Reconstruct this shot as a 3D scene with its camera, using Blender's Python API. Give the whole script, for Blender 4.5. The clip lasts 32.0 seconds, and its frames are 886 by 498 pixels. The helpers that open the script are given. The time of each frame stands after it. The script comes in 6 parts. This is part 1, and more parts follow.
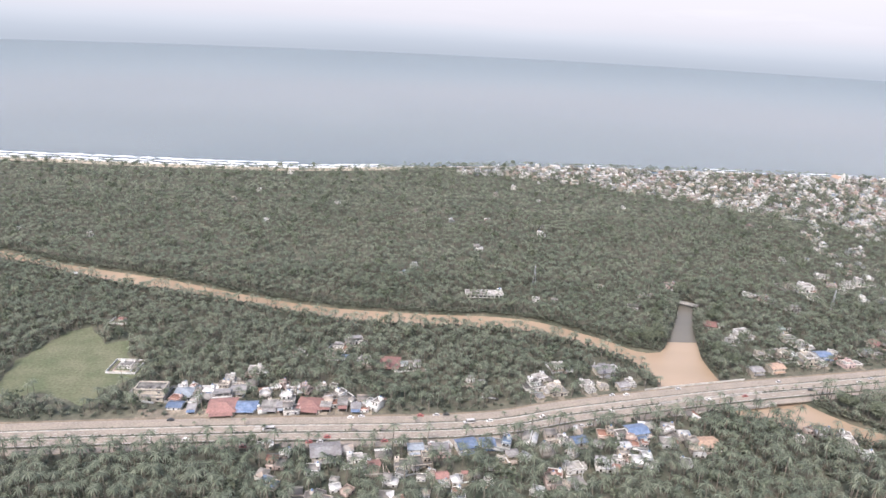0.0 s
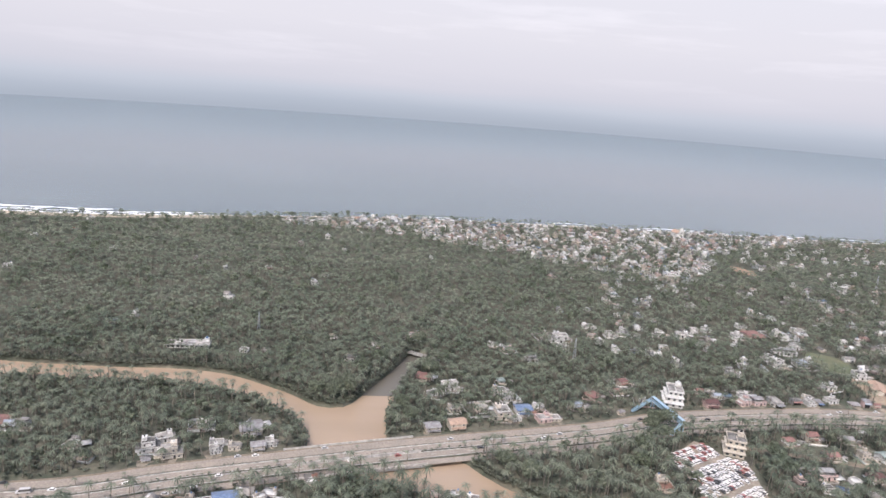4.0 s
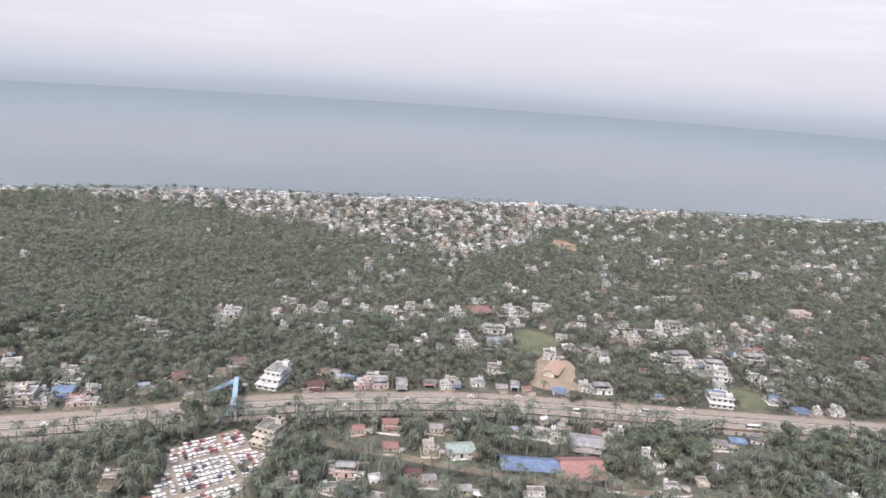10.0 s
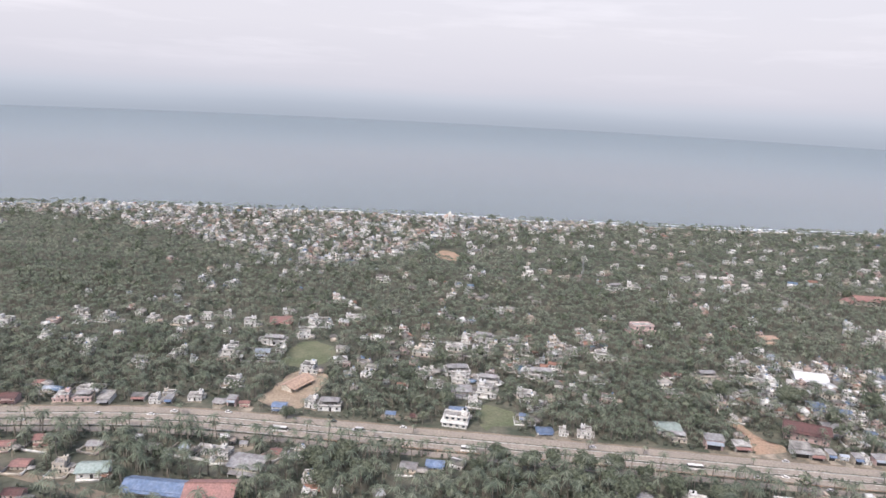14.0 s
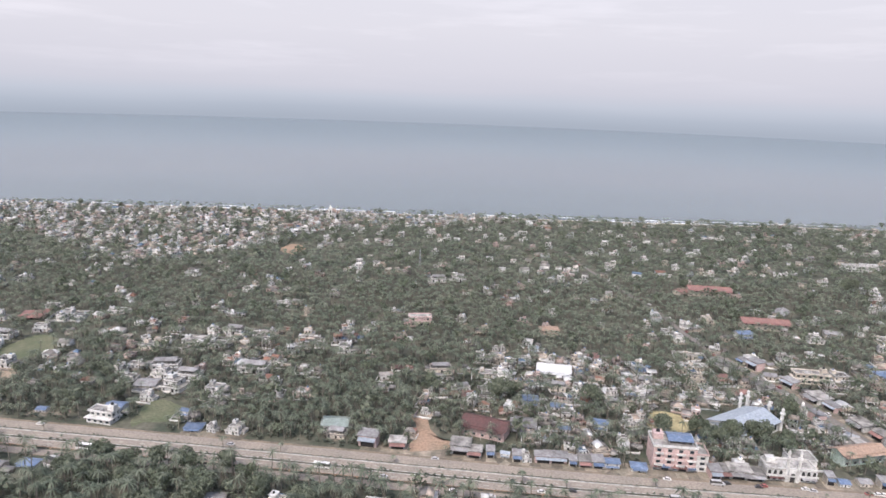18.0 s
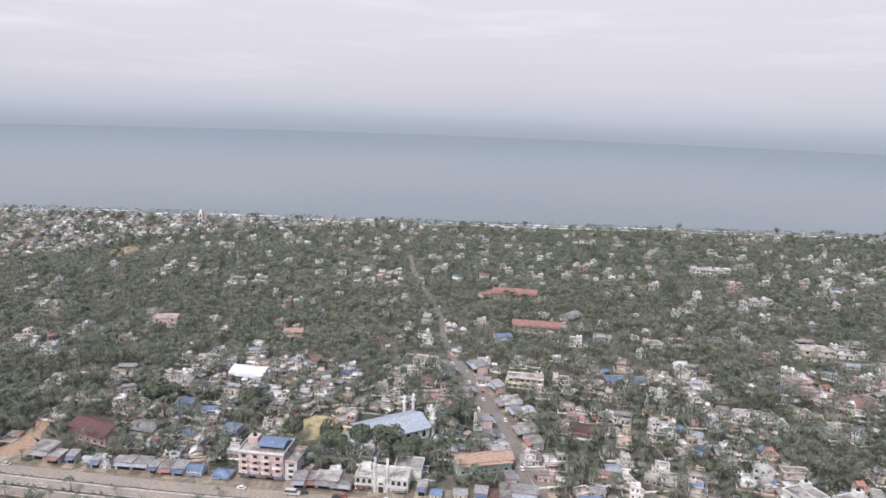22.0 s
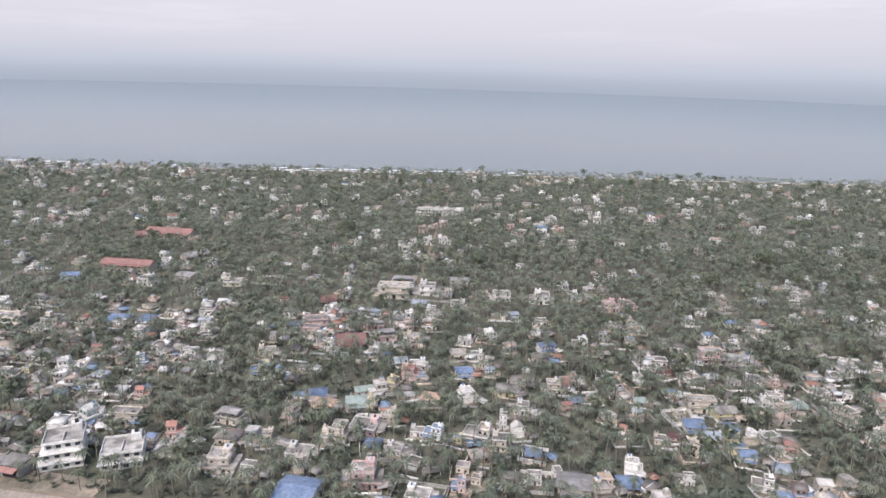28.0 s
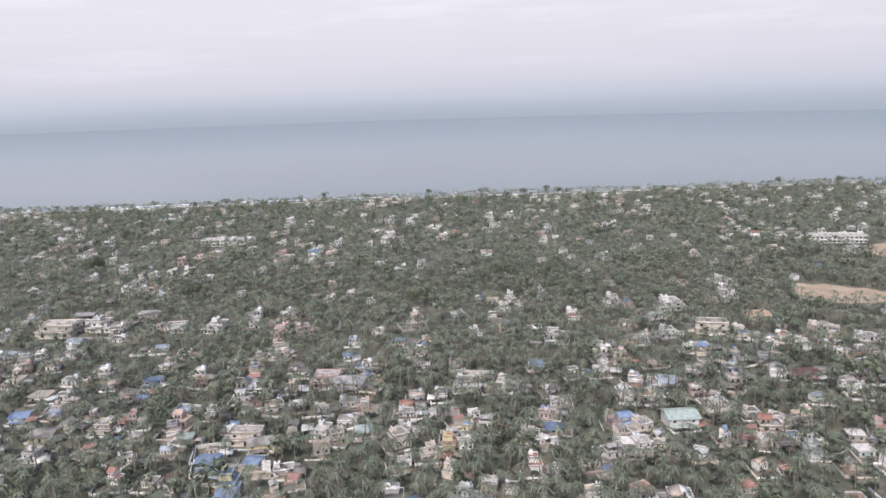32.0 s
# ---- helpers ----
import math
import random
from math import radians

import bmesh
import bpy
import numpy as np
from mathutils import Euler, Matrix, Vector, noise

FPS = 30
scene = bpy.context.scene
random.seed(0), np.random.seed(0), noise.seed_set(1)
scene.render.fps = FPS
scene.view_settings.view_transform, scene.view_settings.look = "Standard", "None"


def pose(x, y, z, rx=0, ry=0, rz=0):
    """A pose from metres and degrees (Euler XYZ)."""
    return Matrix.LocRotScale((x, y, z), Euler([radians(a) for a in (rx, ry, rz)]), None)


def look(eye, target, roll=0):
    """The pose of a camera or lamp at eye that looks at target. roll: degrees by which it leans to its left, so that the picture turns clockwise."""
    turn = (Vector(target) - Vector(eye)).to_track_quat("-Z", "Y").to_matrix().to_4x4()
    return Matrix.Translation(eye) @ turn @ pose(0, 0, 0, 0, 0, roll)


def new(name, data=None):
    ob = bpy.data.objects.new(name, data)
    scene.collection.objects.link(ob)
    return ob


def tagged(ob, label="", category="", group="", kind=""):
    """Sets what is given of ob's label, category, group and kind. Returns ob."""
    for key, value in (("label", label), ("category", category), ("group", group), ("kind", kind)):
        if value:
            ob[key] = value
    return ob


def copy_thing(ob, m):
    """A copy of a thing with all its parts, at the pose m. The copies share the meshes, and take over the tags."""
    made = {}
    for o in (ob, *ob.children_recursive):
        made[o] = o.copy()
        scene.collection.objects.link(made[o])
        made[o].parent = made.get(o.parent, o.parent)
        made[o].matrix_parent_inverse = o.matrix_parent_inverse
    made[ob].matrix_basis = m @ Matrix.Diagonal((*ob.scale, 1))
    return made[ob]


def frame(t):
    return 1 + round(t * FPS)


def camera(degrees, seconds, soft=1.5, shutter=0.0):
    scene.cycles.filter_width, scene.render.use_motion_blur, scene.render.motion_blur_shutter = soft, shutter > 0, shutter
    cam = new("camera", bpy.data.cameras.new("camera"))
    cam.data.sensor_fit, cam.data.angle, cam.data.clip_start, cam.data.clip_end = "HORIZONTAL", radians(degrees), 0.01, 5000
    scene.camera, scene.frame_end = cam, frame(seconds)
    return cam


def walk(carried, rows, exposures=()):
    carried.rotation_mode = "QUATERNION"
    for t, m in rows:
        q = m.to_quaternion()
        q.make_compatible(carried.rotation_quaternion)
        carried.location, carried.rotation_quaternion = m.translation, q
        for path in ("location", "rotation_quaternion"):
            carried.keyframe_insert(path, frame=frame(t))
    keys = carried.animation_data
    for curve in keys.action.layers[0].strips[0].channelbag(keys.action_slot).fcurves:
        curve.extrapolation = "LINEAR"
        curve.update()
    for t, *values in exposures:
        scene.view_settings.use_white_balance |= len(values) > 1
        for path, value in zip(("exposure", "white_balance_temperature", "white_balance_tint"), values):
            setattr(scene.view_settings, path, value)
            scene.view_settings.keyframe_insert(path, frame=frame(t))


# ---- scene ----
cam = camera(67.3, 32.0, soft=1.58)
# seconds, eye x y z, turn about x y z
PATH = [
    (0.0, 1.69, 0.06, 166.86, 71.54, -2.94, 0.19),
    (0.5, 20.67, 3.78, 164.84, 74.37, -3.21, -0.78),
    (1.0, 39.51, 7.41, 163.00, 76.14, -3.50, -0.92),
    (1.5, 58.22, 10.95, 161.30, 79.44, -5.58, -2.47),
    (2.0, 76.82, 14.41, 159.74, 76.42, -3.14, -2.18),
    (2.5, 95.34, 17.79, 158.31, 76.54, -3.46, -1.49),
    (3.0, 113.78, 21.11, 156.99, 77.18, -4.46, -2.41),
    (3.5, 132.17, 24.36, 155.77, 77.13, -4.39, -3.80),
    (5.5, 205.35, 36.81, 151.69, 77.52, -4.24, -3.50),
    (6.0, 223.62, 39.81, 150.82, 79.78, -5.68, -4.33),
    (6.5, 241.89, 42.77, 149.99, 77.00, -3.94, -3.40),
    (7.0, 260.18, 45.70, 149.20, 73.33, -1.79, -2.72),
    (7.5, 278.49, 48.60, 148.44, 71.34, 0.18, -1.26),
    (8.0, 296.82, 51.47, 147.70, 75.81, -5.22, -2.84),
    (8.5, 315.18, 54.33, 146.98, 75.85, -5.25, -3.21),
    (9.0, 333.58, 57.16, 146.28, 76.03, -4.06, -2.69),
    (9.5, 352.02, 59.98, 145.58, 76.20, -3.83, -2.29),
    (10.0, 370.50, 62.79, 144.89, 75.91, -3.86, -2.40),
    (10.5, 389.03, 65.58, 144.19, 76.73, -4.81, -1.42),
    (11.0, 407.60, 68.38, 143.50, 76.77, -3.79, -0.27),
    (11.5, 426.22, 71.16, 142.80, 76.76, -3.29, -0.04),
    (12.0, 444.89, 73.95, 142.09, 76.33, -3.24, -0.10),
    (12.5, 463.60, 76.74, 141.37, 75.65, -3.20, 0.59),
    (13.0, 482.36, 79.53, 140.64, 75.73, -2.97, 0.37),
    (13.5, 501.17, 82.33, 139.89, 75.79, -2.09, 1.33),
    (14.0, 520.02, 85.13, 139.14, 77.42, -2.92, 0.73),
    (14.5, 538.91, 87.94, 138.36, 78.39, -3.03, 0.62),
    (16.5, 614.85, 99.30, 135.11, 78.66, -2.76, 2.07),
    (17.0, 633.91, 102.18, 134.25, 76.00, -2.20, 2.60),
    (17.5, 652.99, 105.07, 133.38, 77.38, -2.35, 2.59),
    (18.0, 672.10, 107.97, 132.50, 77.56, -2.05, 1.91),
    (18.5, 691.23, 110.90, 131.60, 78.02, -1.66, 2.06),
    (19.0, 710.36, 113.83, 130.68, 78.67, -1.60, 2.90),
    (19.5, 729.51, 116.79, 129.75, 79.31, -1.82, 3.43),
    (20.0, 748.66, 119.76, 128.80, 79.14, -1.16, 3.04),
    (20.5, 767.81, 122.75, 127.85, 79.15, -3.20, 2.32),
    (21.0, 786.95, 125.76, 126.88, 78.35, -3.28, 2.12),
    (21.5, 806.09, 128.78, 125.90, 77.35, -1.32, 3.10),
    (22.0, 825.22, 131.82, 124.91, 78.63, -1.93, 2.90),
    (22.5, 844.33, 134.87, 123.90, 77.67, -1.57, 2.50),
    (23.0, 863.42, 137.93, 122.89, 77.40, -1.34, 1.75),
    (23.5, 882.49, 141.00, 121.86, 76.74, -0.93, 1.97),
    (24.0, 901.54, 144.09, 120.83, 76.24, -0.92, 1.60),
    (24.5, 920.56, 147.19, 119.78, 78.18, -4.18, 1.80),
    (26.5, 996.31, 159.62, 115.48, 77.35, -1.58, 2.86),
    (27.0, 1015.16, 162.74, 114.37, 77.18, -2.94, 2.83),
    (27.5, 1033.97, 165.85, 113.25, 75.62, -1.23, 2.73),
    (28.0, 1052.75, 168.95, 112.10, 74.95, -1.52, 2.59),
    (28.5, 1071.49, 172.05, 110.94, 74.68, -1.60, 2.34),
    (29.0, 1090.19, 175.14, 109.75, 77.01, -5.31, 2.08),
    (29.5, 1108.86, 178.21, 108.53, 77.31, -3.50, 1.94),
    (30.0, 1127.50, 181.26, 107.29, 76.77, -0.44, 1.61),
    (30.5, 1146.11, 184.30, 106.00, 77.37, 0.85, 1.91),
    (31.0, 1164.70, 187.31, 104.68, 79.17, -0.46, 1.18),
    (31.5, 1183.26, 190.29, 103.32, 78.87, -0.66, 0.68),
    (32.0, 1201.82, 193.24, 101.90, 77.52, 1.83, 0.39),
]
EXPOSURE = 0.95
walk(cam, [(t, pose(x, y, z, a, b, c)) for t, x, y, z, a, b, c in PATH], [(t, EXPOSURE + d, k, 14.0) for t, d, k in ((0.0, 0.33, 6150.0), (2.0, 0.0, 6100.0), (6.0, 0.06, 6120.0), (8.0, 0.15, 6150.0), (10.0, 0.1, 6130.0), (13.0, 0.03, 6110.0), (19.0, -0.07, 6060.0), (23.0, -0.12, 6030.0), (26.0, -0.05, 6050.0), (32.0, 0.0, 6060.0))])

# ---- world and sun ----
SUN_UP, SUN_FROM = 52.0, 205.0     # elevation; compass bearing of the sun, clockwise from +y
world = bpy.data.worlds.new("sky")
scene.world = world
world.use_nodes = True
wn, wl = world.node_tree.nodes, world.node_tree.links
sky = wn.new("ShaderNodeTexSky")
sky.sky_type = "NISHITA"
sky.sun_disc = False
sky.sun_elevation = radians(SUN_UP)
sky.sun_rotation = radians(SUN_FROM)
sky.air_density, sky.dust_density, sky.ozone_density = 1.2, 4.0, 1.0
wl.new(sky.outputs[0], wn["Background"].inputs[0])
wn["Background"].inputs[1].default_value = 0.15
sun = new("sun", bpy.data.lights.new("sun", "SUN"))
sun.data.energy, sun.data.angle, sun.data.color = 1.55, radians(5.0), (1.0, 0.95, 0.88)
_a, _e = radians(SUN_FROM), radians(SUN_UP)
sun.matrix_world = look((0, 0, 300), Vector((0, 0, 300)) - Vector((math.sin(_a) * math.cos(_e), math.cos(_a) * math.cos(_e), math.sin(_e))))

# ---- materials ----
DUST = 0.8     # sun-bleached and dusty paint, plaster and stone


def dusty(c):
    return tuple(v * DUST for v in c)


def mat(name, colour, rough=0.8, second=None, scale=1.0, metal=0.0, spread=0.0, by="", bump=0.0, fine=0.0, spec=0.3):
    """A surface: colour mixed with a second one by noise of that size (1/m), fine grain, and spread of value per object or island."""
    if by != "island":
        colour, second = dusty(colour), dusty(second) if second else None
    m = bpy.data.materials.new(name)
    m.use_nodes = True
    n, l = m.node_tree.nodes, m.node_tree.links
    b = n["Principled BSDF"]
    b.inputs["Roughness"].default_value, b.inputs["Metallic"].default_value = rough, metal
    b.inputs["Specular IOR Level"].default_value = spec
    geo = n.new("ShaderNodeNewGeometry")
    out = None
    if second:
        t = n.new("ShaderNodeTexNoise")
        t.inputs["Scale"].default_value, t.inputs["Detail"].default_value = scale, 5.0
        l.new(geo.outputs["Position"], t.inputs["Vector"])
        r = n.new("ShaderNodeValToRGB")
        r.color_ramp.elements[0].position, r.color_ramp.elements[1].position = 0.38, 0.64
        r.color_ramp.elements[0].color, r.color_ramp.elements[1].color = (*colour, 1), (*second, 1)
        l.new(t.outputs["Fac"], r.inputs["Fac"])
        out = r.outputs["Color"]
    if spread or fine:
        hsv = n.new("ShaderNodeHueSaturation")
        hsv.inputs["Color"].default_value = (*colour, 1)
        if out:
            l.new(out, hsv.inputs["Color"])
        out = hsv.outputs["Color"]
        value = None
        if spread:
            src = geo.outputs["Random Per Island"] if by == "island" else n.new("ShaderNodeObjectInfo").outputs["Random"]
            mr = n.new("ShaderNodeMapRange")
            mr.inputs["To Min"].default_value, mr.inputs["To Max"].default_value = 1 - spread, 1 + spread
            l.new(src, mr.inputs["Value"])
            value = mr.outputs["Result"]
        if fine:
            t2 = n.new("ShaderNodeTexNoise")
            t2.inputs["Scale"].default_value, t2.inputs["Detail"].default_value = fine, 3.0
            l.new(geo.outputs["Position"], t2.inputs["Vector"])
            mr2 = n.new("ShaderNodeMapRange")
            mr2.inputs["From Min"].default_value, mr2.inputs["From Max"].default_value = 0.3, 0.7
            mr2.inputs["To Min"].default_value, mr2.inputs["To Max"].default_value = 0.72, 1.15
            l.new(t2.outputs["Fac"], mr2.inputs["Value"])
            if value:
                mul = n.new("ShaderNodeMath")
                mul.operation = "MULTIPLY"
                l.new(value, mul.inputs[0])
                l.new(mr2.outputs["Result"], mul.inputs[1])
                value = mul.outputs[0]
            else:
                value = mr2.outputs["Result"]
        l.new(value, hsv.inputs["Value"])
    if out:
        l.new(out, b.inputs["Base Color"])
    else:
        b.inputs["Base Color"].default_value = (*colour, 1)
    if bump:
        t3 = n.new("ShaderNodeTexNoise")
        t3.inputs["Scale"].default_value = bump
        l.new(geo.outputs["Position"], t3.inputs["Vector"])
        bp = n.new("ShaderNodeBump")
        bp.inputs["Strength"].default_value, bp.inputs["Distance"].default_value = 0.4, 0.1
        l.new(t3.outputs["Fac"], bp.inputs["Height"])
        l.new(bp.outputs["Normal"], b.inputs["Normal"])
    return m


def palette(name, stops, rough=0.8, by="island", fine=0.0, weight=0.25):
    """Pieces that each take one colour of a list by chance."""
    m = bpy.data.materials.new(name)
    m.use_nodes = True
    n, l = m.node_tree.nodes, m.node_tree.links
    b = n["Principled BSDF"]
    b.inputs["Roughness"].default_value = rough
    b.inputs["Specular IOR Level"].default_value = weight
    geo = n.new("ShaderNodeNewGeometry")
    src = geo.outputs["Random Per Island"] if by == "island" else n.new("ShaderNodeObjectInfo").outputs["Random"]
    r = n.new("ShaderNodeValToRGB")
    r.color_ramp.interpolation = "CONSTANT"
    e = r.color_ramp.elements
    stops = [(p, dusty(c)) for p, c in stops]
    e[0].position, e[0].color = 0.0, (*stops[0][1], 1)
    e[1].position, e[1].color = stops[1][0], (*stops[1][1], 1)
    for p, c in stops[2:]:
        x = e.new(p)
        x.color = (*c, 1)
    l.new(src, r.inputs["Fac"])
    out = r.outputs["Color"]
    if fine:
        t2 = n.new("ShaderNodeTexNoise")
        t2.inputs["Scale"].default_value, t2.inputs["Detail"].default_value = fine, 4.0
        l.new(geo.outputs["Position"], t2.inputs["Vector"])
        mr2 = n.new("ShaderNodeMapRange")
        mr2.inputs["From Min"].default_value, mr2.inputs["From Max"].default_value = 0.3, 0.7
        mr2.inputs["To Min"].default_value, mr2.inputs["To Max"].default_value = 0.65, 1.1
        l.new(t2.outputs["Fac"], mr2.inputs["Value"])
        hsv = n.new("ShaderNodeHueSaturation")
        l.new(out, hsv.inputs["Color"])
        l.new(mr2.outputs["Result"], hsv.inputs["Value"])
        out = hsv.outputs["Color"]
    l.new(out, b.inputs["Base Color"])
    return m


PALM = mat("palm_frond", (0.13, 0.149, 0.104), 0.5, (0.168, 0.181, 0.13), 0.02, spread=0.5, by="island", spec=0.25)
LEAF = mat("broad_leaf", (0.118, 0.135, 0.088), 0.55, (0.15, 0.163, 0.112), 0.03, spread=0.4, by="island", spec=0.4)
SCRUB = mat("scrub_leaf", (0.104, 0.114, 0.082), 0.7, (0.132, 0.14, 0.104), 0.02, spread=0.4, by="island")
BARK = mat("palm_bark", (0.22, 0.19, 0.15), 0.9, (0.13, 0.11, 0.09), 0.8)
SOIL = mat("ground_soil", (0.07, 0.078, 0.053), 0.95, (0.155, 0.142, 0.103), 0.07, fine=0.4, bump=0.5)
SAND = mat("bare_sand", (0.37, 0.29, 0.205), 0.95, (0.29, 0.22, 0.155), 0.12, fine=0.9)
YARD = mat("trodden_earth", (0.23, 0.19, 0.145), 0.95, (0.13, 0.115, 0.085), 0.15, spread=0.4, by="island", fine=0.8)
REDSOIL = mat("red_earth", (0.39, 0.26, 0.175), 0.95, (0.31, 0.225, 0.155), 0.12, fine=0.9)
BEACH = mat("beach_sand", (0.52, 0.44, 0.33), 0.95, (0.42, 0.35, 0.26), 0.05)
DRYGRASS = mat("dry_yellow_grass", (0.44, 0.37, 0.20), 0.95, (0.32, 0.27, 0.15), 0.25, fine=0.8)
GRASS = mat("field_grass", (0.115, 0.13, 0.07), 0.9, (0.17, 0.165, 0.10), 0.08, fine=0.8)
ASPHALT = mat("dusty_asphalt", (0.29, 0.247, 0.20), 0.85, (0.34, 0.286, 0.228), 0.12, fine=1.2)
STREET = mat("worn_street_asphalt", (0.19, 0.172, 0.152), 0.85, (0.235, 0.205, 0.175), 0.15, fine=1.2)
SHOULDER = mat("road_shoulder", (0.27, 0.212, 0.155), 0.95, (0.17, 0.14, 0.10), 0.2, fine=0.8)
KERB = mat("kerb_concrete", (0.52, 0.49, 0.44), 0.9, (0.3, 0.28, 0.25), 0.5)
LINE = mat("road_paint", (0.52, 0.50, 0.45), 0.7, (0.40, 0.37, 0.32), 0.8)
CONCRETE = mat("grey_concrete", (0.40, 0.38, 0.35), 0.9, (0.26, 0.25, 0.23), 0.35, fine=1.5)
FOAM = mat("sea_foam", (0.86, 0.86, 0.85), 0.8, (0.66, 0.68, 0.68), 0.12)
VERGE = mat("verge_grass", (0.075, 0.08, 0.055), 0.95, (0.14, 0.122, 0.09), 0.25, fine=0.9)
LOT = mat("parking_lot_earth", (0.36, 0.30, 0.23), 0.95, (0.24, 0.205, 0.165), 0.12, fine=0.8)
CARGLASS = mat("car_glass", (0.08, 0.075, 0.07), 0.5, spec=0.15)
GLASS = mat("window_glass", (0.035, 0.045, 0.055), 0.15, spec=0.6)
DARK = mat("dark_opening", (0.04, 0.037, 0.035), 0.9)
STEEL = mat("galvanised_steel", (0.45, 0.46, 0.47), 0.5, metal=0.4)
BLUESTEEL = mat("blue_painted_steel", (0.30, 0.42, 0.50), 0.5, (0.35, 0.46, 0.53), 0.6)
TYRE = mat("tyre_rubber", (0.03, 0.03, 0.03), 0.9)
WHITE = mat("white_render", (0.70, 0.68, 0.64), 0.85, (0.50, 0.48, 0.44), 0.35, spread=0.1, fine=1.3)
CREAM = mat("cream_render", (0.60, 0.535, 0.445), 0.85, (0.47, 0.415, 0.34), 0.35, spread=0.12, fine=1.3)
PINK = mat("pink_render", (0.60, 0.44, 0.40), 0.85, (0.50, 0.36, 0.33), 0.35, spread=0.1, fine=1.3)
PALEGREEN = mat("pale_green_render", (0.48, 0.55, 0.49), 0.85, (0.38, 0.47, 0.39), 0.35, spread=0.1, fine=1.3)
YELLOW = mat("yellow_render", (0.60, 0.52, 0.31), 0.85, (0.47, 0.41, 0.25), 0.35, fine=1.3)
TERRACE = mat("weathered_roof_terrace", (0.37, 0.345, 0.31), 0.9, (0.15, 0.137, 0.123), 0.28, spread=0.4, fine=0.9)
REDTILE = mat("red_clay_tile", (0.30, 0.163, 0.138), 0.8, (0.245, 0.14, 0.12), 0.4, spread=0.2, fine=1.5)
MAROON = mat("maroon_sheet", (0.125, 0.062, 0.056), 0.7, (0.1, 0.06, 0.052), 0.4, spread=0.15, fine=1.2)
ORANGE = mat("orange_tile", (0.42, 0.29, 0.21), 0.8, (0.37, 0.26, 0.19), 0.4, spread=0.15, fine=1.2)
BLUESHEET = mat("blue_sheet_roof", (0.12, 0.165, 0.25), 0.5, (0.18, 0.22, 0.30), 0.4, spread=0.25, fine=1.0)
PALEBLUE = mat("pale_blue_sheet_roof", (0.30, 0.33, 0.36), 0.5, (0.335, 0.36, 0.385), 0.3, spread=0.15, fine=1.0)
GREYSHEET = mat("grey_sheet_roof", (0.30, 0.29, 0.28), 0.8, (0.22, 0.20, 0.19), 0.35, spread=0.2, fine=1.0)
GREENSHEET = mat("green_sheet_roof", (0.26, 0.305, 0.27), 0.6, (0.31, 0.35, 0.315), 0.3, spread=0.15, fine=1.0)
WHITESHEET = mat("white_sheet_roof", (0.64, 0.63, 0.605), 0.6, (0.50, 0.49, 0.47), 0.3)
TANK = palette("water_tank_plastic", [(0, (0.03, 0.03, 0.03)), (0.7, (0.5, 0.5, 0.48)), (0.85, (0.12, 0.2, 0.34))], 0.5, "object")
FARWALL = palette("far_house_wall", [(0, (0.80, 0.77, 0.72)), (0.52, (0.60, 0.52, 0.43)), (0.68, (0.56, 0.43, 0.38)), (0.77, (0.46, 0.48, 0.46)), (0.84, (0.40, 0.36, 0.32))], 0.85, fine=0.6)
FARROOF = palette("far_house_roof", [(0, (0.66, 0.64, 0.60)), (0.20, (0.34, 0.31, 0.275)), (0.45, (0.20, 0.18, 0.16)), (0.74, (0.31, 0.17, 0.125)), (0.83, (0.17, 0.23, 0.31)), (0.89, (0.44, 0.36, 0.29))], 0.85, fine=0.5)
TOWNWALL = palette("town_house_wall", [(0, (0.80, 0.77, 0.72)), (0.36, (0.64, 0.57, 0.48)), (0.58, (0.58, 0.45, 0.40)), (0.68, (0.50, 0.54, 0.52)), (0.76, (0.62, 0.55, 0.36)), (0.82, (0.42, 0.39, 0.35))], 0.85, "object", fine=0.9)
TOWNROOF = palette("town_house_roof", [(0, (0.52, 0.49, 0.45)), (0.25, (0.36, 0.33, 0.30)), (0.48, (0.22, 0.20, 0.18)), (0.66, (0.36, 0.19, 0.15)), (0.76, (0.20, 0.26, 0.35)), (0.88, (0.48, 0.36, 0.28))], 0.8, "object", fine=0.8)


for leafy in (PALM, LEAF, SCRUB):                      # thin leaves let some light through
    n, l = leafy.node_tree.nodes, leafy.node_tree.links
    b = n["Principled BSDF"]
    tr = n.new("ShaderNodeBsdfTranslucent")
    l.new(b.inputs["Base Color"].links[0].from_socket, tr.inputs["Color"])
    mx = n.new("ShaderNodeMixShader")
    mx.inputs[0].default_value = 0.42
    l.new(b.outputs[0], mx.inputs[1])
    l.new(tr.outputs[0], mx.inputs[2])
    l.new(mx.outputs[0], n["Material Output"].inputs["Surface"])


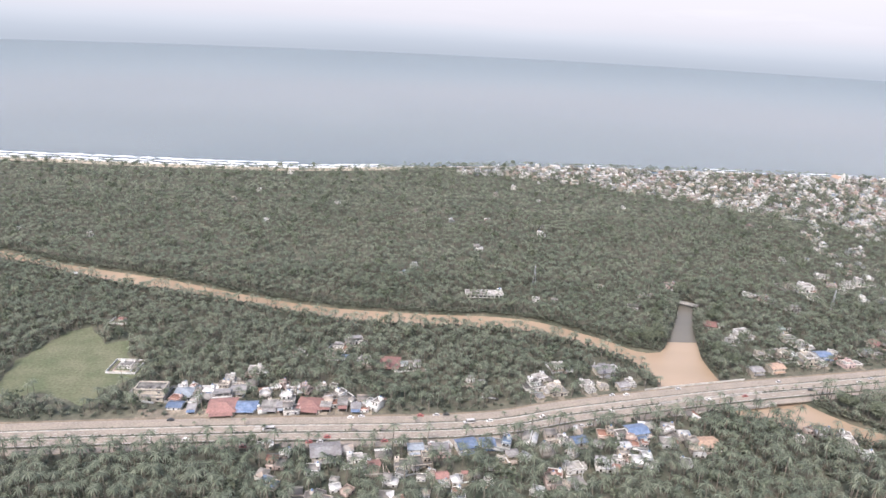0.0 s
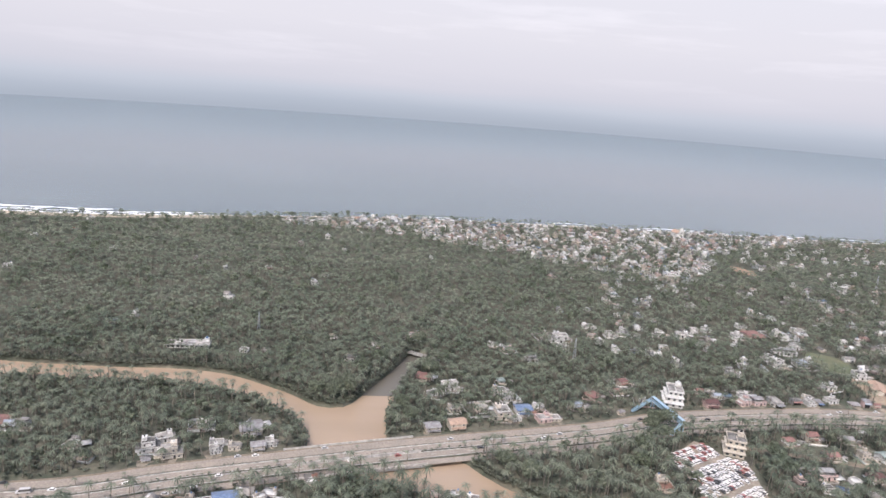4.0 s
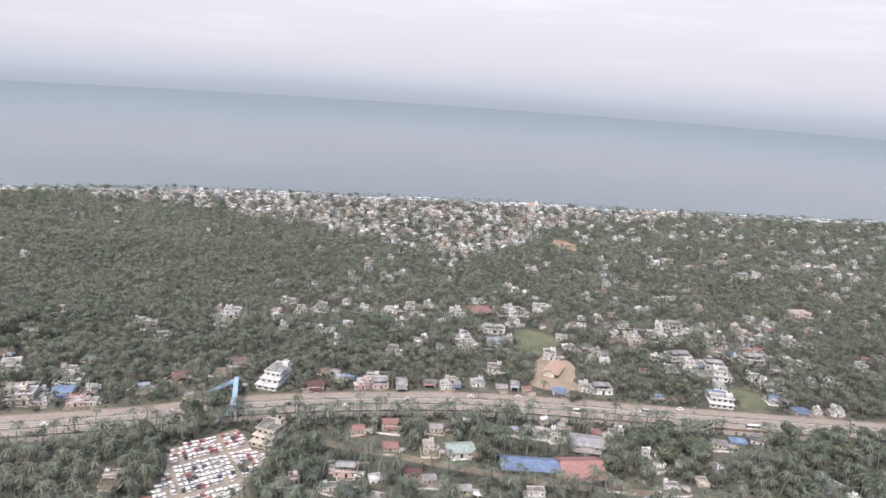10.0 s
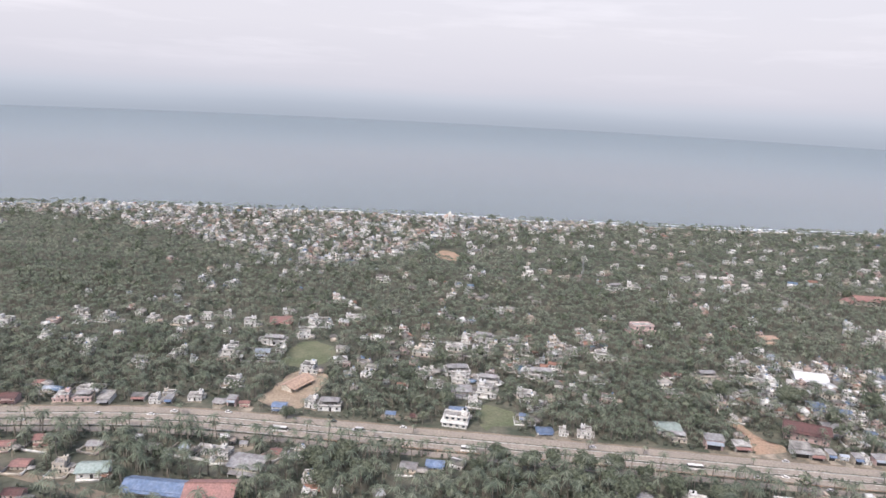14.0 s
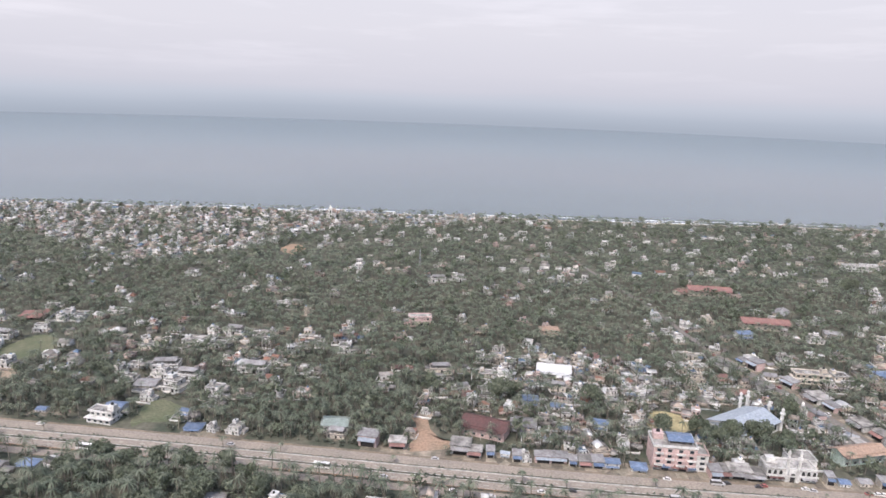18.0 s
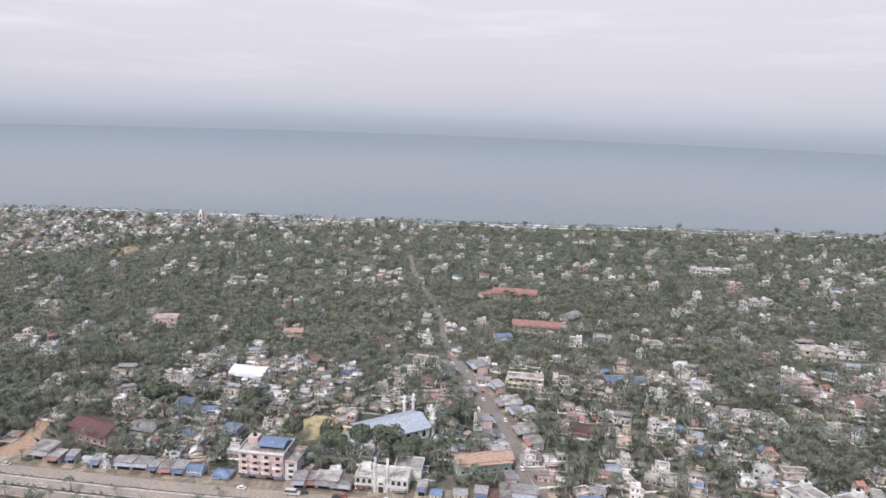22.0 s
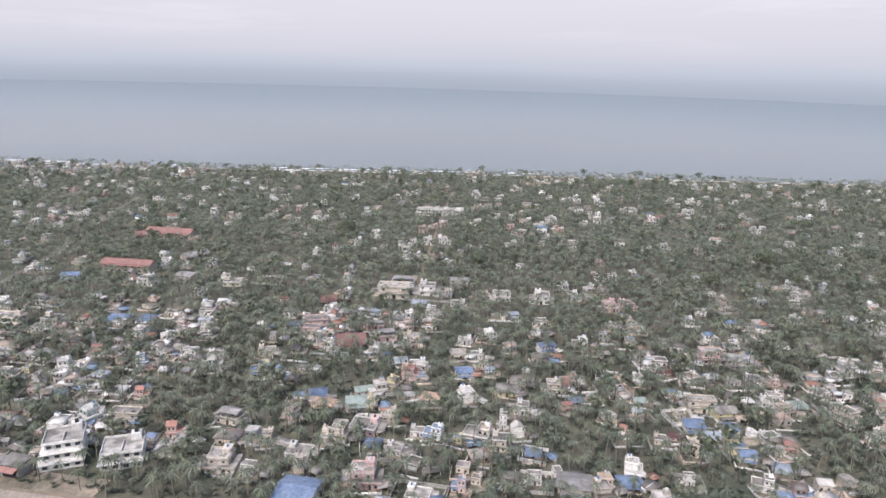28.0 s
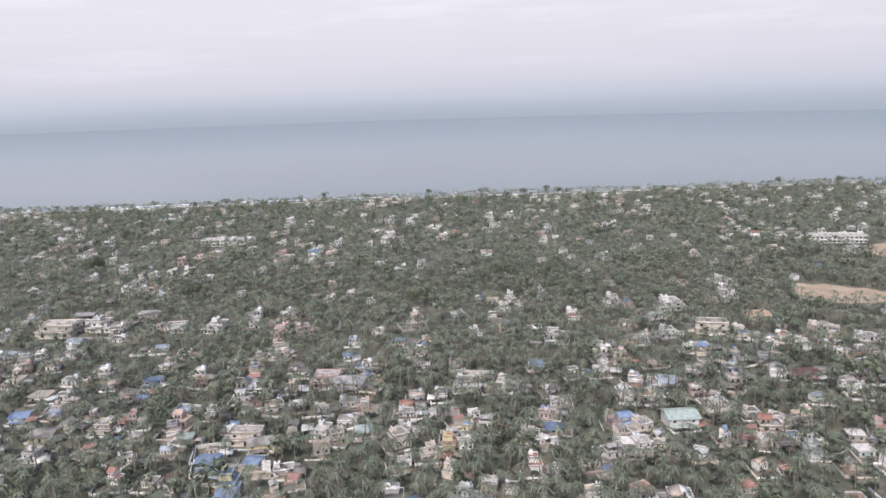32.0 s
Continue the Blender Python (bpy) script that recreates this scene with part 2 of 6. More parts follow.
def water(name, colour, rough, wave, strength, second=None):
    m = bpy.data.materials.new(name)
    m.use_nodes = True
    n, l = m.node_tree.nodes, m.node_tree.links
    b = n["Principled BSDF"]
    b.inputs["Roughness"].default_value, b.inputs["IOR"].default_value = rough, 1.33
    geo = n.new("ShaderNodeNewGeometry")
    t = n.new("ShaderNodeTexNoise")
    t.inputs["Scale"].default_value, t.inputs["Detail"].default_value = 0.004 if wave < 0.2 else 0.02, 4.0
    mp = n.new("ShaderNodeMapping")
    mp.inputs["Scale"].default_value = (0.35, 1.0, 1.0)
    l.new(geo.outputs["Position"], mp.inputs["Vector"])
    l.new(mp.outputs["Vector"], t.inputs["Vector"])
    r = n.new("ShaderNodeValToRGB")
    r.color_ramp.elements[0].position, r.color_ramp.elements[1].position = 0.35, 0.65
    r.color_ramp.elements[0].color, r.color_ramp.elements[1].color = (*colour, 1), (*(second or colour), 1)
    l.new(t.outputs["Fac"], r.inputs["Fac"])
    l.new(r.outputs["Color"], b.inputs["Base Color"])
    t3 = n.new("ShaderNodeTexNoise")
    t3.inputs["Scale"].default_value, t3.inputs["Detail"].default_value = wave, 3.0
    l.new(mp.outputs["Vector"], t3.inputs["Vector"])
    bp = n.new("ShaderNodeBump")
    bp.inputs["Strength"].default_value, bp.inputs["Distance"].default_value = strength, 0.5
    l.new(t3.outputs["Fac"], bp.inputs["Height"])
    l.new(bp.outputs["Normal"], b.inputs["Normal"])
    return m


SEA = water("sea_water", (0.050, 0.083, 0.100), 0.05, 0.02, 0.0, (0.057, 0.09, 0.108))
CANAL = water("dark_canal_water", (0.10, 0.09, 0.075), 0.2, 0.5, 0.05, (0.13, 0.115, 0.09))
RIVER = water("muddy_river_water", (0.262, 0.192, 0.13), 0.25, 0.5, 0.05, (0.315, 0.236, 0.165))


# ---- mesh tools ----
class Shape:
    """Gathers vertices and faces of one mesh."""

    def __init__(self):
        self.v, self.f, self.k = [], [], []

    def poly(self, pts, k=0):
        a = len(self.v)
        self.v += [tuple(p) for p in pts]
        self.f.append(tuple(range(a, a + len(pts))))
        self.k.append(k)
        return self

    def solid(self, ring0, ring1, k=0):
        """Two rings of equal length, joined and capped."""
        a, n = len(self.v), len(ring0)
        self.v += [tuple(p) for p in ring0] + [tuple(p) for p in ring1]
        self.f += [tuple(range(a + n - 1, a - 1, -1)), tuple(range(a + n, a + 2 * n))]
        self.f += [(a + i, a + (i + 1) % n, a + n + (i + 1) % n, a + n + i) for i in range(n)]
        self.k += [k] * (n + 2)
        return self

    def box(self, x0, x1, y0, y1, z0, z1, k=0):
        return self.solid([(x0, y0, z0), (x1, y0, z0), (x1, y1, z0), (x0, y1, z0)], [(x0, y0, z1), (x1, y0, z1), (x1, y1, z1), (x0, y1, z1)], k)

    def tube(self, x, y, z0, z1, r0, r1=None, n=8, k=0):
        r1 = r0 if r1 is None else r1
        c = [(math.cos(2 * math.pi * i / n), math.sin(2 * math.pi * i / n)) for i in range(n)]
        return self.solid([(x + r0 * a, y + r0 * b, z0) for a, b in c], [(x + r1 * a, y + r1 * b, z1) for a, b in c], k)

    def beam(self, p, q, w, h=None, k=0):
        """A bar from p to q."""
        p, q, h = Vector(p), Vector(q), h or w
        d = (q - p).normalized()
        s = d.cross(Vector((0, 0, 1)))
        s = Vector((1, 0, 0)) if s.length < 1e-3 else s.normalized()
        u = s.cross(d)
        c = [s * w / 2 + u * h / 2, -s * w / 2 + u * h / 2, -s * w / 2 - u * h / 2, s * w / 2 - u * h / 2]
        return self.solid([p + o for o in reversed(c)], [q + o for o in reversed(c)], k)

    def dome(self, x, y, z, r, h, n=10, m=4, k=0):
        prev = None
        for j in range(m + 1):
            a = math.pi / 2 * j / m
            rr, zz = r * math.cos(a) + 1e-3, z + h * math.sin(a)
            ring = [(x + rr * math.cos(2 * math.pi * i / n), y + rr * math.sin(2 * math.pi * i / n), zz) for i in range(n)]
            if prev:
                self.solid(prev, ring, k)
            prev = ring
        return self

    def frame_ring(self, x0, x1, y0, y1, z0, z1, t, k=0):
        """A closed low wall round a rectangle, in one piece."""
        a = len(self.v)
        for z in (z0, z1):
            for e in (0, t):
                self.v += [(x0 + e, y0 + e, z), (x1 - e, y0 + e, z), (x1 - e, y1 - e, z), (x0 + e, y1 - e, z)]
        for i in range(4):
            j = (i + 1) % 4
            self.f += [(a + i, a + j, a + 8 + j, a + 8 + i), (a + 4 + j, a + 4 + i, a + 12 + i, a + 12 + j), (a + 8 + i, a + 8 + j, a + 12 + j, a + 12 + i), (a + j, a + i, a + 4 + i, a + 4 + j)]
            self.k += [k] * 4
        return self

    def gable(self, x0, x1, y0, y1, z, h, over=0.4, t=0.12, k=0):
        """A ridged roof along x with thickness and eaves."""
        x0, x1, y0, y1 = x0 - over, x1 + over, y0 - over, y1 + over
        ym = (y0 + y1) / 2
        for ya in (y0, y1):
            lo = [(x0, ya, z), (x1, ya, z), (x1, ym, z + h), (x0, ym, z + h)]
            if ya == y1:
                lo.reverse()
            self.solid(lo, [(p[0], p[1], p[2] + t) for p in lo], k)
        return self

    def hip(self, x0, x1, y0, y1, z, h, over=0.4, k=0):
        x0, x1, y0, y1 = x0 - over, x1 + over, y0 - over, y1 + over
        ym, r = (y0 + y1) / 2, min((y1 - y0) / 2, (x1 - x0) / 2 - 0.3)
        a, b, c, d = (x0, y0, z), (x1, y0, z), (x1, y1, z), (x0, y1, z)
        e, g = (x0 + r, ym, z + h), (x1 - r, ym, z + h)
        for q in ((a, b, g, e), (b, c, g), (c, d, e, g), (d, a, e), (d, c, b, a)):
            self.poly(q, k)
        return self

    def only(self, k):
        """The faces of one kind, as a shape of their own."""
        out, at = Shape(), {}
        for f, kk in zip(self.f, self.k):
            if kk == k:
                for v in f:
                    if v not in at:
                        at[v] = len(out.v)
                        out.v.append(self.v[v])
                out.f.append(tuple(at[v] for v in f))
                out.k.append(0)
        return out

    def mesh(self, name, mats):
        me = bpy.data.meshes.new(name)
        me.from_pydata(self.v, [], self.f)
        for m in (mats if isinstance(mats, (list, tuple)) else [mats]):
            me.materials.append(m)
        me.polygons.foreach_set("material_index", self.k)
        return me


def part(name, shape, material, parent=None, label=""):
    ob = new(name, shape.mesh(name, material))
    ob.parent = parent
    return tagged(ob, label)


def thing(name, label, category, group="", kind=""):
    return tagged(new(name), label, category, group, kind)


def setting(name, shape, material, label, category):
    return tagged(part(name, shape, material), label, category, kind="structure")


def tri_mesh(name, verts, tris, kinds, mats):
    me = bpy.data.meshes.new(name)
    me.vertices.add(len(verts))
    me.vertices.foreach_set("co", verts.astype(np.float32).ravel())
    me.loops.add(tris.size)
    me.loops.foreach_set("vertex_index", tris.astype(np.int32).ravel())
    me.polygons.add(len(tris))
    me.polygons.foreach_set("loop_start", np.arange(0, tris.size, 3, dtype=np.int32))
    me.polygons.foreach_set("material_index", kinds.astype(np.int32))
    for m in mats:
        me.materials.append(m)
    me.update()
    return me


def triangles(shape):
    t, k = [], []
    for f, kk in zip(shape.f, shape.k):
        for i in range(1, len(f) - 1):
            t.append((f[0], f[i], f[i + 1]))
            k.append(kk)
    return np.array(shape.v, float), np.array(t), np.array(k)


def scatter(name, protos, xy, size, mats, label, category, rng, tilt=0.0, z=0.0, turn=None, stretch=None):
    """Many small things of a few shapes as one object of kind stuff."""
    V, Tt, K, base = [], [], [], 0
    pick = rng.integers(0, len(protos), len(xy))
    for i, p in enumerate(protos):
        v, t, k = triangles(p)
        s = np.nonzero(pick == i)[0]
        if not len(s):
            continue
        a = rng.uniform(0, 2 * np.pi, len(s)) if turn is None else turn[s]
        c, sn = np.cos(a)[:, None], np.sin(a)[:, None]
        sc = size[s][:, None]
        st = np.ones((len(s), 3)) if stretch is None else stretch[s]
        vx, vy, vz = v[None, :, 0] * sc * st[:, :1], v[None, :, 1] * sc * st[:, 1:2], v[None, :, 2] * sc * st[:, 2:]
        lean = rng.normal(0, tilt, (len(s), 2)) if tilt else np.zeros((len(s), 2))
        X = vx * c - vy * sn + xy[s, :1] + vz * lean[:, :1]
        Y = vx * sn + vy * c + xy[s, 1:2] + vz * lean[:, 1:]
        V.append(np.stack([X, Y, vz + (z[s][:, None] if isinstance(z, np.ndarray) else z)], -1).reshape(-1, 3))
        Tt.append((t[None] + (np.arange(len(s)) * len(v))[:, None, None] + base).reshape(-1, 3))
        K.append(np.tile(k, len(s)))
        base += len(s) * len(v)
    ob = new(name, tri_mesh(name, np.concatenate(V), np.concatenate(Tt), np.concatenate(K), mats))
    return tagged(ob, label, category, kind="stuff")


# ---- tree shapes ----
def frond_crown(s, r, n, seg, h, length, width, k=0):
    """Arching fronds round the top of a stem."""
    for i in range(n):
        a = 2 * math.pi * (i + r.uniform(-0.3, 0.3)) / n
        up = r.uniform(-0.25, 0.95)
        L = length * r.uniform(0.8, 1.15)
        ca, sa = math.cos(a), math.sin(a)
        pts = []
        for j in range(seg + 1):
            u = j / seg
            rad = L * u * (1 - 0.12 * u)
            z = h + L * (up * u * 0.8 - (0.55 + 0.5 * max(up, 0)) * u * u)
            w = width * (0.35 + 1.3 * u * (1.0 - u) * 1.6) * (1 if j < seg else 0.0)
            pts.append(((rad * ca - w * sa, rad * sa + w * ca, z - w * 0.35), (rad * ca + w * sa, rad * sa - w * ca, z - w * 0.35)))
        base = len(s.v)
        for p, q in pts:
            s.v += [p, q]
        for j in range(seg):
            b = base + 2 * j
            s.f.append((b, b + 1, b + 3, b + 2) if j < seg - 1 else (b, b + 1, b + 2))
            s.k.append(k)


def stem(s, h, bend, r0, r1, n=5, seg=2, k=1):
    prev = None
    for j in range(seg + 1):
        u = j / seg
        x, rr = bend * (u * u - 1), r0 + (r1 - r0) * u
        ring = [(x + rr * math.cos(2 * math.pi * i / n), rr * math.sin(2 * math.pi * i / n), h * u) for i in range(n)]
        if prev:
            s.solid(prev, ring, k)
        prev = ring


def palm_shape(seed, fronds, seg, sides, height):
    r = random.Random(seed)
    s = Shape()
    if sides:
        bend = r.uniform(-0.8, 0.8)
        c = [(math.cos(2.1 * i), math.sin(2.1 * i)) for i in range(3)]
        for i in range(3):
            (xa, ya), (xb, yb) = c[i], c[(i + 1) % 3]
            s.poly([(bend + 0.17 * xa, 0.17 * ya, 0), (bend + 0.17 * xb, 0.17 * yb, 0), (0.1 * xb, 0.1 * yb, height), (0.1 * xa, 0.1 * ya, height)], 1)
    frond_crown(s, r, fronds, seg, height, 2.75, 0.18 if fronds > 12 else 0.3 if fronds > 9 else 0.46)
    return s


def broad_shape(seed, clumps, height, spread, leaf=1.0):
    """A broad-leaved tree: forked stem and many leaf clumps with gaps."""
    r = random.Random(seed)
    s = Shape()
    stem(s, height * 0.45, 0.2, 0.25, 0.16, 5, 1)
    lobes = [(r.uniform(-1, 1) * spread * 0.55, r.uniform(-1, 1) * spread * 0.55, height * r.uniform(0.55, 0.85), spread * r.uniform(0.4, 0.62)) for _ in range(6)]
    for x, y, z, _ in lobes[:4]:
        s.solid([(0.08, 0, height * 0.4), (-0.05, 0.08, height * 0.4), (-0.05, -0.08, height * 0.4)], [(x + 0.03, y, z), (x - 0.03, y + 0.03, z), (x - 0.03, y - 0.03, z)], 1)
    for i in range(clumps):
        x, y, z, rad = lobes[i % 6]
        v = Vector((r.gauss(0, 1), r.gauss(0, 1), r.gauss(0.35, 0.8))).normalized()
        c = Vector((x, y, z)) + v * rad * r.uniform(0.75, 1.1)
        a = v.orthogonal().normalized() if r.random() < 0.7 else Vector((r.gauss(0, 1), r.gauss(0, 1), r.gauss(0, 1))).normalized()
        a.rotate(Matrix.Rotation(r.uniform(0, 6.28), 3, v))
        b = v.cross(a)
        q = r.uniform(0.35, 0.75) * spread / 3.2 * leaf
        s.poly([c + a * q + v * 0.1, c + b * q * 0.8 - v * 0.2, c - a * q + v * 0.1, c - b * q * 0.7 - v * 0.15], 0)
    return s


# ---- plan ----
def spline(pts, step=6.0):
    """A smooth line through points."""
    p = np.array(pts, float)
    p = np.vstack([2 * p[0] - p[1], p, 2 * p[-1] - p[-2]])
    out = []
    for i in range(1, len(p) - 2):
        n = max(2, int(np.hypot(*(p[i + 1] - p[i])) / step))
        for u in np.arange(n) / n:
            out.append(0.5 * (2 * p[i] + (p[i + 1] - p[i - 1]) * u + (2 * p[i - 1] - 5 * p[i] + 4 * p[i + 1] - p[i + 2]) * u * u + (3 * p[i] - p[i - 1] - 3 * p[i + 1] + p[i + 2]) * u ** 3))
    return np.array(out + [p[-2]])


SHORE = spline([(-5000, -400), (-1500, 420), (-700, 712), (-519, 758), (-320, 768), (-187, 780), (-66, 812), (92, 856), (241, 880), (404, 893), (564, 896), (852, 905), (1055, 918), (1329, 928), (1689, 939), (2400, 960), (5200, 1050)], 20)
ROAD = spline([(-1600, 60), (-500, 196), (-131, 247), (14, 264), (70, 281), (159, 306), (251, 328), (300, 344), (362, 354), (419, 357), (503, 351), (597, 344), (668, 338), (731, 333), (798, 330), (860, 326), (1000, 312), (1300, 270), (2400, 60)], 4)
CROSS = spline([(858, 318), (852, 331), (848, 354), (838, 400), (827, 435), (817, 467), (811, 500), (807, 537), (795, 590), (779, 659), (770, 720)], 4)
LANE = spline([(1027, 484), (1027, 514), (1029, 601), (1036, 796)], 8)
BACKLANE = spline([(320, 312), (365, 301), (416, 287), (452, 281), (520, 276)], 4)
RIVER_EDGE = [(-900, 640), (-480, 510), (-308, 452), (-249, 432), (-172, 413), (-122, 396), (-68, 382), (-11, 378), (40, 379), (68, 374), (92, 361), (106, 352), (119, 341), (132, 341), (139, 352), (146, 367), (155, 386), (161, 400), (168, 416), (179, 414), (174, 400), (167, 382), (162, 366), (159, 352), (155, 332), (156, 306), (160, 297), (186, 294), (197, 282), (208, 271), (224, 264), (250, 259), (247, 251), (212, 254), (180, 260), (160, 266), (142, 275), (132, 285), (119, 300), (117, 308), (112, 320), (98, 334), (72, 348), (40, 356), (-37, 356), (-66, 361), (-107, 373), (-153, 386), (-202, 397), (-251, 414), (-297, 430), (-480, 470), (-900, 590)]


def inside(px, py, poly):
    r = np.zeros(px.shape, bool)
    for (x0, y0), (x1, y1) in zip(poly, poly[1:] + poly[:1]):
        if y0 == y1:
            continue
        r ^= ((y0 > py) != (y1 > py)) & (px < (x1 - x0) * (py - y0) / (y1 - y0) + x0)
    return r


def shore_y(x):
    return np.interp(x, SHORE[:, 0], SHORE[:, 1])


def road_y(x):
    return np.interp(x, ROAD[:, 0], ROAD[:, 1])


rng = np.random.default_rng(7)
X0, X1, Y0, Y1, CELL = -760, 2060, 130, 980, 1.5
gx, gy = np.arange(X0, X1, CELL), np.arange(Y0, Y1, CELL)
GX, GY = np.meshgrid(gx, gy)
blocked = (GY < road_y(GX) + 1.5) & (GY > road_y(GX) - 23.5)          # highway
RIVER_EDGE = [tuple(p) for p in spline(RIVER_EDGE + [RIVER_EDGE[0]], 5.0)[:-1]]
wet = inside(GX, GY, RIVER_EDGE)
blocked |= wet | (GY > shore_y(GX) - np.where(GX < -40, 18, 8))


def block_line(line, half):
    for x, y in line:
        i, j = int((y - Y0) / CELL), int((x - X0) / CELL)
        r = int(half / CELL + 1)
        if 0 <= i < len(gy) and 0 <= j < len(gx):
            blocked[max(0, i - r):i + r + 1, max(0, j - r):j + r + 1] = True


def block_poly(poly):
    global blocked
    blocked |= inside(GX, GY, poly)


def block_box(x, y, w, d):
    i0, i1, j0, j1 = int((y - d / 2 - Y0) / CELL), int((y + d / 2 - Y0) / CELL), int((x - w / 2 - X0) / CELL), int((x + w / 2 - X0) / CELL)
    blocked[max(0, i0):max(0, i1 + 1), max(0, j0):max(0, j1 + 1)] = True


def free(p):
    i = np.clip(((p[:, 1] - Y0) / CELL).astype(int), 0, len(gy) - 1)
    j = np.clip(((p[:, 0] - X0) / CELL).astype(int), 0, len(gx) - 1)
    return ~blocked[i, j]


block_line(CROSS[CROSS[:, 1] < 460], 4.2)
block_line(CROSS[CROSS[:, 1] >= 460], 1.4)
block_line(LANE, 0.5)
block_line(BACKLANE, 2.5)

# ---- ground, water, sky ----
ys = np.concatenate([np.arange(-5000, 100, 300.0), np.arange(100, 980, 8.0), np.arange(980, 5600, 300.0)])
xs = np.concatenate([np.arange(-5000, -780, 300.0), np.arange(-780, 2080, 8.0), np.arange(2080, 6200, 300.0)])
AX, AY = np.meshgrid(xs, ys)
wetg = inside(AX, AY, RIVER_EDGE)
for dx, dy in ((9, 0), (-9, 0), (0, 9), (0, -9), (6, 6), (-6, 6), (6, -6), (-6, -6)):
    wetg |= inside(AX + dx, AY + dy, RIVER_EDGE)
AZ = np.where(wetg, -3.4, 0.0)
beyond = AY - shore_y(AX)
AZ = np.where(beyond > -8, -0.15 * (beyond + 8), AZ)
AZ = np.clip(AZ, -9.0, 0.0)
nx, ny = len(xs), len(ys)
idx = np.arange(nx * ny).reshape(ny, nx)
quads = np.stack([idx[:-1, :-1], idx[:-1, 1:], idx[1:, 1:], idx[1:, :-1]], -1).reshape(-1, 4)
tris = np.concatenate([quads[:, [0, 1, 2]], quads[:, [0, 2, 3]]])
ground = new("ground", tri_mesh("ground", np.stack([AX, AY, AZ], -1).reshape(-1, 3), tris, np.zeros(len(tris)), [SOIL]))
tagged(ground, "low coastal land of dark soil and scrub", "ground", kind="structure")


def ribbon(line, a, b, z, name, material, label, category, thick=0.0):
    """A strip beside a line, from a to b metres to its left."""
    d = np.gradient(line, axis=0)
    nrm = np.stack([-d[:, 1], d[:, 0]], -1) / np.hypot(d[:, 0], d[:, 1])[:, None]
    s = Shape()
    L, R = line + nrm * b, line + nrm * a
    for i in range(len(line) - 1):
        top = [(*R[i], z), (*R[i + 1], z), (*L[i + 1], z), (*L[i], z)]
        if thick:
            s.solid([(p[0], p[1], z - thick) for p in top], top)
        else:
            s.poly(top)
    return setting(name, s, material, label, category)


def patch(name, pts, z, material, label, category, step=5.0, rough=3.2):
    """An uneven sheet of ground cover with a ragged edge."""
    r = np.random.default_rng(int(abs(pts[0][0]) + 3))
    p = spline(list(pts) + [pts[0]], step)[:-1]
    p = p + r.normal(0, rough * 0.35, p.shape)
    s = Shape()
    c = p.mean(0)
    for i in range(len(p)):
        s.poly([(*c, z), (*p[i], z), (*p[(i + 1) % len(p)], z)])
    for shift in (0.0, -5.0):
        block_poly([(q[0], q[1] + shift) for q in p])
    return setting(name, s, material, label, category)


sea = Shape()
for i in range(len(SHORE) - 1):
    (xa, ya), (xb, yb) = SHORE[i], SHORE[i + 1]
    sea.poly([(xa, ya - 10, -1.0), (xb, yb - 10, -1.0), (xb, 5600, -1.0), (xa, 5600, -1.0)])
setting("sea", sea, SEA, "calm grey-blue open sea under haze", "sea")
edge = np.array(RIVER_EDGE)
river = Shape().poly([(x, y, -1.9) for x, y in reversed(RIVER_EDGE)])
setting("river", river, RIVER, "muddy brown river between palm groves", "river")
de = np.roll(edge, -1, 0) - np.roll(edge, 1, 0)
out_n = np.stack([-de[:, 1], de[:, 0]], -1) / np.hypot(de[:, 0], de[:, 1])[:, None]
bank = Shape()
wob = rng.uniform(-0.5, 0.5, len(edge))
rings = [np.c_[edge - out_n * 1.2, np.full(len(edge), -2.3)], np.c_[edge + out_n * (1.5 + wob)[:, None], np.full(len(edge), 0.01)], np.c_[edge + out_n * 19, np.full(len(edge), 0.02)]]
for r0, r1 in zip(rings, rings[1:]):
    for i in range(len(edge)):
        j = (i + 1) % len(edge)
        bank.poly([tuple(r0[i]), tuple(r0[j]), tuple(r1[j]), tuple(r1[i])])
setting("river_bank", bank, SOIL, "low earth banks of the river", "river bank")
ribbon(SHORE[(SHORE[:, 0] > -1500) & (SHORE[:, 0] < -30)], -24, -6, 0.05, "beach_1", BEACH, "pale sand beach along the sea", "beach")
ribbon(SHORE[(SHORE[:, 0] > -50) & (SHORE[:, 0] < 2600)], -11, -5, 0.04, "beach_2", BEACH, "narrow strip of pale sand along the sea", "beach")


def foam_band(name, x0, x1, a, b, seed, gap=0.0):
    r = np.random.default_rng(seed)
    s = Shape()
    x = x0
    while x < x1:
        n = r.uniform(20, 70)
        if r.random() > gap:
            k = max(3, int(n / 5))
            ph = r.uniform(0, 6)
            for i in range(k):
                u0, u1 = i / k, (i + 1) / k
                xa, xb = x + n * u0, x + n * u1
                def e(u, lo):
                    w = math.sin(math.pi * min(max(u, 0.02), 0.98)) ** 0.5
                    m = (a + b) / 2 + math.sin(ph + u * 5) * 1.5
                    return m - (b - a) / 2 * w if lo else m + (b - a) / 2 * w * (0.7 + 0.3 * math.sin(ph * 3 + u * 17))
                s.poly([(xa, shore_y(xa) + e(u0, True), -0.85), (xb, shore_y(xb) + e(u1, True), -0.85), (xb, shore_y(xb) + e(u1, False), -0.85), (xa, shore_y(xa) + e(u0, False), -0.85)])
        x += n
    return setting(name, s, FOAM, "white surf breaking along the beach", "surf")


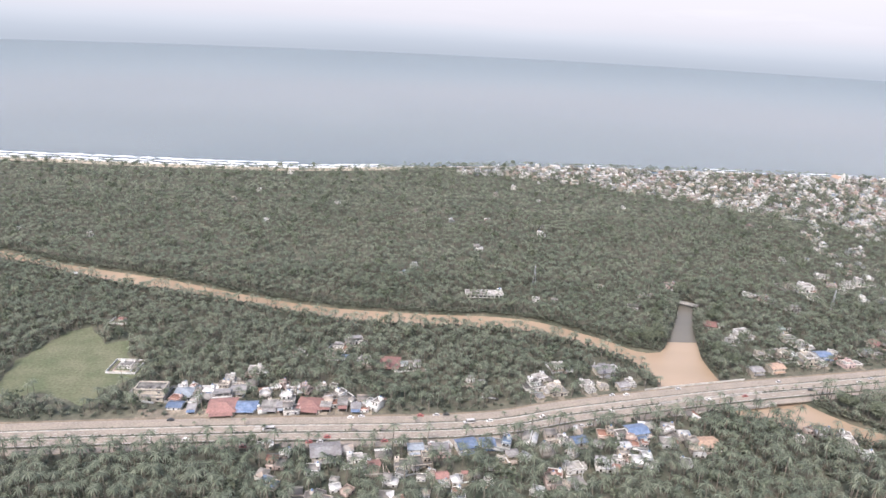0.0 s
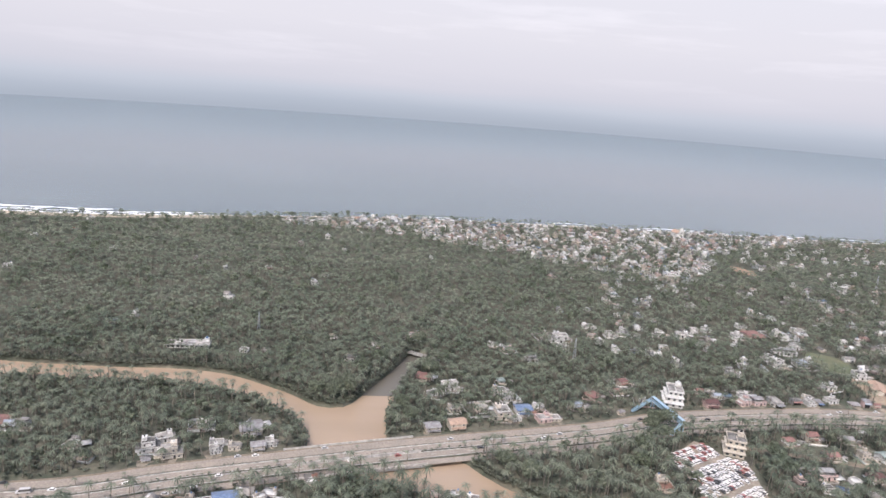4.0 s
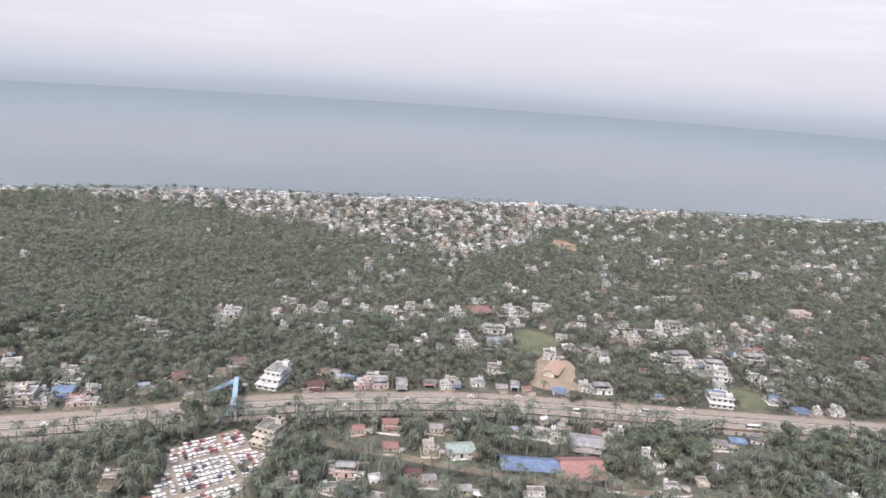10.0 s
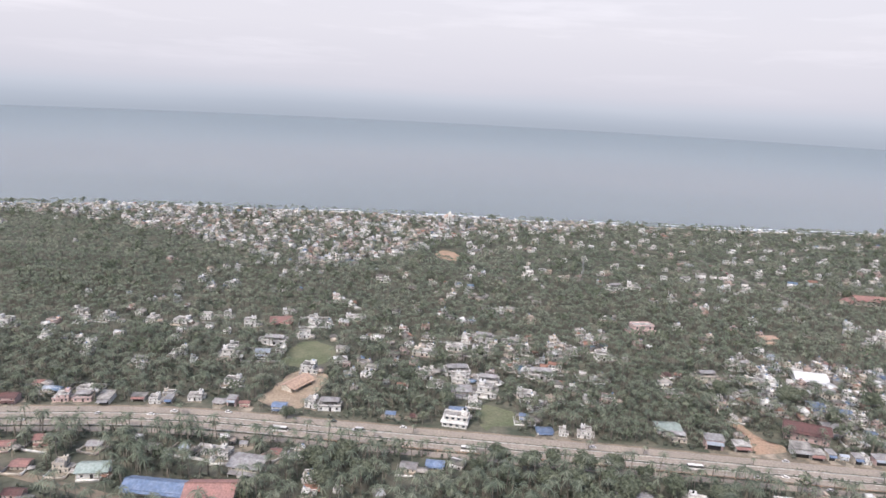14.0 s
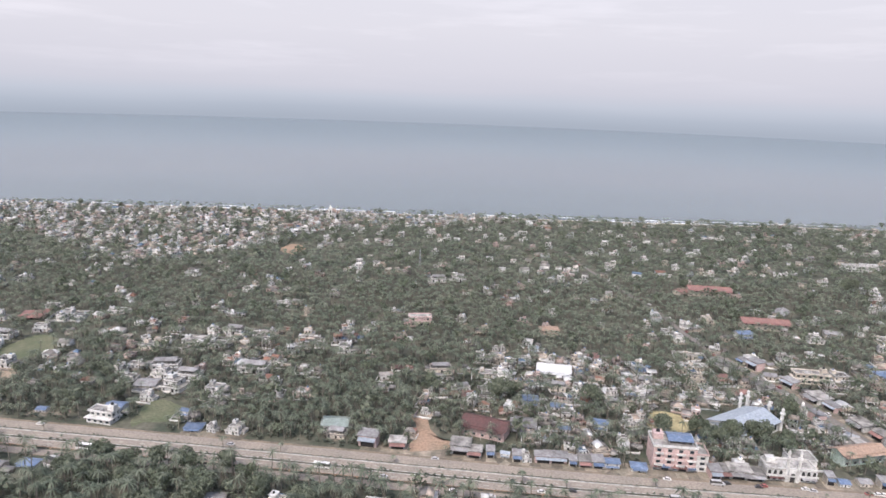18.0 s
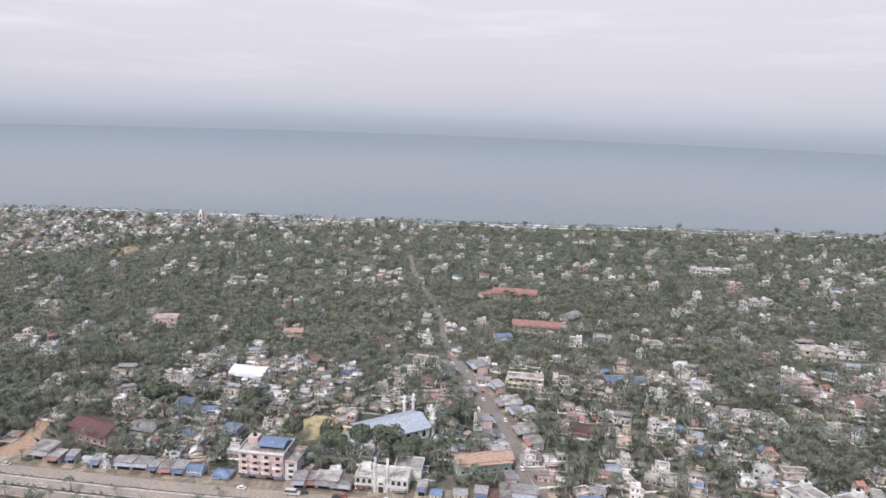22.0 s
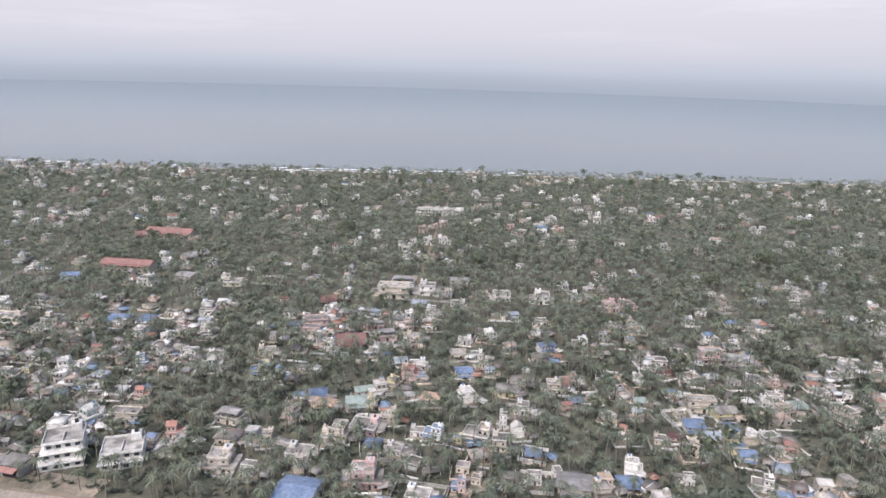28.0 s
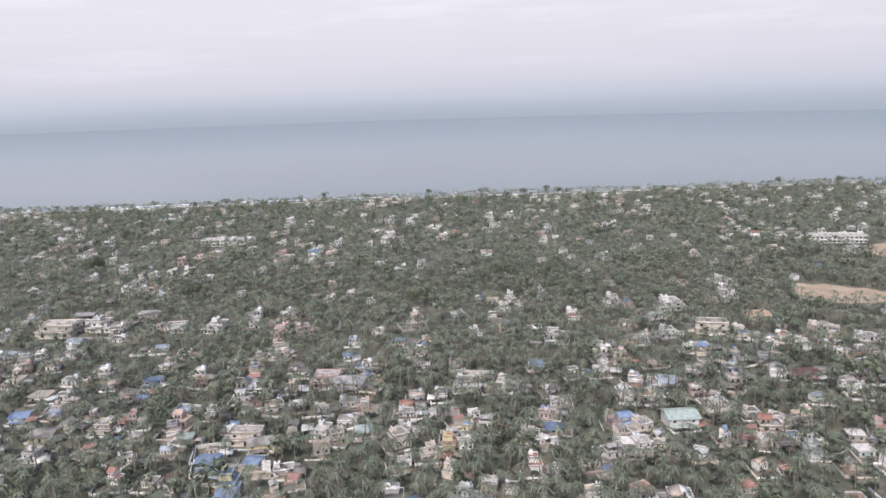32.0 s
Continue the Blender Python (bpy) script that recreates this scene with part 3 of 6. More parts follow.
foam_band("surf_1", -760, -62, -9, 9, 3)
foam_band("surf_2", -760, -80, 9, 20, 4, 0.1)
foam_band("surf_3", -760, -180, 24, 35, 5, 0.2)
foam_band("surf_4", -50, 2100, -9, 3, 6, 0.12)
foam_band("surf_5", 200, 2100, 4, 7, 8, 0.65)
foam_band("surf_6", 380, 1250, -3, 7, 12, 0.45)
foam_band("surf_7", 430, 1150, 14, 21, 14, 0.6)
foam_band("surf_8", 60, 430, 14, 19, 16, 0.75)

# hazy sky far out over the sea; its glowing foot is painted as sea haze
sky_mat = bpy.data.materials.new("hazy_sky")
sky_mat.use_nodes = True
n, l = sky_mat.node_tree.nodes, sky_mat.node_tree.links
n.clear()
geo = n.new("ShaderNodeNewGeometry")
sep = n.new("ShaderNodeSeparateXYZ")
l.new(geo.outputs["Position"], sep.inputs[0])
mp = n.new("ShaderNodeMapping")
mp.inputs["Scale"].default_value = (0.0007, 0.0007, 0.006)
l.new(geo.outputs["Position"], mp.inputs["Vector"])
cl = n.new("ShaderNodeTexNoise")
cl.inputs["Scale"].default_value, cl.inputs["Detail"].default_value = 1.0, 6.0
l.new(mp.outputs["Vector"], cl.inputs["Vector"])
ad = n.new("ShaderNodeMath")
ad.operation = "MULTIPLY_ADD"
ad.inputs[1].default_value, ad.inputs[2].default_value = 50.0, -25.0
l.new(cl.outputs["Fac"], ad.inputs[0])
sm = n.new("ShaderNodeMath")
l.new(sep.outputs["Z"], sm.inputs[0])
l.new(ad.outputs[0], sm.inputs[1])
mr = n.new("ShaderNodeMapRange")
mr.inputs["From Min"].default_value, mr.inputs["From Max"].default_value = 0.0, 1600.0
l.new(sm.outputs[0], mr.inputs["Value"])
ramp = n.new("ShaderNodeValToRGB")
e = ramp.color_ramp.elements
# lowest stops paint far sea haze, below eye level, into the emission
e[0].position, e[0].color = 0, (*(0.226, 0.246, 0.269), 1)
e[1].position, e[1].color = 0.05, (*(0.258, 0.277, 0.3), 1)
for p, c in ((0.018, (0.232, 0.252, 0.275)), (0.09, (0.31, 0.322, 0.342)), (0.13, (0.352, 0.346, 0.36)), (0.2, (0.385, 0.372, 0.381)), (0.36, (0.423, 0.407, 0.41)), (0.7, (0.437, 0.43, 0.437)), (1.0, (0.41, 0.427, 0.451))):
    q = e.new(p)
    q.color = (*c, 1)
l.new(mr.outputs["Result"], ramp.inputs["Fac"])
em = n.new("ShaderNodeEmission")
mp2 = n.new("ShaderNodeMapping")
mp2.inputs["Scale"].default_value = (0.0008, 0.0008, 0.007)
l.new(geo.outputs["Position"], mp2.inputs["Vector"])
wisp = n.new("ShaderNodeTexNoise")
wisp.inputs["Scale"].default_value, wisp.inputs["Detail"].default_value, wisp.inputs["Roughness"].default_value = 1.0, 7.0, 0.6
l.new(mp2.outputs["Vector"], wisp.inputs["Vector"])
wr = n.new("ShaderNodeValToRGB")
wr.color_ramp.elements[0].position, wr.color_ramp.elements[1].position = 0.5, 0.74
wr.color_ramp.elements[0].color, wr.color_ramp.elements[1].color = (0, 0, 0, 1), (0.06, 0.055, 0.052, 1)
l.new(wisp.outputs["Fac"], wr.inputs["Fac"])
high = n.new("ShaderNodeMapRange")
high.inputs["From Min"].default_value, high.inputs["From Max"].default_value = 190.0, 420.0
l.new(sep.outputs["Z"], high.inputs["Value"])
mixc = n.new("ShaderNodeMix")
mixc.data_type, mixc.blend_type = "RGBA", "ADD"
l.new(high.outputs["Result"], mixc.inputs[0])
l.new(ramp.outputs["Color"], mixc.inputs[6])
l.new(wr.outputs["Color"], mixc.inputs[7])
l.new(mixc.outputs[2], em.inputs["Color"])
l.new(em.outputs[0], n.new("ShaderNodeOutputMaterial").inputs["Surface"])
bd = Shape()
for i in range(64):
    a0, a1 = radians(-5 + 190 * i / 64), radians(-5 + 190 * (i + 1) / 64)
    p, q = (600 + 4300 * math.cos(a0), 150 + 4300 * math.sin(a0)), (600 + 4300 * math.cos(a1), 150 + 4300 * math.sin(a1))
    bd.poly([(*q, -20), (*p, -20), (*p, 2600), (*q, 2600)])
setting("backdrop", bd, sky_mat, "glowing pale hazy sky with thin cloud, far sea haze painted at its foot", "sky")

# ---- highway ----
ribbon(ROAD, -23.4, 1.0, 0.03, "road_verge", SHOULDER, "dusty earth verge along the highway", "verge")
ribbon(ROAD, -6.0, -0.4, 0.08, "service_road_1", ASPHALT, "dusty service road beside the highway", "road")
ribbon(ROAD, -11.6, -7.0, 0.14, "road_1", ASPHALT, "grey dusty asphalt carriageway of the highway", "road")
ribbon(ROAD, -17.6, -13.0, 0.14, "road_2", ASPHALT, "grey dusty asphalt carriageway of the highway", "road")
ribbon(ROAD, -23.0, -19.0, 0.08, "service_road_2", ASPHALT, "dusty service road beside the highway", "road")
ribbon(ROAD, -13.0, -11.6, 0.30, "median", VERGE, "raised earth median with grass and shrubs", "median", 0.28)
ribbon(ROAD, -7.0, -6.0, 0.20, "verge_1", VERGE, "narrow grass strip beside the carriageway", "verge", 0.18)
ribbon(ROAD, -19.0, -17.6, 0.20, "verge_2", VERGE, "narrow grass strip beside the carriageway", "verge", 0.18)
for k, off in enumerate((-6.98, -13.02, -11.58, -17.62)):
    ribbon(ROAD, off - 0.17, off + 0.17, 0.36, "kerb_%d" % (k + 1), KERB, "pale concrete kerb", "kerb", 0.34)
marks = Shape()
for off, dash in ((-9.3, True), (-15.3, True), (-7.3, False), (-17.3, False)):
    d = np.gradient(ROAD, axis=0)
    nrm = np.stack([-d[:, 1], d[:, 0]], -1) / np.hypot(d[:, 0], d[:, 1])[:, None]
    for i in range(len(ROAD) - 1):
        if ROAD[i, 0] < -400 or ROAD[i, 0] > 1200 or (dash and i % 2):
            continue
        p, q = ROAD[i] + nrm[i] * off, ROAD[i + 1] + nrm[i + 1] * off
        if dash:
            q = (p + q) / 2
        w = nrm[i] * 0.1
        marks.poly([(*(p - w), 0.15), (*(q - w), 0.15), (*(q + w), 0.15), (*(p + w), 0.15)])
tagged(part("lane_marking", marks, LINE), "white painted lane lines on asphalt", "road marking", kind="stuff")
NEAR_CROSS, FAR_CROSS = CROSS[CROSS[:, 1] < 460], CROSS[CROSS[:, 1] > 455]
ribbon(NEAR_CROSS, -2.9, 2.9, 0.10, "road_3", STREET, "busy grey side road running to the coast", "road")
ribbon(FAR_CROSS, -1.8, 1.8, 0.11, "road_6", STREET, "narrow grey side road running on to the coast", "road")
ribbon(NEAR_CROSS, -3.9, -2.9, 0.06, "pavement_1", SHOULDER, "dusty earth roadside strip", "pavement")
ribbon(NEAR_CROSS, 2.9, 3.9, 0.06, "pavement_2", SHOULDER, "dusty earth roadside strip", "pavement")
town_line = ROAD[(ROAD[:, 0] > 636) & (ROAD[:, 0] < 960)]
ribbon(town_line, 1.0, 9.0, 0.035, "forecourt_1", YARD, "trodden earth forecourt before the roadside shops", "forecourt")
west_line = ROAD[(ROAD[:, 0] > -125) & (ROAD[:, 0] < -20)]
ribbon(west_line, 1.0, 8.0, 0.035, "forecourt_2", YARD, "trodden earth forecourt before the roadside shops", "forecourt")
ribbon(CROSS[CROSS[:, 1] < 450], -8.0, -3.9, 0.05, "forecourt_3", YARD, "trodden earth beside the side road", "forecourt")
ribbon(CROSS[CROSS[:, 1] < 450], 3.9, 8.0, 0.05, "forecourt_4", YARD, "trodden earth beside the side road", "forecourt")
ribbon(LANE, -1.0, 1.0, 0.06, "road_4", SHOULDER, "straight earth lane between houses", "lane")
ribbon(BACKLANE, -2.2, 2.2, 0.06, "road_5", SHOULDER, "earth lane behind the roadside shops", "lane")

# ---- open plots ----
patch("field_1", [(-202, 292), (-196, 318), (-184, 332), (-168, 317), (-158, 321), (-150, 301), (-138, 289), (-147, 272), (-150, 256), (-174, 266), (-190, 257)], 0.06, GRASS, "green grass field among palms", "field")
patch("field_2", [(435, 413), (437, 430), (441, 444), (449, 447), (458, 443), (463, 431), (459, 417), (448, 408)], 0.06, GRASS, "green grass field among palms", "field")
patch("field_3", [(540, 374), (546, 376), (552, 374), (558, 364), (557, 357), (548, 354), (540, 353)], 0.06, GRASS, "small grass plot beside the highway", "field")
patch("sand_plot_1", [(439, 368), (445, 399), (463, 402), (462, 370), (453, 361)], 0.07, SAND, "bare sandy yard beside the highway", "yard")
patch("sand_plot_2", [(515, 674), (513, 690), (519, 704), (533, 692), (534, 672), (528, 660)], 0.07, REDSOIL, "bare orange earth playground", "yard")
patch("sand_plot_3", [(657, 344), (656, 352), (658, 360), (654, 371), (657, 375), (662, 367), (665, 358), (671, 352), (671, 346)], 0.07, REDSOIL, "bare red earth drive to the highway", "yard")
patch("sand_plot_4", [(756, 369), (761, 387), (775, 386), (779, 375), (768, 365)], 0.07, DRYGRASS, "bare yellow sandy yard", "yard")
patch("sand_plot_5", [(1462, 624), (1540, 634), (1540, 598), (1474, 592)], 0.07, SAND, "wide bare sandy ground", "yard")
patch("sand_plot_6", [(1375, 512), (1384, 540), (1412, 532), (1430, 512), (1400, 504)], 0.07, SAND, "bare tan earth works", "yard")
patch("car_yard", [(279, 257), (287, 268), (287, 288), (283, 297), (291, 304), (298, 310), (306, 314), (312, 307), (314, 300), (322, 297), (320, 284), (318, 270), (306, 255)], 0.07, LOT, "earth yard packed with parked cars", "yard")

# ---- houses ----
WALLS = {"w": WHITE, "c": CREAM, "p": PINK, "y": YELLOW, "n": WHITE, "b": WHITE, "l": WHITE, "g": CREAM, "r": CREAM, "m": PINK, "o": CREAM}
ROOFS = {"b": BLUESHEET, "l": PALEBLUE, "g": GREYSHEET, "r": REDTILE, "m": MAROON, "o": ORANGE, "n": GREENSHEET, "y": TERRACE}
LABELS = {"w": "white rendered flat-roofed concrete house among palms", "c": "cream rendered flat-roofed house with stained terrace", "p": "pink painted flat-roofed house among palms",
          "y": "yellow painted flat-roofed house", "b": "white house under a blue metal sheet roof", "l": "house under a pale blue metal sheet roof", "g": "low house under a grey sheet roof",
          "r": "cream house under a red clay tile roof", "m": "house under a dark maroon sheet roof", "o": "house under an orange tile roof", "n": "pale house under a green sheet roof"}
ST = 2.05
made_houses = {}


def window_part(parent, x, y, z, side, w=0.9, h=0.95):
    """A framed window that stands 4 cm proud of a wall facing side (0 -y, 1 +x, 2 -x)."""
    s = Shape()
    if side == 0:
        s.box(x - w / 2, x + w / 2, y - 0.04, y + 0.05, z, z + h, 0)
        s.box(x - w / 2 + 0.08, x + w / 2 - 0.08, y - 0.05, y, z + 0.08, z + h - 0.08, 1)
        s.box(x - w / 2 - 0.15, x + w / 2 + 0.15, y - 0.45, y + 0.05, z + h + 0.06, z + h + 0.14, 0)
    else:
        d = 1 if side == 1 else -1
        a, b = sorted((x - 0.05 * d, x + 0.04 * d))
        s.box(a, b, y - w / 2, y + w / 2, z, z + h, 0)
        a, b = sorted((x, x + 0.05 * d))
        s.box(a, b, y - w / 2 + 0.08, y + w / 2 - 0.08, z + 0.08, z + h - 0.08, 1)
        a, b = sorted((x - 0.05 * d, x + 0.45 * d))
        s.box(a, b, y - w / 2 - 0.15, y + w / 2 + 0.15, z + h + 0.06, z + h + 0.14, 0)
    return part("window", s, [CONCRETE, GLASS], parent)


def flat_house(kind, storeys, variant):
    """A concrete house 9 m wide and 7 m deep with a parapet, terrace, stair room and tank."""
    r = random.Random(kind + str(storeys * 10 + variant))
    h = thing("flat_roofed_house", LABELS[kind], "house")
    wall = WALLS[kind]
    w, d, top = 9.0, 7.0, ST * storeys
    cut = (variant % 3 - 1) * 2.2                       # an upper storey set back on one side
    ux0, ux1, uy0 = (-w / 2 + max(cut, 0), w / 2 + min(cut, 0), -d / 2 + (1.6 if variant % 2 else 0.0))
    low = Shape().box(-w / 2, w / 2, -d / 2, d / 2, 0, ST)
    side = -1 if variant % 2 else 1
    a0, a1 = sorted((side * (w / 2 - 0.02), side * (w / 2 + 1.5 + 0.5 * variant)))
    low.box(a0, a1, -0.6 - 0.5 * variant, d / 2 - 0.4, 0, ST * 0.86)
    part("wall", low, wall, h)
    if storeys > 1:
        part("upper_wall", Shape().box(ux0, ux1, uy0, d / 2, ST + 0.14, top), wall, h)
    else:
        ux0, ux1, uy0 = -w / 2, w / 2, -d / 2
    rim = Shape().frame_ring(ux0, ux1, uy0, d / 2, top + 0.14, top + 0.62, 0.18)
    for q in range(5):
        px = ux0 + (ux1 - ux0 - 0.3) * q / 4
        rim.box(px, px + 0.3, uy0 - 0.04, uy0 + 0.24, top + 0.62, top + 1.0)
    part("parapet", rim, WHITE if variant == 2 else wall, h)
    slab = Shape().box(ux0 - 0.35, ux1 + 0.35, uy0 - 0.35, d / 2 + 0.35, top, top + 0.14)
    slab.box(a0 - 0.2, a1 + 0.2, -0.9 - 0.5 * variant, d / 2 - 0.3, ST * 0.86, ST * 0.86 + 0.1)
    mid = (ux0 + ux1) / 2 + 0.7 * (variant - 1)
    slab.box(mid - 0.08, mid + 0.08, uy0 + 0.2, d / 2 - 3.3, top + 0.14, top + 0.6)
    for q in range(3):
        bx, by = r.uniform(ux0 + 0.8, ux1 - 0.8), r.uniform(uy0 + 0.7, 0.2)
        slab.box(bx - 0.35, bx + 0.35, by - 0.3, by + 0.3, top + 0.14, top + r.uniform(0.4, 0.9))
    part("roof", slab, TERRACE, h, "stained concrete roof terrace")
    if storeys > 1:
        b = Shape().box(-w / 2 - 0.3, w / 2 + 0.3, -d / 2 - 0.5, d / 2 + 0.1, ST, ST + 0.14)
        part("balcony", b, TERRACE, h)
        part("balcony_rail", Shape().box(-w / 2 - 0.3, w / 2 + 0.3, -d / 2 - 0.5, -d / 2 - 0.4, ST + 0.14, ST + 0.75), wall, h)
    sx = ux0 + 1.5 if r.random() < 0.5 else ux1 - 1.5
    sr = Shape().box(sx - 1.2, sx + 1.2, d / 2 - 3.0, d / 2 - 0.3, top + 0.15, top + 1.7).box(sx - 1.4, sx + 1.4, d / 2 - 3.2, d / 2 - 0.1, top + 1.7, top + 1.82)
    if variant != 1:
        part("stair_room", sr, wall, h)
        part("water_tank", Shape().tube(sx, d / 2 - 1.6, top + 1.82, top + 2.45, 0.42, 0.38), TANK, h)
    elif storeys == 1:
        part("roof_sheet", Shape().gable(ux0 + 1.0, ux1 - 1.0, -d / 2 + 1.5, d / 2 - 1.0, top + 1.5, 0.8, 0.3), GREYSHEET, h, "grey sheet cover on posts over the terrace")
        for x in (ux0 + 1.2, ux1 - 1.2):
            part("post", Shape().box(x - 0.08, x + 0.08, -d / 2 + 1.6, -d / 2 + 1.76, top + 0.14, top + 1.6), CONCRETE, h)
            part("post", Shape().box(x - 0.08, x + 0.08, d / 2 - 1.3, d / 2 - 1.14, top + 0.14, top + 1.6), CONCRETE, h)
    part("door", Shape().box(-0.5 + variant * 0.4, 0.5 + variant * 0.4, -d / 2 - 0.05, -d / 2 + 0.05, 0, 1.7), DARK, h)
    for f in range(storeys):
        y = -d / 2 if f == 0 else uy0
        for x in ((-3.2, 3.0) if f == 0 else (ux0 + 1.6, ux1 - 1.6)):
            window_part(h, x, y, f * ST + 0.65, 0)
        if f:
            window_part(h, ux1, 0.8, f * ST + 0.75, 1)
    return h


def ridged_house(kind, variant):
    """A house 9 m wide and 7 m deep under a pitched sheet or tile roof with eaves."""
    h = thing("ridged_house", LABELS[kind], "house")
    w, d = 9.0, 7.0
    two = variant == 1
    top = ST * (2 if two else 1.15)
    if variant == 2:
        s = Shape().box(-w / 2, w / 2, -d / 2, d / 2, 0, top)
    else:
        ends = [[(x, -d / 2, 0), (x, d / 2, 0), (x, d / 2, top), (x, 0, top + 1.2), (x, -d / 2, top)] for x in (-w / 2, w / 2)]
        s = Shape().solid(list(reversed(ends[0])), list(reversed(ends[1])))
    part("wall", s, WALLS[kind], h)
    rf = Shape()
    if variant == 2:
        rf.hip(-w / 2, w / 2, -d / 2, d / 2, top, 1.7, 0.6)
    else:
        rf.gable(-w / 2, w / 2, -d / 2, d / 2, top, 1.45, 0.6)
        rf.box(-w / 2 - 0.6, w / 2 + 0.6, -0.16, 0.16, top + 1.5, top + 1.64)
    part("roof", rf, ROOFS[kind], h)
    if variant:
        lean = Shape().solid([(-w / 2 + 0.5, -d / 2 - 1.9, 1.75), (w / 2 - 0.5, -d / 2 - 1.9, 1.75), (w / 2 - 0.5, -d / 2, 2.2), (-w / 2 + 0.5, -d / 2, 2.2)],
                             [(-w / 2 + 0.5, -d / 2 - 1.9, 1.83), (w / 2 - 0.5, -d / 2 - 1.9, 1.83), (w / 2 - 0.5, -d / 2, 2.28), (-w / 2 + 0.5, -d / 2, 2.28)])
        part("porch_roof", lean, ROOFS[kind], h)
        for x in (-w / 2 + 0.7, w / 2 - 0.7):
            part("porch_post", Shape().box(x - 0.08, x + 0.08, -d / 2 - 1.8, -d / 2 - 1.64, 0, 1.76), CONCRETE, h)
    part("door", Shape().box(-0.5, 0.5, -d / 2 - 0.05, -d / 2 + 0.05, 0, 1.7), DARK, h)
    for f in range(2 if two else 1):
        for x in (-2.9, 2.9):
            window_part(h, x, -d / 2, f * ST + 0.65, 0)
    return h


house_count = 0
HOUSE_AT = []


def house(x, y, kind, w):
    """One house of the list, turned with the nearest road."""
    global house_count
    house_count += 1
    HOUSE_AT.append((x, y))
    r = random.Random(house_count)
    k, storeys = kind[0], int(kind[1]) if len(kind) > 1 else 0
    variant = r.randrange(4 if storeys > 1 else 3)
    dx = (road_y(x + 5) - road_y(x - 5)) / 10
    turn = math.degrees(math.atan(dx)) + r.uniform(-9, 9) if y < road_y(x) + 60 else r.choice((-8, 4, 12)) + r.uniform(-8, 8)
    w = w if storeys else min(w, 13.5)
    sx = w / 10.9
    sy = min(sx, 1.25) * r.uniform(0.85, 1.15)
    sz = r.uniform(0.92, 1.1) * min(max(sx, 0.82), 1.12) * (1.0 if storeys else 0.85)
    m = pose(x, y, 0, 0, 0, turn) @ Matrix.Diagonal((sx, sy, sz, 1))
    key = (k, storeys, variant)
    if key in made_houses:
        h = copy_thing(made_houses[key], m)
    else:
        h = made_houses[key] = flat_house(k, storeys, variant) if storeys else ridged_house(k, variant)
        h.matrix_basis = m
    if house_count % 6 == 0 and not road_y(x) - 26 - w < y < road_y(x) + 3 + w:
        yw = thing("compound_wall", "low weathered wall round a house plot", "wall")
        part("wall", Shape().frame_ring(-w * 0.75, w * 0.75, -w * 0.8, w * 0.6, 0, 1.15, 0.2), WHITE if house_count % 4 else CONCRETE, yw)
        yw.matrix_basis = pose(x, y, 0, 0, 0, turn)
    block_box(x, y - 0.8, w * 0.85 + 0.5, w * 0.68 + 1.8)
    if 340 < x < 660 and y < road_y(x) - 24:               # open yards south of the highway
        block_box(x, y - w * 0.4 - 4, w * 0.8, 9)
    return h


house(9, 218, "r", 5.8)
house(18, 221, "r", 5.8)
house(-18, 224, "r", 10.5)
house(-7, 224, "c1", 7.2)
house(62, 227, "w1", 8.8)
house(-26, 227, "w1", 9.3)
house(-38, 228, "g", 13.4)
house(33, 231, "c1", 5.4)
house(-2, 234, "l", 7.4)
house(38, 235, "g", 6.1)
house(19, 237, "b", 9.5)
house(8, 234, "p1", 10.3)
house(28, 240, "b", 8.2)
house(68, 246, "b", 7.1)
house(124, 248, "o", 10.6)
house(95, 254, "b", 11.9)
house(-79, 260, "b", 11.1)
house(-110, 259, "b", 11.5)
house(-51, 264, "r", 12.4)
house(-89, 259, "r", 12.0)
house(-68, 265, "c1", 9.0)
house(-124, 267, "c2", 16.0)
house(-92, 268, "w1", 10.8)
house(-110, 270, "l", 9.5)
house(-86, 274, "g", 6.2)
house(423, 274, "w2", 7.6)
house(348, 276, "w1", 7.2)
house(397, 277, "g", 5.9)
house(-63, 277, "w1", 5.8)
house(56, 282, "g", 7.9)
house(-92, 282, "w2", 7.2)
house(384, 283, "g", 11.5)
house(477, 284, "w1", 7.7)
house(32, 284, "g", 5.9)
house(457, 285, "g", 6.4)
house(353, 286, "p1", 11.3)
house(82, 290, "w2", 8.0)
house(65, 287, "c2", 10.1)
house(378, 287, "m", 7.7)
house(99, 294, "g", 5.8)
house(55, 291, "w2", 8.7)
house(-147, 293, "w1", 9.5)
house(89, 294, "c1", 8.9)
house(604, 294, "c2", 11.9)
house(23, 294, "w1", 4.3)
house(-84, 294, "w1", 7.4)
house(633, 296, "l", 13.9)
house(81, 296, "w1", 8.9)
house(104, 298, "w2", 8.5)
house(593, 299, "g", 11.2)
house(58, 299, "w1", 11.9)
house(615, 300, "w2", 10.1)
house(648, 301, "w2", 12.1)
house(709, 301, "w2", 12.7)
house(397, 303, "n", 12.5)
house(385, 304, "c2", 6.9)
house(369, 305, "r", 13.7)
house(677, 305, "c1", 8.4)
house(688, 307, "b", 7.4)
house(-11, 307, "l", 6.5)
house(-4, 307, "w1", 4.4)
house(-18, 308, "r", 10.0)
house(93, 309, "g", 9.2)
house(-31, 309, "w1", 7.4)
house(451, 311, "g", 11.9)
house(70, 313, "w1", 7.8)
house(-47, 315, "c1", 7.4)
house(94, 316, "g", 9.5)
house(-66, 317, "w1", 4.3)
house(511, 317, "g", 14.3)
house(176, 317, "g", 6.8)
house(355, 318, "r", 11.3)
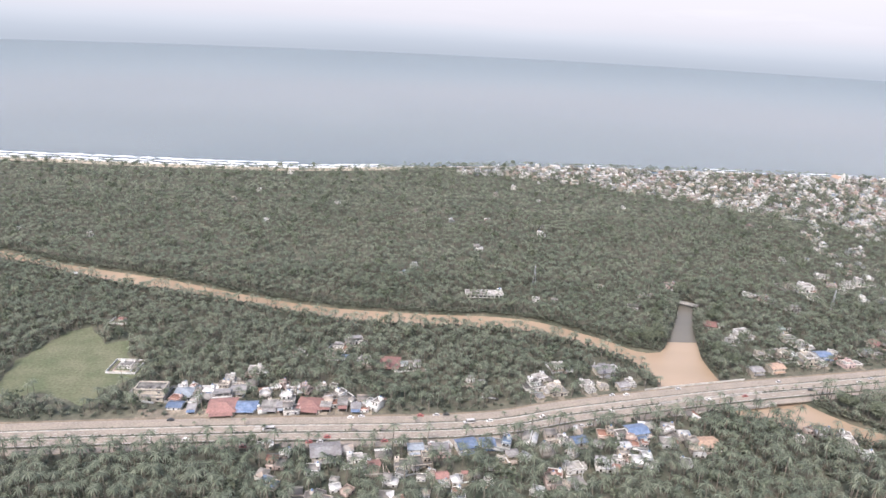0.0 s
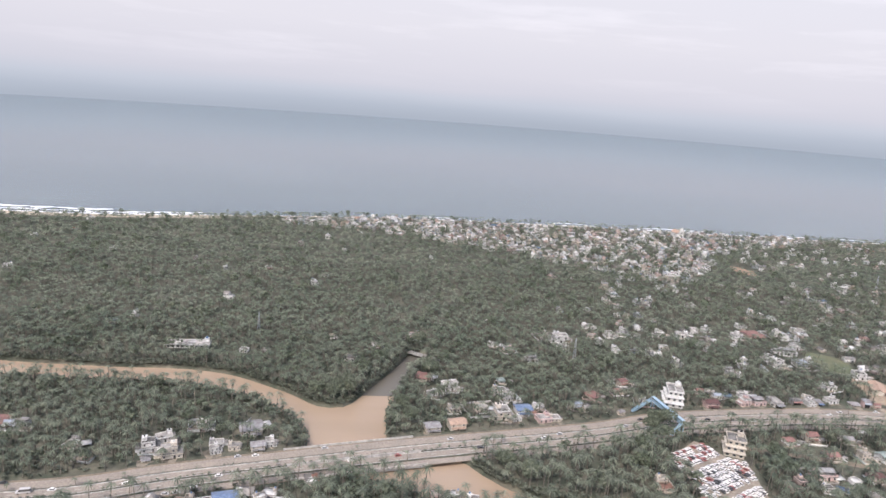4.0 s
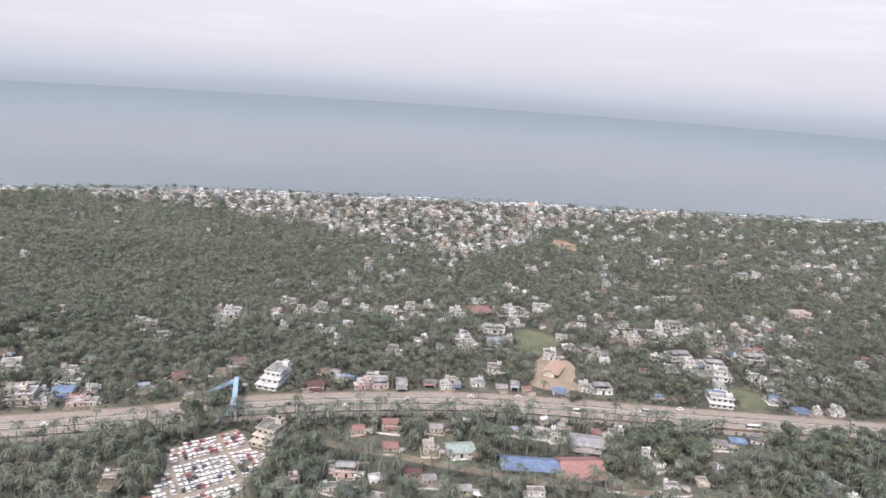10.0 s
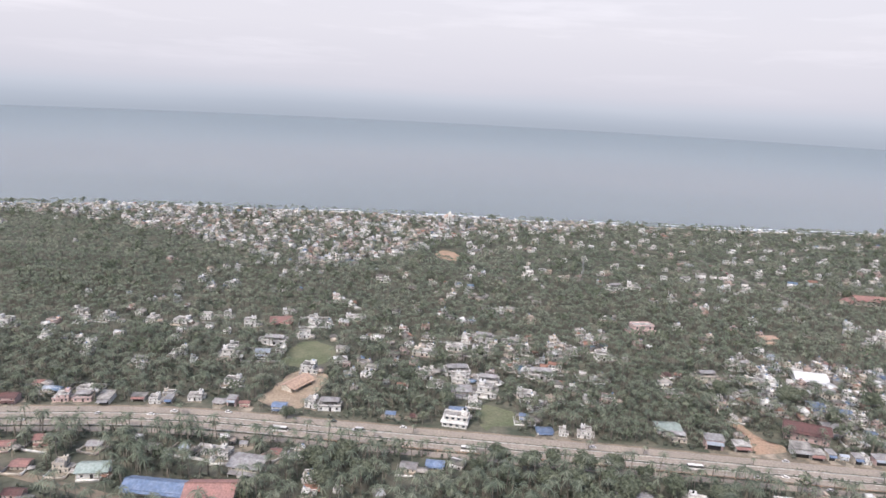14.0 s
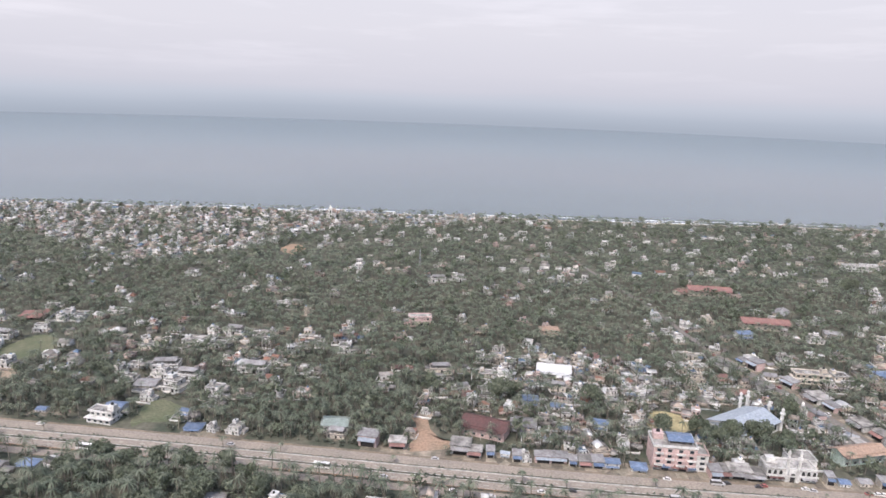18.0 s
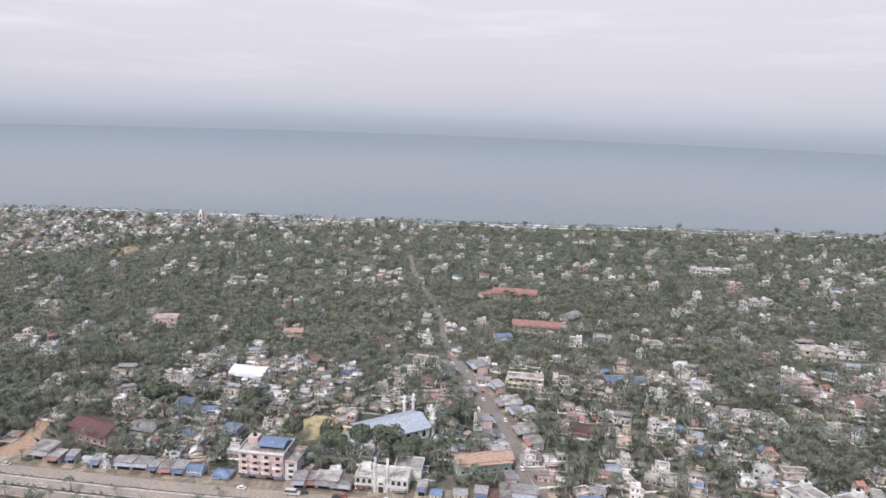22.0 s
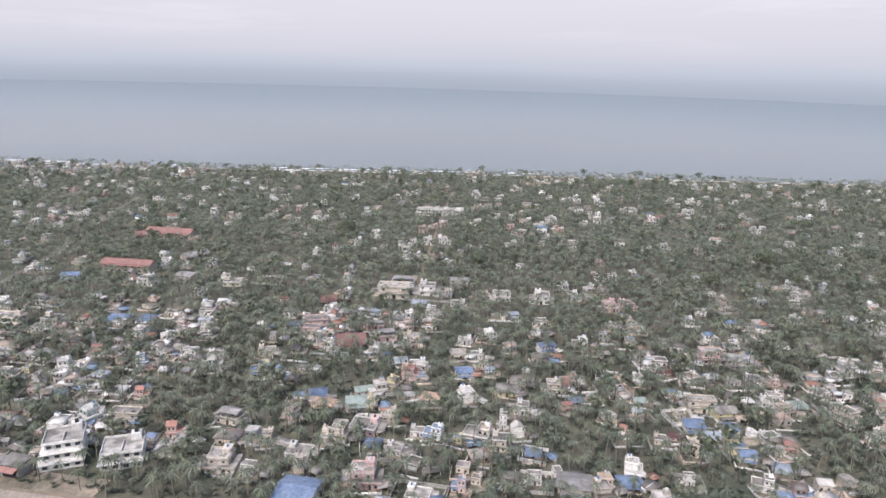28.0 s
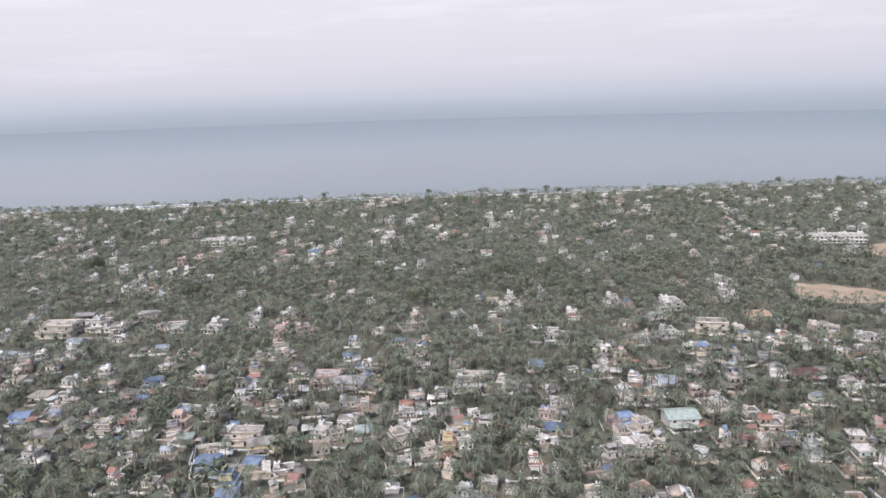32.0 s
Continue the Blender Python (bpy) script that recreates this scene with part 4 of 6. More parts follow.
house(439, 319, "w2", 7.6)
house(521, 320, "b", 8.0)
house(188, 320, "o", 9.6)
house(368, 321, "r", 7.8)
house(1033, 321, "l", 6.6)
house(432, 321, "w1", 7.6)
house(388, 321, "g", 12.3)
house(1010, 322, "b", 14.1)
house(422, 323, "l", 5.2)
house(458, 323, "r", 9.6)
house(-47, 324, "w1", 6.1)
house(1042, 325, "w1", 10.0)
house(896, 328, "o", 7.5)
house(916, 327, "l", 7.5)
house(444, 328, "g", 6.7)
house(868, 332, "b", 9.5)
house(219, 330, "w1", 8.1)
house(902, 330, "y2", 8.0)
house(233, 331, "p1", 8.5)
house(-39, 331, "w1", 9.4)
house(1027, 331, "p2", 10.4)
house(239, 332, "c1", 8.0)
house(877, 332, "l", 6.7)
house(211, 332, "c2", 11.0)
house(817, 334, "b", 7.1)
house(733, 339, "b", 7.7)
house(1085, 333, "g", 8.8)
house(993, 333, "w2", 7.2)
house(837, 335, "m", 6.8)
house(1074, 335, "w2", 7.0)
house(985, 335, "c2", 11.0)
house(825, 335, "g", 10.1)
house(743, 338, "b", 6.9)
house(1101, 336, "b", 7.8)
house(188, 338, "c1", 9.9)
house(1118, 338, "w2", 5.6)
house(224, 339, "b", 11.0)
house(871, 339, "g", 5.0)
house(277, 342, "g", 8.3)
house(701, 340, "w2", 5.4)
house(213, 340, "w1", 8.1)
house(202, 340, "c1", 11.5)
house(693, 342, "l", 6.1)
house(1005, 343, "w1", 11.1)
house(-173, 345, "r", 7.9)
house(233, 345, "w1", 7.1)
house(585, 351, "w2", 7.6)
house(1033, 347, "w1", 7.4)
house(576, 351, "w2", 6.8)
house(1148, 347, "l", 6.7)
house(958, 348, "b", 5.3)
house(255, 348, "l", 7.9)
house(855, 349, "p1", 8.7)
house(1075, 349, "b", 5.6)
house(994, 349, "c2", 8.9)
house(898, 350, "w2", 9.3)
house(568, 352, "b", 8.2)
house(1026, 350, "b", 5.6)
house(332, 355, "m", 8.8)
house(876, 351, "r", 7.1)
house(626, 352, "c1", 8.8)
house(1140, 352, "b", 6.7)
house(1064, 352, "c2", 6.9)
house(1015, 354, "c2", 7.0)
house(935, 354, "b", 6.0)
house(219, 354, "w2", 7.6)
house(178, 355, "w1", 8.8)
house(294, 356, "w1", 6.3)
house(510, 360, "m", 5.0)
house(880, 357, "l", 7.3)
house(945, 357, "c2", 7.8)
house(560, 363, "b", 5.0)
house(434, 362, "r", 7.4)
house(898, 358, "w2", 8.6)
house(1039, 358, "w1", 6.4)
house(362, 361, "p1", 9.7)
house(912, 359, "c1", 5.4)
house(353, 359, "p2", 8.0)
house(1022, 359, "p1", 10.4)
house(450, 361, "b", 8.3)
house(1156, 359, "r", 6.4)
house(624, 360, "n", 10.7)
house(1116, 360, "c1", 6.0)
house(851, 360, "w2", 8.0)
house(422, 364, "g", 11.9)
house(267, 361, "r", 7.6)
house(978, 361, "c1", 12.3)
house(1243, 361, "b", 4.7)
house(215, 361, "c1", 10.9)
house(1228, 361, "w1", 4.6)
house(886, 362, "w2", 6.6)
house(394, 362, "w2", 9.4)
house(1122, 363, "m", 8.2)
house(500, 361, "b", 8.0)
house(188, 363, "w2", 14.6)
house(1134, 364, "l", 7.7)
house(1066, 364, "w3", 3.9)
house(472, 365, "w1", 12.5)
house(1152, 365, "w1", 8.6)
house(1240, 365, "w1", 5.3)
house(530, 363.5, "b", 10.0)
house(719, 366, "b", 8.6)
house(702, 366, "g", 9.8)
house(464, 366, "w2", 10.7)
house(686, 367, "m", 16.0)
house(410, 367, "w1", 11.0)
house(342, 368, "l", 8.1)
house(358, 369, "w1", 10.7)
house(397, 369, "c1", 8.2)
house(1129, 369, "b", 8.4)
house(284, 369, "r", 8.8)
house(735, 370, "b", 8.2)
house(1142, 370, "b", 8.6)
house(1247, 370, "w1", 6.7)
house(1255, 372, "w2", 7.4)
house(1006, 373, "o", 9.6)
house(748, 374, "w2", 7.5)
house(334, 374, "r", 9.9)
house(1102, 374, "w1", 6.3)
house(1073, 375, "w2", 6.8)
house(1017, 375, "n", 9.0)
house(660, 375, "w1", 4.6)
house(218, 376, "n", 6.4)
house(538, 376, "w2", 10.3)
house(175, 377, "r", 9.3)
house(1127, 377, "c1", 6.5)
house(1142, 378, "y", 8.8)
house(1113, 378, "l", 6.0)
house(1226, 378, "w1", 6.8)
house(1089, 379, "r", 5.6)
house(996, 379, "b", 7.0)
house(290, 380, "r", 8.9)
house(1291, 380, "r", 5.4)
house(1042, 381, "o", 7.7)
house(1002, 381, "b", 7.1)
house(1258, 382, "c2", 7.7)
house(900, 382, "w2", 5.9)
house(1200, 382, "w1", 5.0)
house(1034, 383, "g", 8.4)
house(1165, 383, "c2", 7.0)
house(1136, 383, "c2", 8.2)
house(1093, 384, "b", 5.7)
house(1018, 384, "n", 7.1)
house(886, 385, "w2", 6.7)
house(873, 385, "m", 16.0)
house(1159, 386, "w2", 7.0)
house(1116, 386, "n", 6.1)
house(1232, 386, "b", 6.4)
house(421, 386, "w1", 12.8)
house(719, 387, "b", 10.9)
house(1272, 387, "n", 11.3)
house(1185, 387, "w1", 8.1)
house(1099, 388, "g", 7.3)
house(545, 388, "w2", 14.3)
house(532, 388, "g", 8.9)
house(1172, 388, "n", 7.7)
house(920, 388, "l", 6.8)
house(563, 389, "w1", 10.8)
house(1069, 389, "y", 9.0)
house(1211, 389, "w1", 5.2)
house(1303, 389, "w1", 5.7)
house(1255, 390, "b", 6.0)
house(707, 391, "b", 9.5)
house(1297, 393, "c1", 6.4)
house(1087, 393, "c2", 8.8)
house(746, 393, "c1", 9.6)
house(1129, 394, "b", 5.4)
house(949, 395, "g", 7.5)
house(519, 397, "w1", 8.6)
house(892, 399, "w1", 9.4)
house(1185, 399, "w1", 7.6)
house(638, 400, "g", 8.9)
house(1190, 400, "g", 4.7)
house(1288, 400, "w1", 6.5)
house(546, 401, "w1", 13.0)
house(676, 402, "w1", 8.2)
house(1323, 402, "l", 7.6)
house(1053, 402, "b", 8.3)
house(533, 402, "w2", 10.3)
house(1236, 404, "w1", 6.9)
house(1155, 404, "w1", 5.7)
house(1063, 405, "l", 6.3)
house(455, 405, "w2", 16.0)
house(367, 405, "w1", 7.4)
house(1170, 405, "p2", 6.2)
house(1108, 406, "l", 5.5)
house(1035, 407, "w1", 11.0)
house(945, 407, "w2", 10.4)
house(722, 407, "c1", 11.5)
house(242, 408, "w1", 9.3)
house(1164, 408, "w1", 8.4)
house(955, 409, "w1", 9.4)
house(907, 409, "r", 6.2)
house(1131, 410, "m", 7.3)
house(1061, 411, "c1", 7.8)
house(1028, 411, "l", 7.0)
house(515, 411, "w1", 10.0)
house(810, 411, "r", 14.0)
house(530, 412, "w1", 16.0)
house(574, 413, "w1", 15.5)
house(974, 413, "c1", 12.2)
house(703, 414, "b", 6.8)
house(788, 417, "c2", 10.5)
house(766, 417, "c1", 13.1)
house(1216, 418, "c1", 5.8)
house(1328, 419, "m", 11.3)
house(409, 419, "w2", 12.2)
house(1204, 419, "w2", 8.2)
house(1058, 419, "w1", 8.4)
house(688, 420, "c1", 9.8)
house(1278, 420, "l", 9.9)
house(778, 421, "w1", 8.4)
house(145, 422, "w1", 4.8)
house(1163, 422, "g", 10.4)
house(1171, 422, "g", 5.9)
house(425, 423, "l", 16.0)
house(665, 423, "c1", 16.0)
house(644, 424, "m", 7.1)
house(230, 424, "p1", 7.4)
house(1154, 425, "p2", 11.2)
house(795, 426, "c2", 8.4)
house(1209, 427, "c1", 8.9)
house(807, 428, "r", 9.1)
house(871, 428, "w1", 9.8)
house(1005, 428, "r", 12.1)
house(972, 429, "w2", 5.1)
house(1087, 429, "b", 9.1)
house(407, 429, "w2", 8.1)
house(1125, 430, "r", 6.8)
house(221, 431, "w1", 8.2)
house(1053, 433, "w1", 9.8)
house(834, 434, "g", 15.2)
house(768, 434, "b", 10.0)
house(1019, 434, "p1", 11.5)
house(268, 434, "w1", 8.8)
house(987, 435, "p2", 8.6)
house(1031, 435, "c1", 10.6)
house(511, 436, "c1", 15.8)
house(1233, 436, "b", 6.9)
house(940, 436, "w2", 6.3)
house(871, 437, "c1", 11.9)
house(170, 440, "p1", 11.7)
house(978, 441, "b", 6.2)
house(370, 441, "w1", 6.5)
house(427, 442, "w1", 16.0)
house(799, 442, "c1", 9.4)
house(626, 442, "w1", 5.4)
house(694, 443, "w1", 9.2)
house(937, 443, "l", 8.8)
house(544, 443, "w1", 14.5)
house(898, 443, "b", 10.5)
house(987, 444, "p2", 11.3)
house(910, 444, "b", 8.2)
house(614, 444, "w2", 16.0)
house(727, 445, "b", 5.5)
house(268, 446, "w2", 15.9)
house(1013, 446, "p1", 9.7)
house(529, 447, "w1", 14.4)
house(738, 449, "l", 4.7)
house(841, 450, "g", 8.9)
house(747, 451, "r", 7.5)
house(598, 451, "w1", 10.0)
house(918, 451, "c1", 8.7)
house(260, 452, "c2", 10.0)
house(441, 454, "w2", 11.9)
house(1185, 455, "c1", 9.8)
house(696, 456, "w1", 9.4)
house(715, 457, "l", 9.6)
house(1373, 457, "w1", 11.6)
house(801, 457, "c1", 11.7)
house(308, 461, "w2", 9.5)
house(1011, 462, "l", 9.1)
house(514, 463, "w1", 7.4)
house(996, 463, "g", 10.8)
house(1283, 464, "p2", 6.1)
house(547, 464, "w1", 13.0)
house(1075, 466, "l", 9.3)
house(319, 466, "w2", 9.7)
house(1293, 467, "w2", 8.9)
house(346, 467, "w2", 8.7)
house(364, 468, "w1", 14.9)
house(1244, 469, "w2", 10.9)
house(1178, 469, "b", 8.0)
house(406, 469, "w2", 16.0)
house(1361, 470, "c1", 15.7)
house(1314, 471, "c2", 11.1)
house(1211, 475, "w2", 9.5)
house(376, 476, "w2", 10.3)
house(297, 476, "w1", 12.1)
house(422, 477, "r", 14.5)
house(1030, 478, "l", 11.6)
house(1049, 479, "w1", 11.9)
house(985, 479, "r", 7.8)
house(442, 480, "w2", 13.0)
house(388, 481, "w2", 10.5)
house(1124, 481, "p2", 9.9)
house(774, 484, "r", 7.7)
house(1133, 484, "p2", 9.2)
house(727, 486, "o", 13.8)
house(1182, 489, "c1", 8.2)
house(1342, 489, "o", 12.0)
house(1090, 490, "w2", 12.7)
house(1016, 490, "c2", 12.8)
house(465, 490, "w1", 14.6)
house(1071, 491, "w2", 15.0)
house(1296, 493, "n", 6.7)
house(887, 493, "w2", 15.8)
house(650, 494, "p2", 16.0)
house(845, 495, "b", 12.1)
house(1108, 495, "w2", 11.6)
house(422, 495, "w1", 11.1)
house(1034, 496, "w2", 16.0)
house(800, 496, "w1", 11.8)
house(930, 498, "c1", 14.3)
house(903, 504, "g", 9.0)
house(1306, 505, "w2", 14.0)
house(713, 505, "p2", 8.5)
house(947, 507, "m", 8.7)
house(1019, 508, "w1", 14.7)
house(1227, 509, "w2", 7.8)
house(1049, 513, "g", 9.7)
house(630, 517, "w1", 8.1)
house(1281, 517, "w2", 9.2)
house(559, 519, "w1", 13.4)
house(880, 523, "w1", 14.4)
house(834, 524, "c2", 9.2)
house(894, 525, "w2", 7.3)
house(907, 529, "w2", 8.2)
house(1232, 529, "w2", 6.2)
house(1349, 548, "w2", 9.3)
house(781, 574, "w2", 7.5)
house(1012, 580, "w1", 11.7)
house(474, 582, "w1", 16.0)
house(657, 595, "w1", 13.7)
house(1027, 597, "w2", 13.2)
house(1037, 599, "w2", 11.8)
house(673, 600, "w2", 16.0)
house(767, 608, "w1", 16.0)
house(1327, 634, "w2", 11.0)
house(1036, 693, "w2", 16.0)
house(679, 395, "r", 7.0)

# ---- landmarks ----
def minaret(parent, x, y, h, r=0.8):
    m = part("minaret", Shape().tube(x, y, 0, h * 0.72, r, r * 0.85, 8), WHITE, parent, "slim white minaret")
    part("gallery", Shape().tube(x, y, h * 0.72, h * 0.76, r * 1.5, r * 1.5, 8), WHITE, m)
    part("lantern", Shape().tube(x, y, h * 0.76, h * 0.88, r * 0.7, r * 0.7, 8), WHITE, m)
    part("dome", Shape().dome(x, y, h * 0.88, r * 0.95, h * 0.1, 8, 3), WHITE, m)
    part("finial", Shape().tube(x, y, h * 0.97, h * 1.03, 0.08, 0.03, 5), STEEL, m)


def arch(s, x, y, z, w, h, k=0):
    """A round-headed dark opening on a wall facing -y, 5 cm proud."""
    pts = [(x - w / 2, z), (x + w / 2, z)] + [(x + w / 2 * math.cos(a), z + h - w / 2 + w / 2 * math.sin(a)) for a in [math.pi * i / 6 for i in range(7)]]
    s.solid([(p, y - 0.05, q) for p, q in pts], [(p, y + 0.05, q) for p, q in pts], k)


# prayer hall with a pale blue roof and minarets
hall = thing("mosque_hall", "large white prayer hall under a pale blue sheet roof", "mosque")
ends = [[(x, -8, 0), (x, 8, 0), (x, 8, 4.4), (x, 0, 7.0), (x, -8, 4.4)] for x in (-13, 13)]
part("wall", Shape().solid(list(reversed(ends[0])), list(reversed(ends[1]))), WHITE, hall)
part("roof", Shape().gable(-13, 13, -8, 8, 4.3, 2.9, 0.8, 0.18), PALEBLUE, hall, "pale blue metal sheet roof")
part("gable_panel", Shape().solid([(-13.06, -7.6, 3.6), (-13.06, 7.6, 3.6), (-13.06, 0, 6.6)], [(-13.16, -7.6, 3.6), (-13.16, 7.6, 3.6), (-13.16, 0, 6.6)]), PALEBLUE, hall)
for i in range(7):
    s = Shape()
    arch(s, -10.5 + 3.5 * i, -8, 1.0, 1.4, 2.6)
    part("window", s, GLASS, hall)
part("porch", Shape().box(-17, -13.2, -5, 5, 0, 3.0), WHITE, hall)
part("porch_roof", Shape().box(-17.4, -13.2, -5.5, 5.5, 3.0, 3.2), PALEBLUE, hall)
for x, y, h in ((14.6, -8.0, 10.5), (14.6, 8.6, 12), (18.5, 0.5, 9.5), (11.0, 9.6, 11.5)):
    minaret(hall, x, y, h)
hall.matrix_basis = pose(796.5, 374, 0, 0, 0, 34)
block_box(796, 375, 34, 27)

# white mosque on the highway
mq = thing("mosque", "white two-storey mosque with twin minarets beside the highway", "mosque")
part("wall", Shape().box(-9, 9, -4, 4, 0, 4.5), WHITE, mq)
part("parapet", Shape().frame_ring(-9, 9, -4, 4, 4.7, 5.3, 0.25), WHITE, mq)
part("roof", Shape().box(-9.3, 9.3, -4.4, 4.3, 4.5, 4.7), TERRACE, mq)
for f in range(2):
    for i in range(9):
        if f == 0 and i == 4:
            continue
        s = Shape()
        arch(s, -8 + 2 * i, -4, 0.4 + 2.2 * f, 1.1, 1.6)
        part("window", s, DARK, mq)
part("entrance", Shape().box(-1.4, 1.4, -4.8, -4, 0, 5.6), WHITE, mq, "tall white gateway bay")
s = Shape()
arch(s, 0, -4.8, 0.0, 1.7, 3.6)
part("door", s, DARK, mq)
for i in range(8):
    x = -8.6 + 17.2 * i / 7
    part("pinnacle", Shape().tube(x, -3.8, 5.3, 6.1, 0.22, 0.05, 6), WHITE, mq)
minaret(mq, -2.1, -4.4, 13.0, 0.62)
minaret(mq, 2.1, -4.4, 13.0, 0.62)
part("awning", Shape().solid([(-8.5, -6, 1.9), (-3.2, -6, 1.9), (-3.2, -4.1, 2.3), (-8.5, -4.1, 2.3)], [(-8.5, -6, 2.0), (-3.2, -6, 2.0), (-3.2, -4.1, 2.4), (-8.5, -4.1, 2.4)]), MAROON, mq)
part("rear_hall", Shape().box(3.0, 12.5, 4.05, 12.0, 0, 4.2), WHITE, mq)
part("rear_roof", Shape().box(2.7, 12.8, 4.05, 12.3, 4.2, 4.36), TERRACE, mq, "dark stained rear roof terrace")
part("rear_parapet", Shape().frame_ring(2.8, 12.7, 4.1, 12.2, 4.36, 4.9, 0.18), WHITE, mq)
part("roof_room", Shape().box(-7.8, -4.6, 0.5, 3.2, 4.7, 6.6), WHITE, mq)
part("gallery_rail", Shape().box(-9.2, 9.2, -5.0, -4.85, 2.35, 2.9), WHITE, mq)
part("gallery_floor", Shape().box(-9.2, 9.2, -5.0, -4.0, 2.2, 2.35), WHITE, mq)
part("awning", Shape().solid([(3.2, -6, 1.8), (8.5, -6, 1.8), (8.5, -5.02, 2.15), (3.2, -5.02, 2.15)], [(3.2, -6, 1.9), (8.5, -6, 1.9), (8.5, -5.02, 2.25), (3.2, -5.02, 2.25)]), GREYSHEET, mq)
mq.matrix_basis = pose(798.5, 338.5, 0, 0, 0, -3)
block_box(800, 338, 22, 14)

# gateway to the prayer hall by the side road
gt = thing("gateway", "white arched gateway with two domed towers", "gateway")
part("beam", Shape().box(-2.2, 2.2, -0.4, 0.4, 3.0, 4.0), WHITE, gt)
for x in (-2.8, 2.8):
    tw = part("tower", Shape().box(x - 0.6, x + 0.6, -0.6, 0.6, 0, 4.6), WHITE, gt)
    part("dome", Shape().dome(x, 0, 4.6, 0.7, 1.0, 8, 3), WHITE, tw)
gt.matrix_basis = pose(830.5, 391, 0, 0, 0, 78)
block_box(830.5, 391, 4, 8)

# pink block of flats with shops
pk = thing("apartment_block", "pink four-storey block with balconies and blue roof sheets", "apartment block")
part("wall", Shape().box(-8, 8, -5, 6, 0, 9.2), PINK, pk)
part("roof", Shape().box(-8.4, 8.4, -5.4, 6.4, 9.2, 9.4), TERRACE, pk)
part("parapet", Shape().frame_ring(-8.2, 8.2, -5.2, 6.2, 9.4, 10.2, 0.2), WHITE, pk)
part("roof_cover", Shape().gable(-2, 7, -2, 5, 10.6, 0.9, 0.3), BLUESHEET, pk, "blue sheet cover over the terrace")
for x, y in ((-1.8, -1.8), (6.8, -1.8), (-1.8, 4.8), (6.8, 4.8)):
    part("post", Shape().box(x - 0.1, x + 0.1, y - 0.1, y + 0.1, 9.4, 10.7), STEEL, pk)
part("stair_room", Shape().box(-7, -3.5, 1, 5, 9.4, 11.6), PINK, pk)
for f in range(1, 4):
    for i in range(4):
        x = -6 + 4 * i
        bal = part("balcony", Shape().box(x - 1.5, x + 1.5, -6.3, -5, 2.3 * f, 2.3 * f + 0.15), WHITE, pk)
        part("rail", Shape().box(x - 1.5, x + 1.5, -6.3, -6.2, 2.3 * f + 0.15, 2.3 * f + 0.85), WHITE if (i + f) % 2 else PINK, bal)
        window_part(pk, x, -5, 2.3 * f + 0.5, 0, 1.5, 1.3)
    for y in (-2.5, 1.0, 4.0):
        window_part(pk, 8, y, 2.3 * f + 0.7, 1, 1.1, 1.1)
for i in range(5):
    x = -6.4 + 3.2 * i
    part("shop_shutter", Shape().box(x - 1.3, x + 1.3, -5.06, -4.95, 0, 1.9), DARK if i % 2 else STEEL, pk)
    part("awning", Shape().solid([(x - 1.5, -7, 1.9), (x + 1.5, -7, 1.9), (x + 1.5, -5.05, 2.25), (x - 1.5, -5.05, 2.25)], [(x - 1.5, -7, 2.0), (x + 1.5, -7, 2.0), (x + 1.5, -5.05, 2.35), (x - 1.5, -5.05, 2.35)]), (MAROON, BLUESHEET, REDTILE)[i % 3], pk)
part("side_wing", Shape().box(8.05, 12.5, -4.2, 4.5, 0, 6.6), WHITE, pk, "white three-storey side wing")
part("wing_roof", Shape().box(8.05, 12.8, -4.5, 4.8, 6.6, 6.78), TERRACE, pk)
part("wing_parapet", Shape().frame_ring(8.1, 12.7, -4.4, 4.7, 6.78, 7.4, 0.16), PINK, pk)
for f in range(3):
    window_part(pk, 10.4, -4.2, 2.2 * f + 0.6, 0, 1.8, 1.1)
part("water_tank", Shape().tube(-5.2, 3.0, 11.6, 12.6, 0.7, 0.65), TANK, pk)
pk.matrix_basis = pose(756.5, 343, 0, 0, 0, -4)
block_box(756, 343, 20, 16)


def long_block(x, y, turn, w, d, storeys, wall, roof, label, category, name):
    """A long building with a ridged roof and rows of windows."""
    b = thing(name, label, category)
    top = 2.4 * storeys
    ends = [[(p, -d / 2, 0), (p, d / 2, 0), (p, d / 2, top), (p, 0, top + d * 0.19), (p, -d / 2, top)] for p in (-w / 2, w / 2)]
    part("wall", Shape().solid(list(reversed(ends[0])), list(reversed(ends[1]))), wall, b)
    part("roof", Shape().gable(-w / 2, w / 2, -d / 2, d / 2, top, d * 0.23, 0.8, 0.15), roof, b)
    part("ridge", Shape().box(-w / 2 - 0.8, w / 2 + 0.8, -0.2, 0.2, top + d * 0.23 + 0.12, top + d * 0.23 + 0.3), roof, b)
    part("veranda_roof", Shape().solid([(-w / 2, -d / 2 - 2, top - 0.5), (w / 2, -d / 2 - 2, top - 0.5), (w / 2, -d / 2, top - 0.1), (-w / 2, -d / 2, top - 0.1)], [(-w / 2, -d / 2 - 2, top - 0.4), (w / 2, -d / 2 - 2, top - 0.4), (w / 2, -d / 2, top), (-w / 2, -d / 2, top)]), roof, b)
    n = int(w / 3.6)
    for i in range(n):
        px = -w / 2 + w * (i + 0.5) / n
        for f in range(storeys):
            window_part(b, px, -d / 2, 2.4 * f + 0.7, 0, 1.3, 1.0)
        part("post", Shape().box(px - 0.1, px + 0.1, -d / 2 - 1.9, -d / 2 - 1.7, 0, top - 0.48), CONCRETE, b)
    b.matrix_basis = pose(x, y, 0, 0, 0, turn)
    block_box(x, y - 2, w + 3, d + 6)


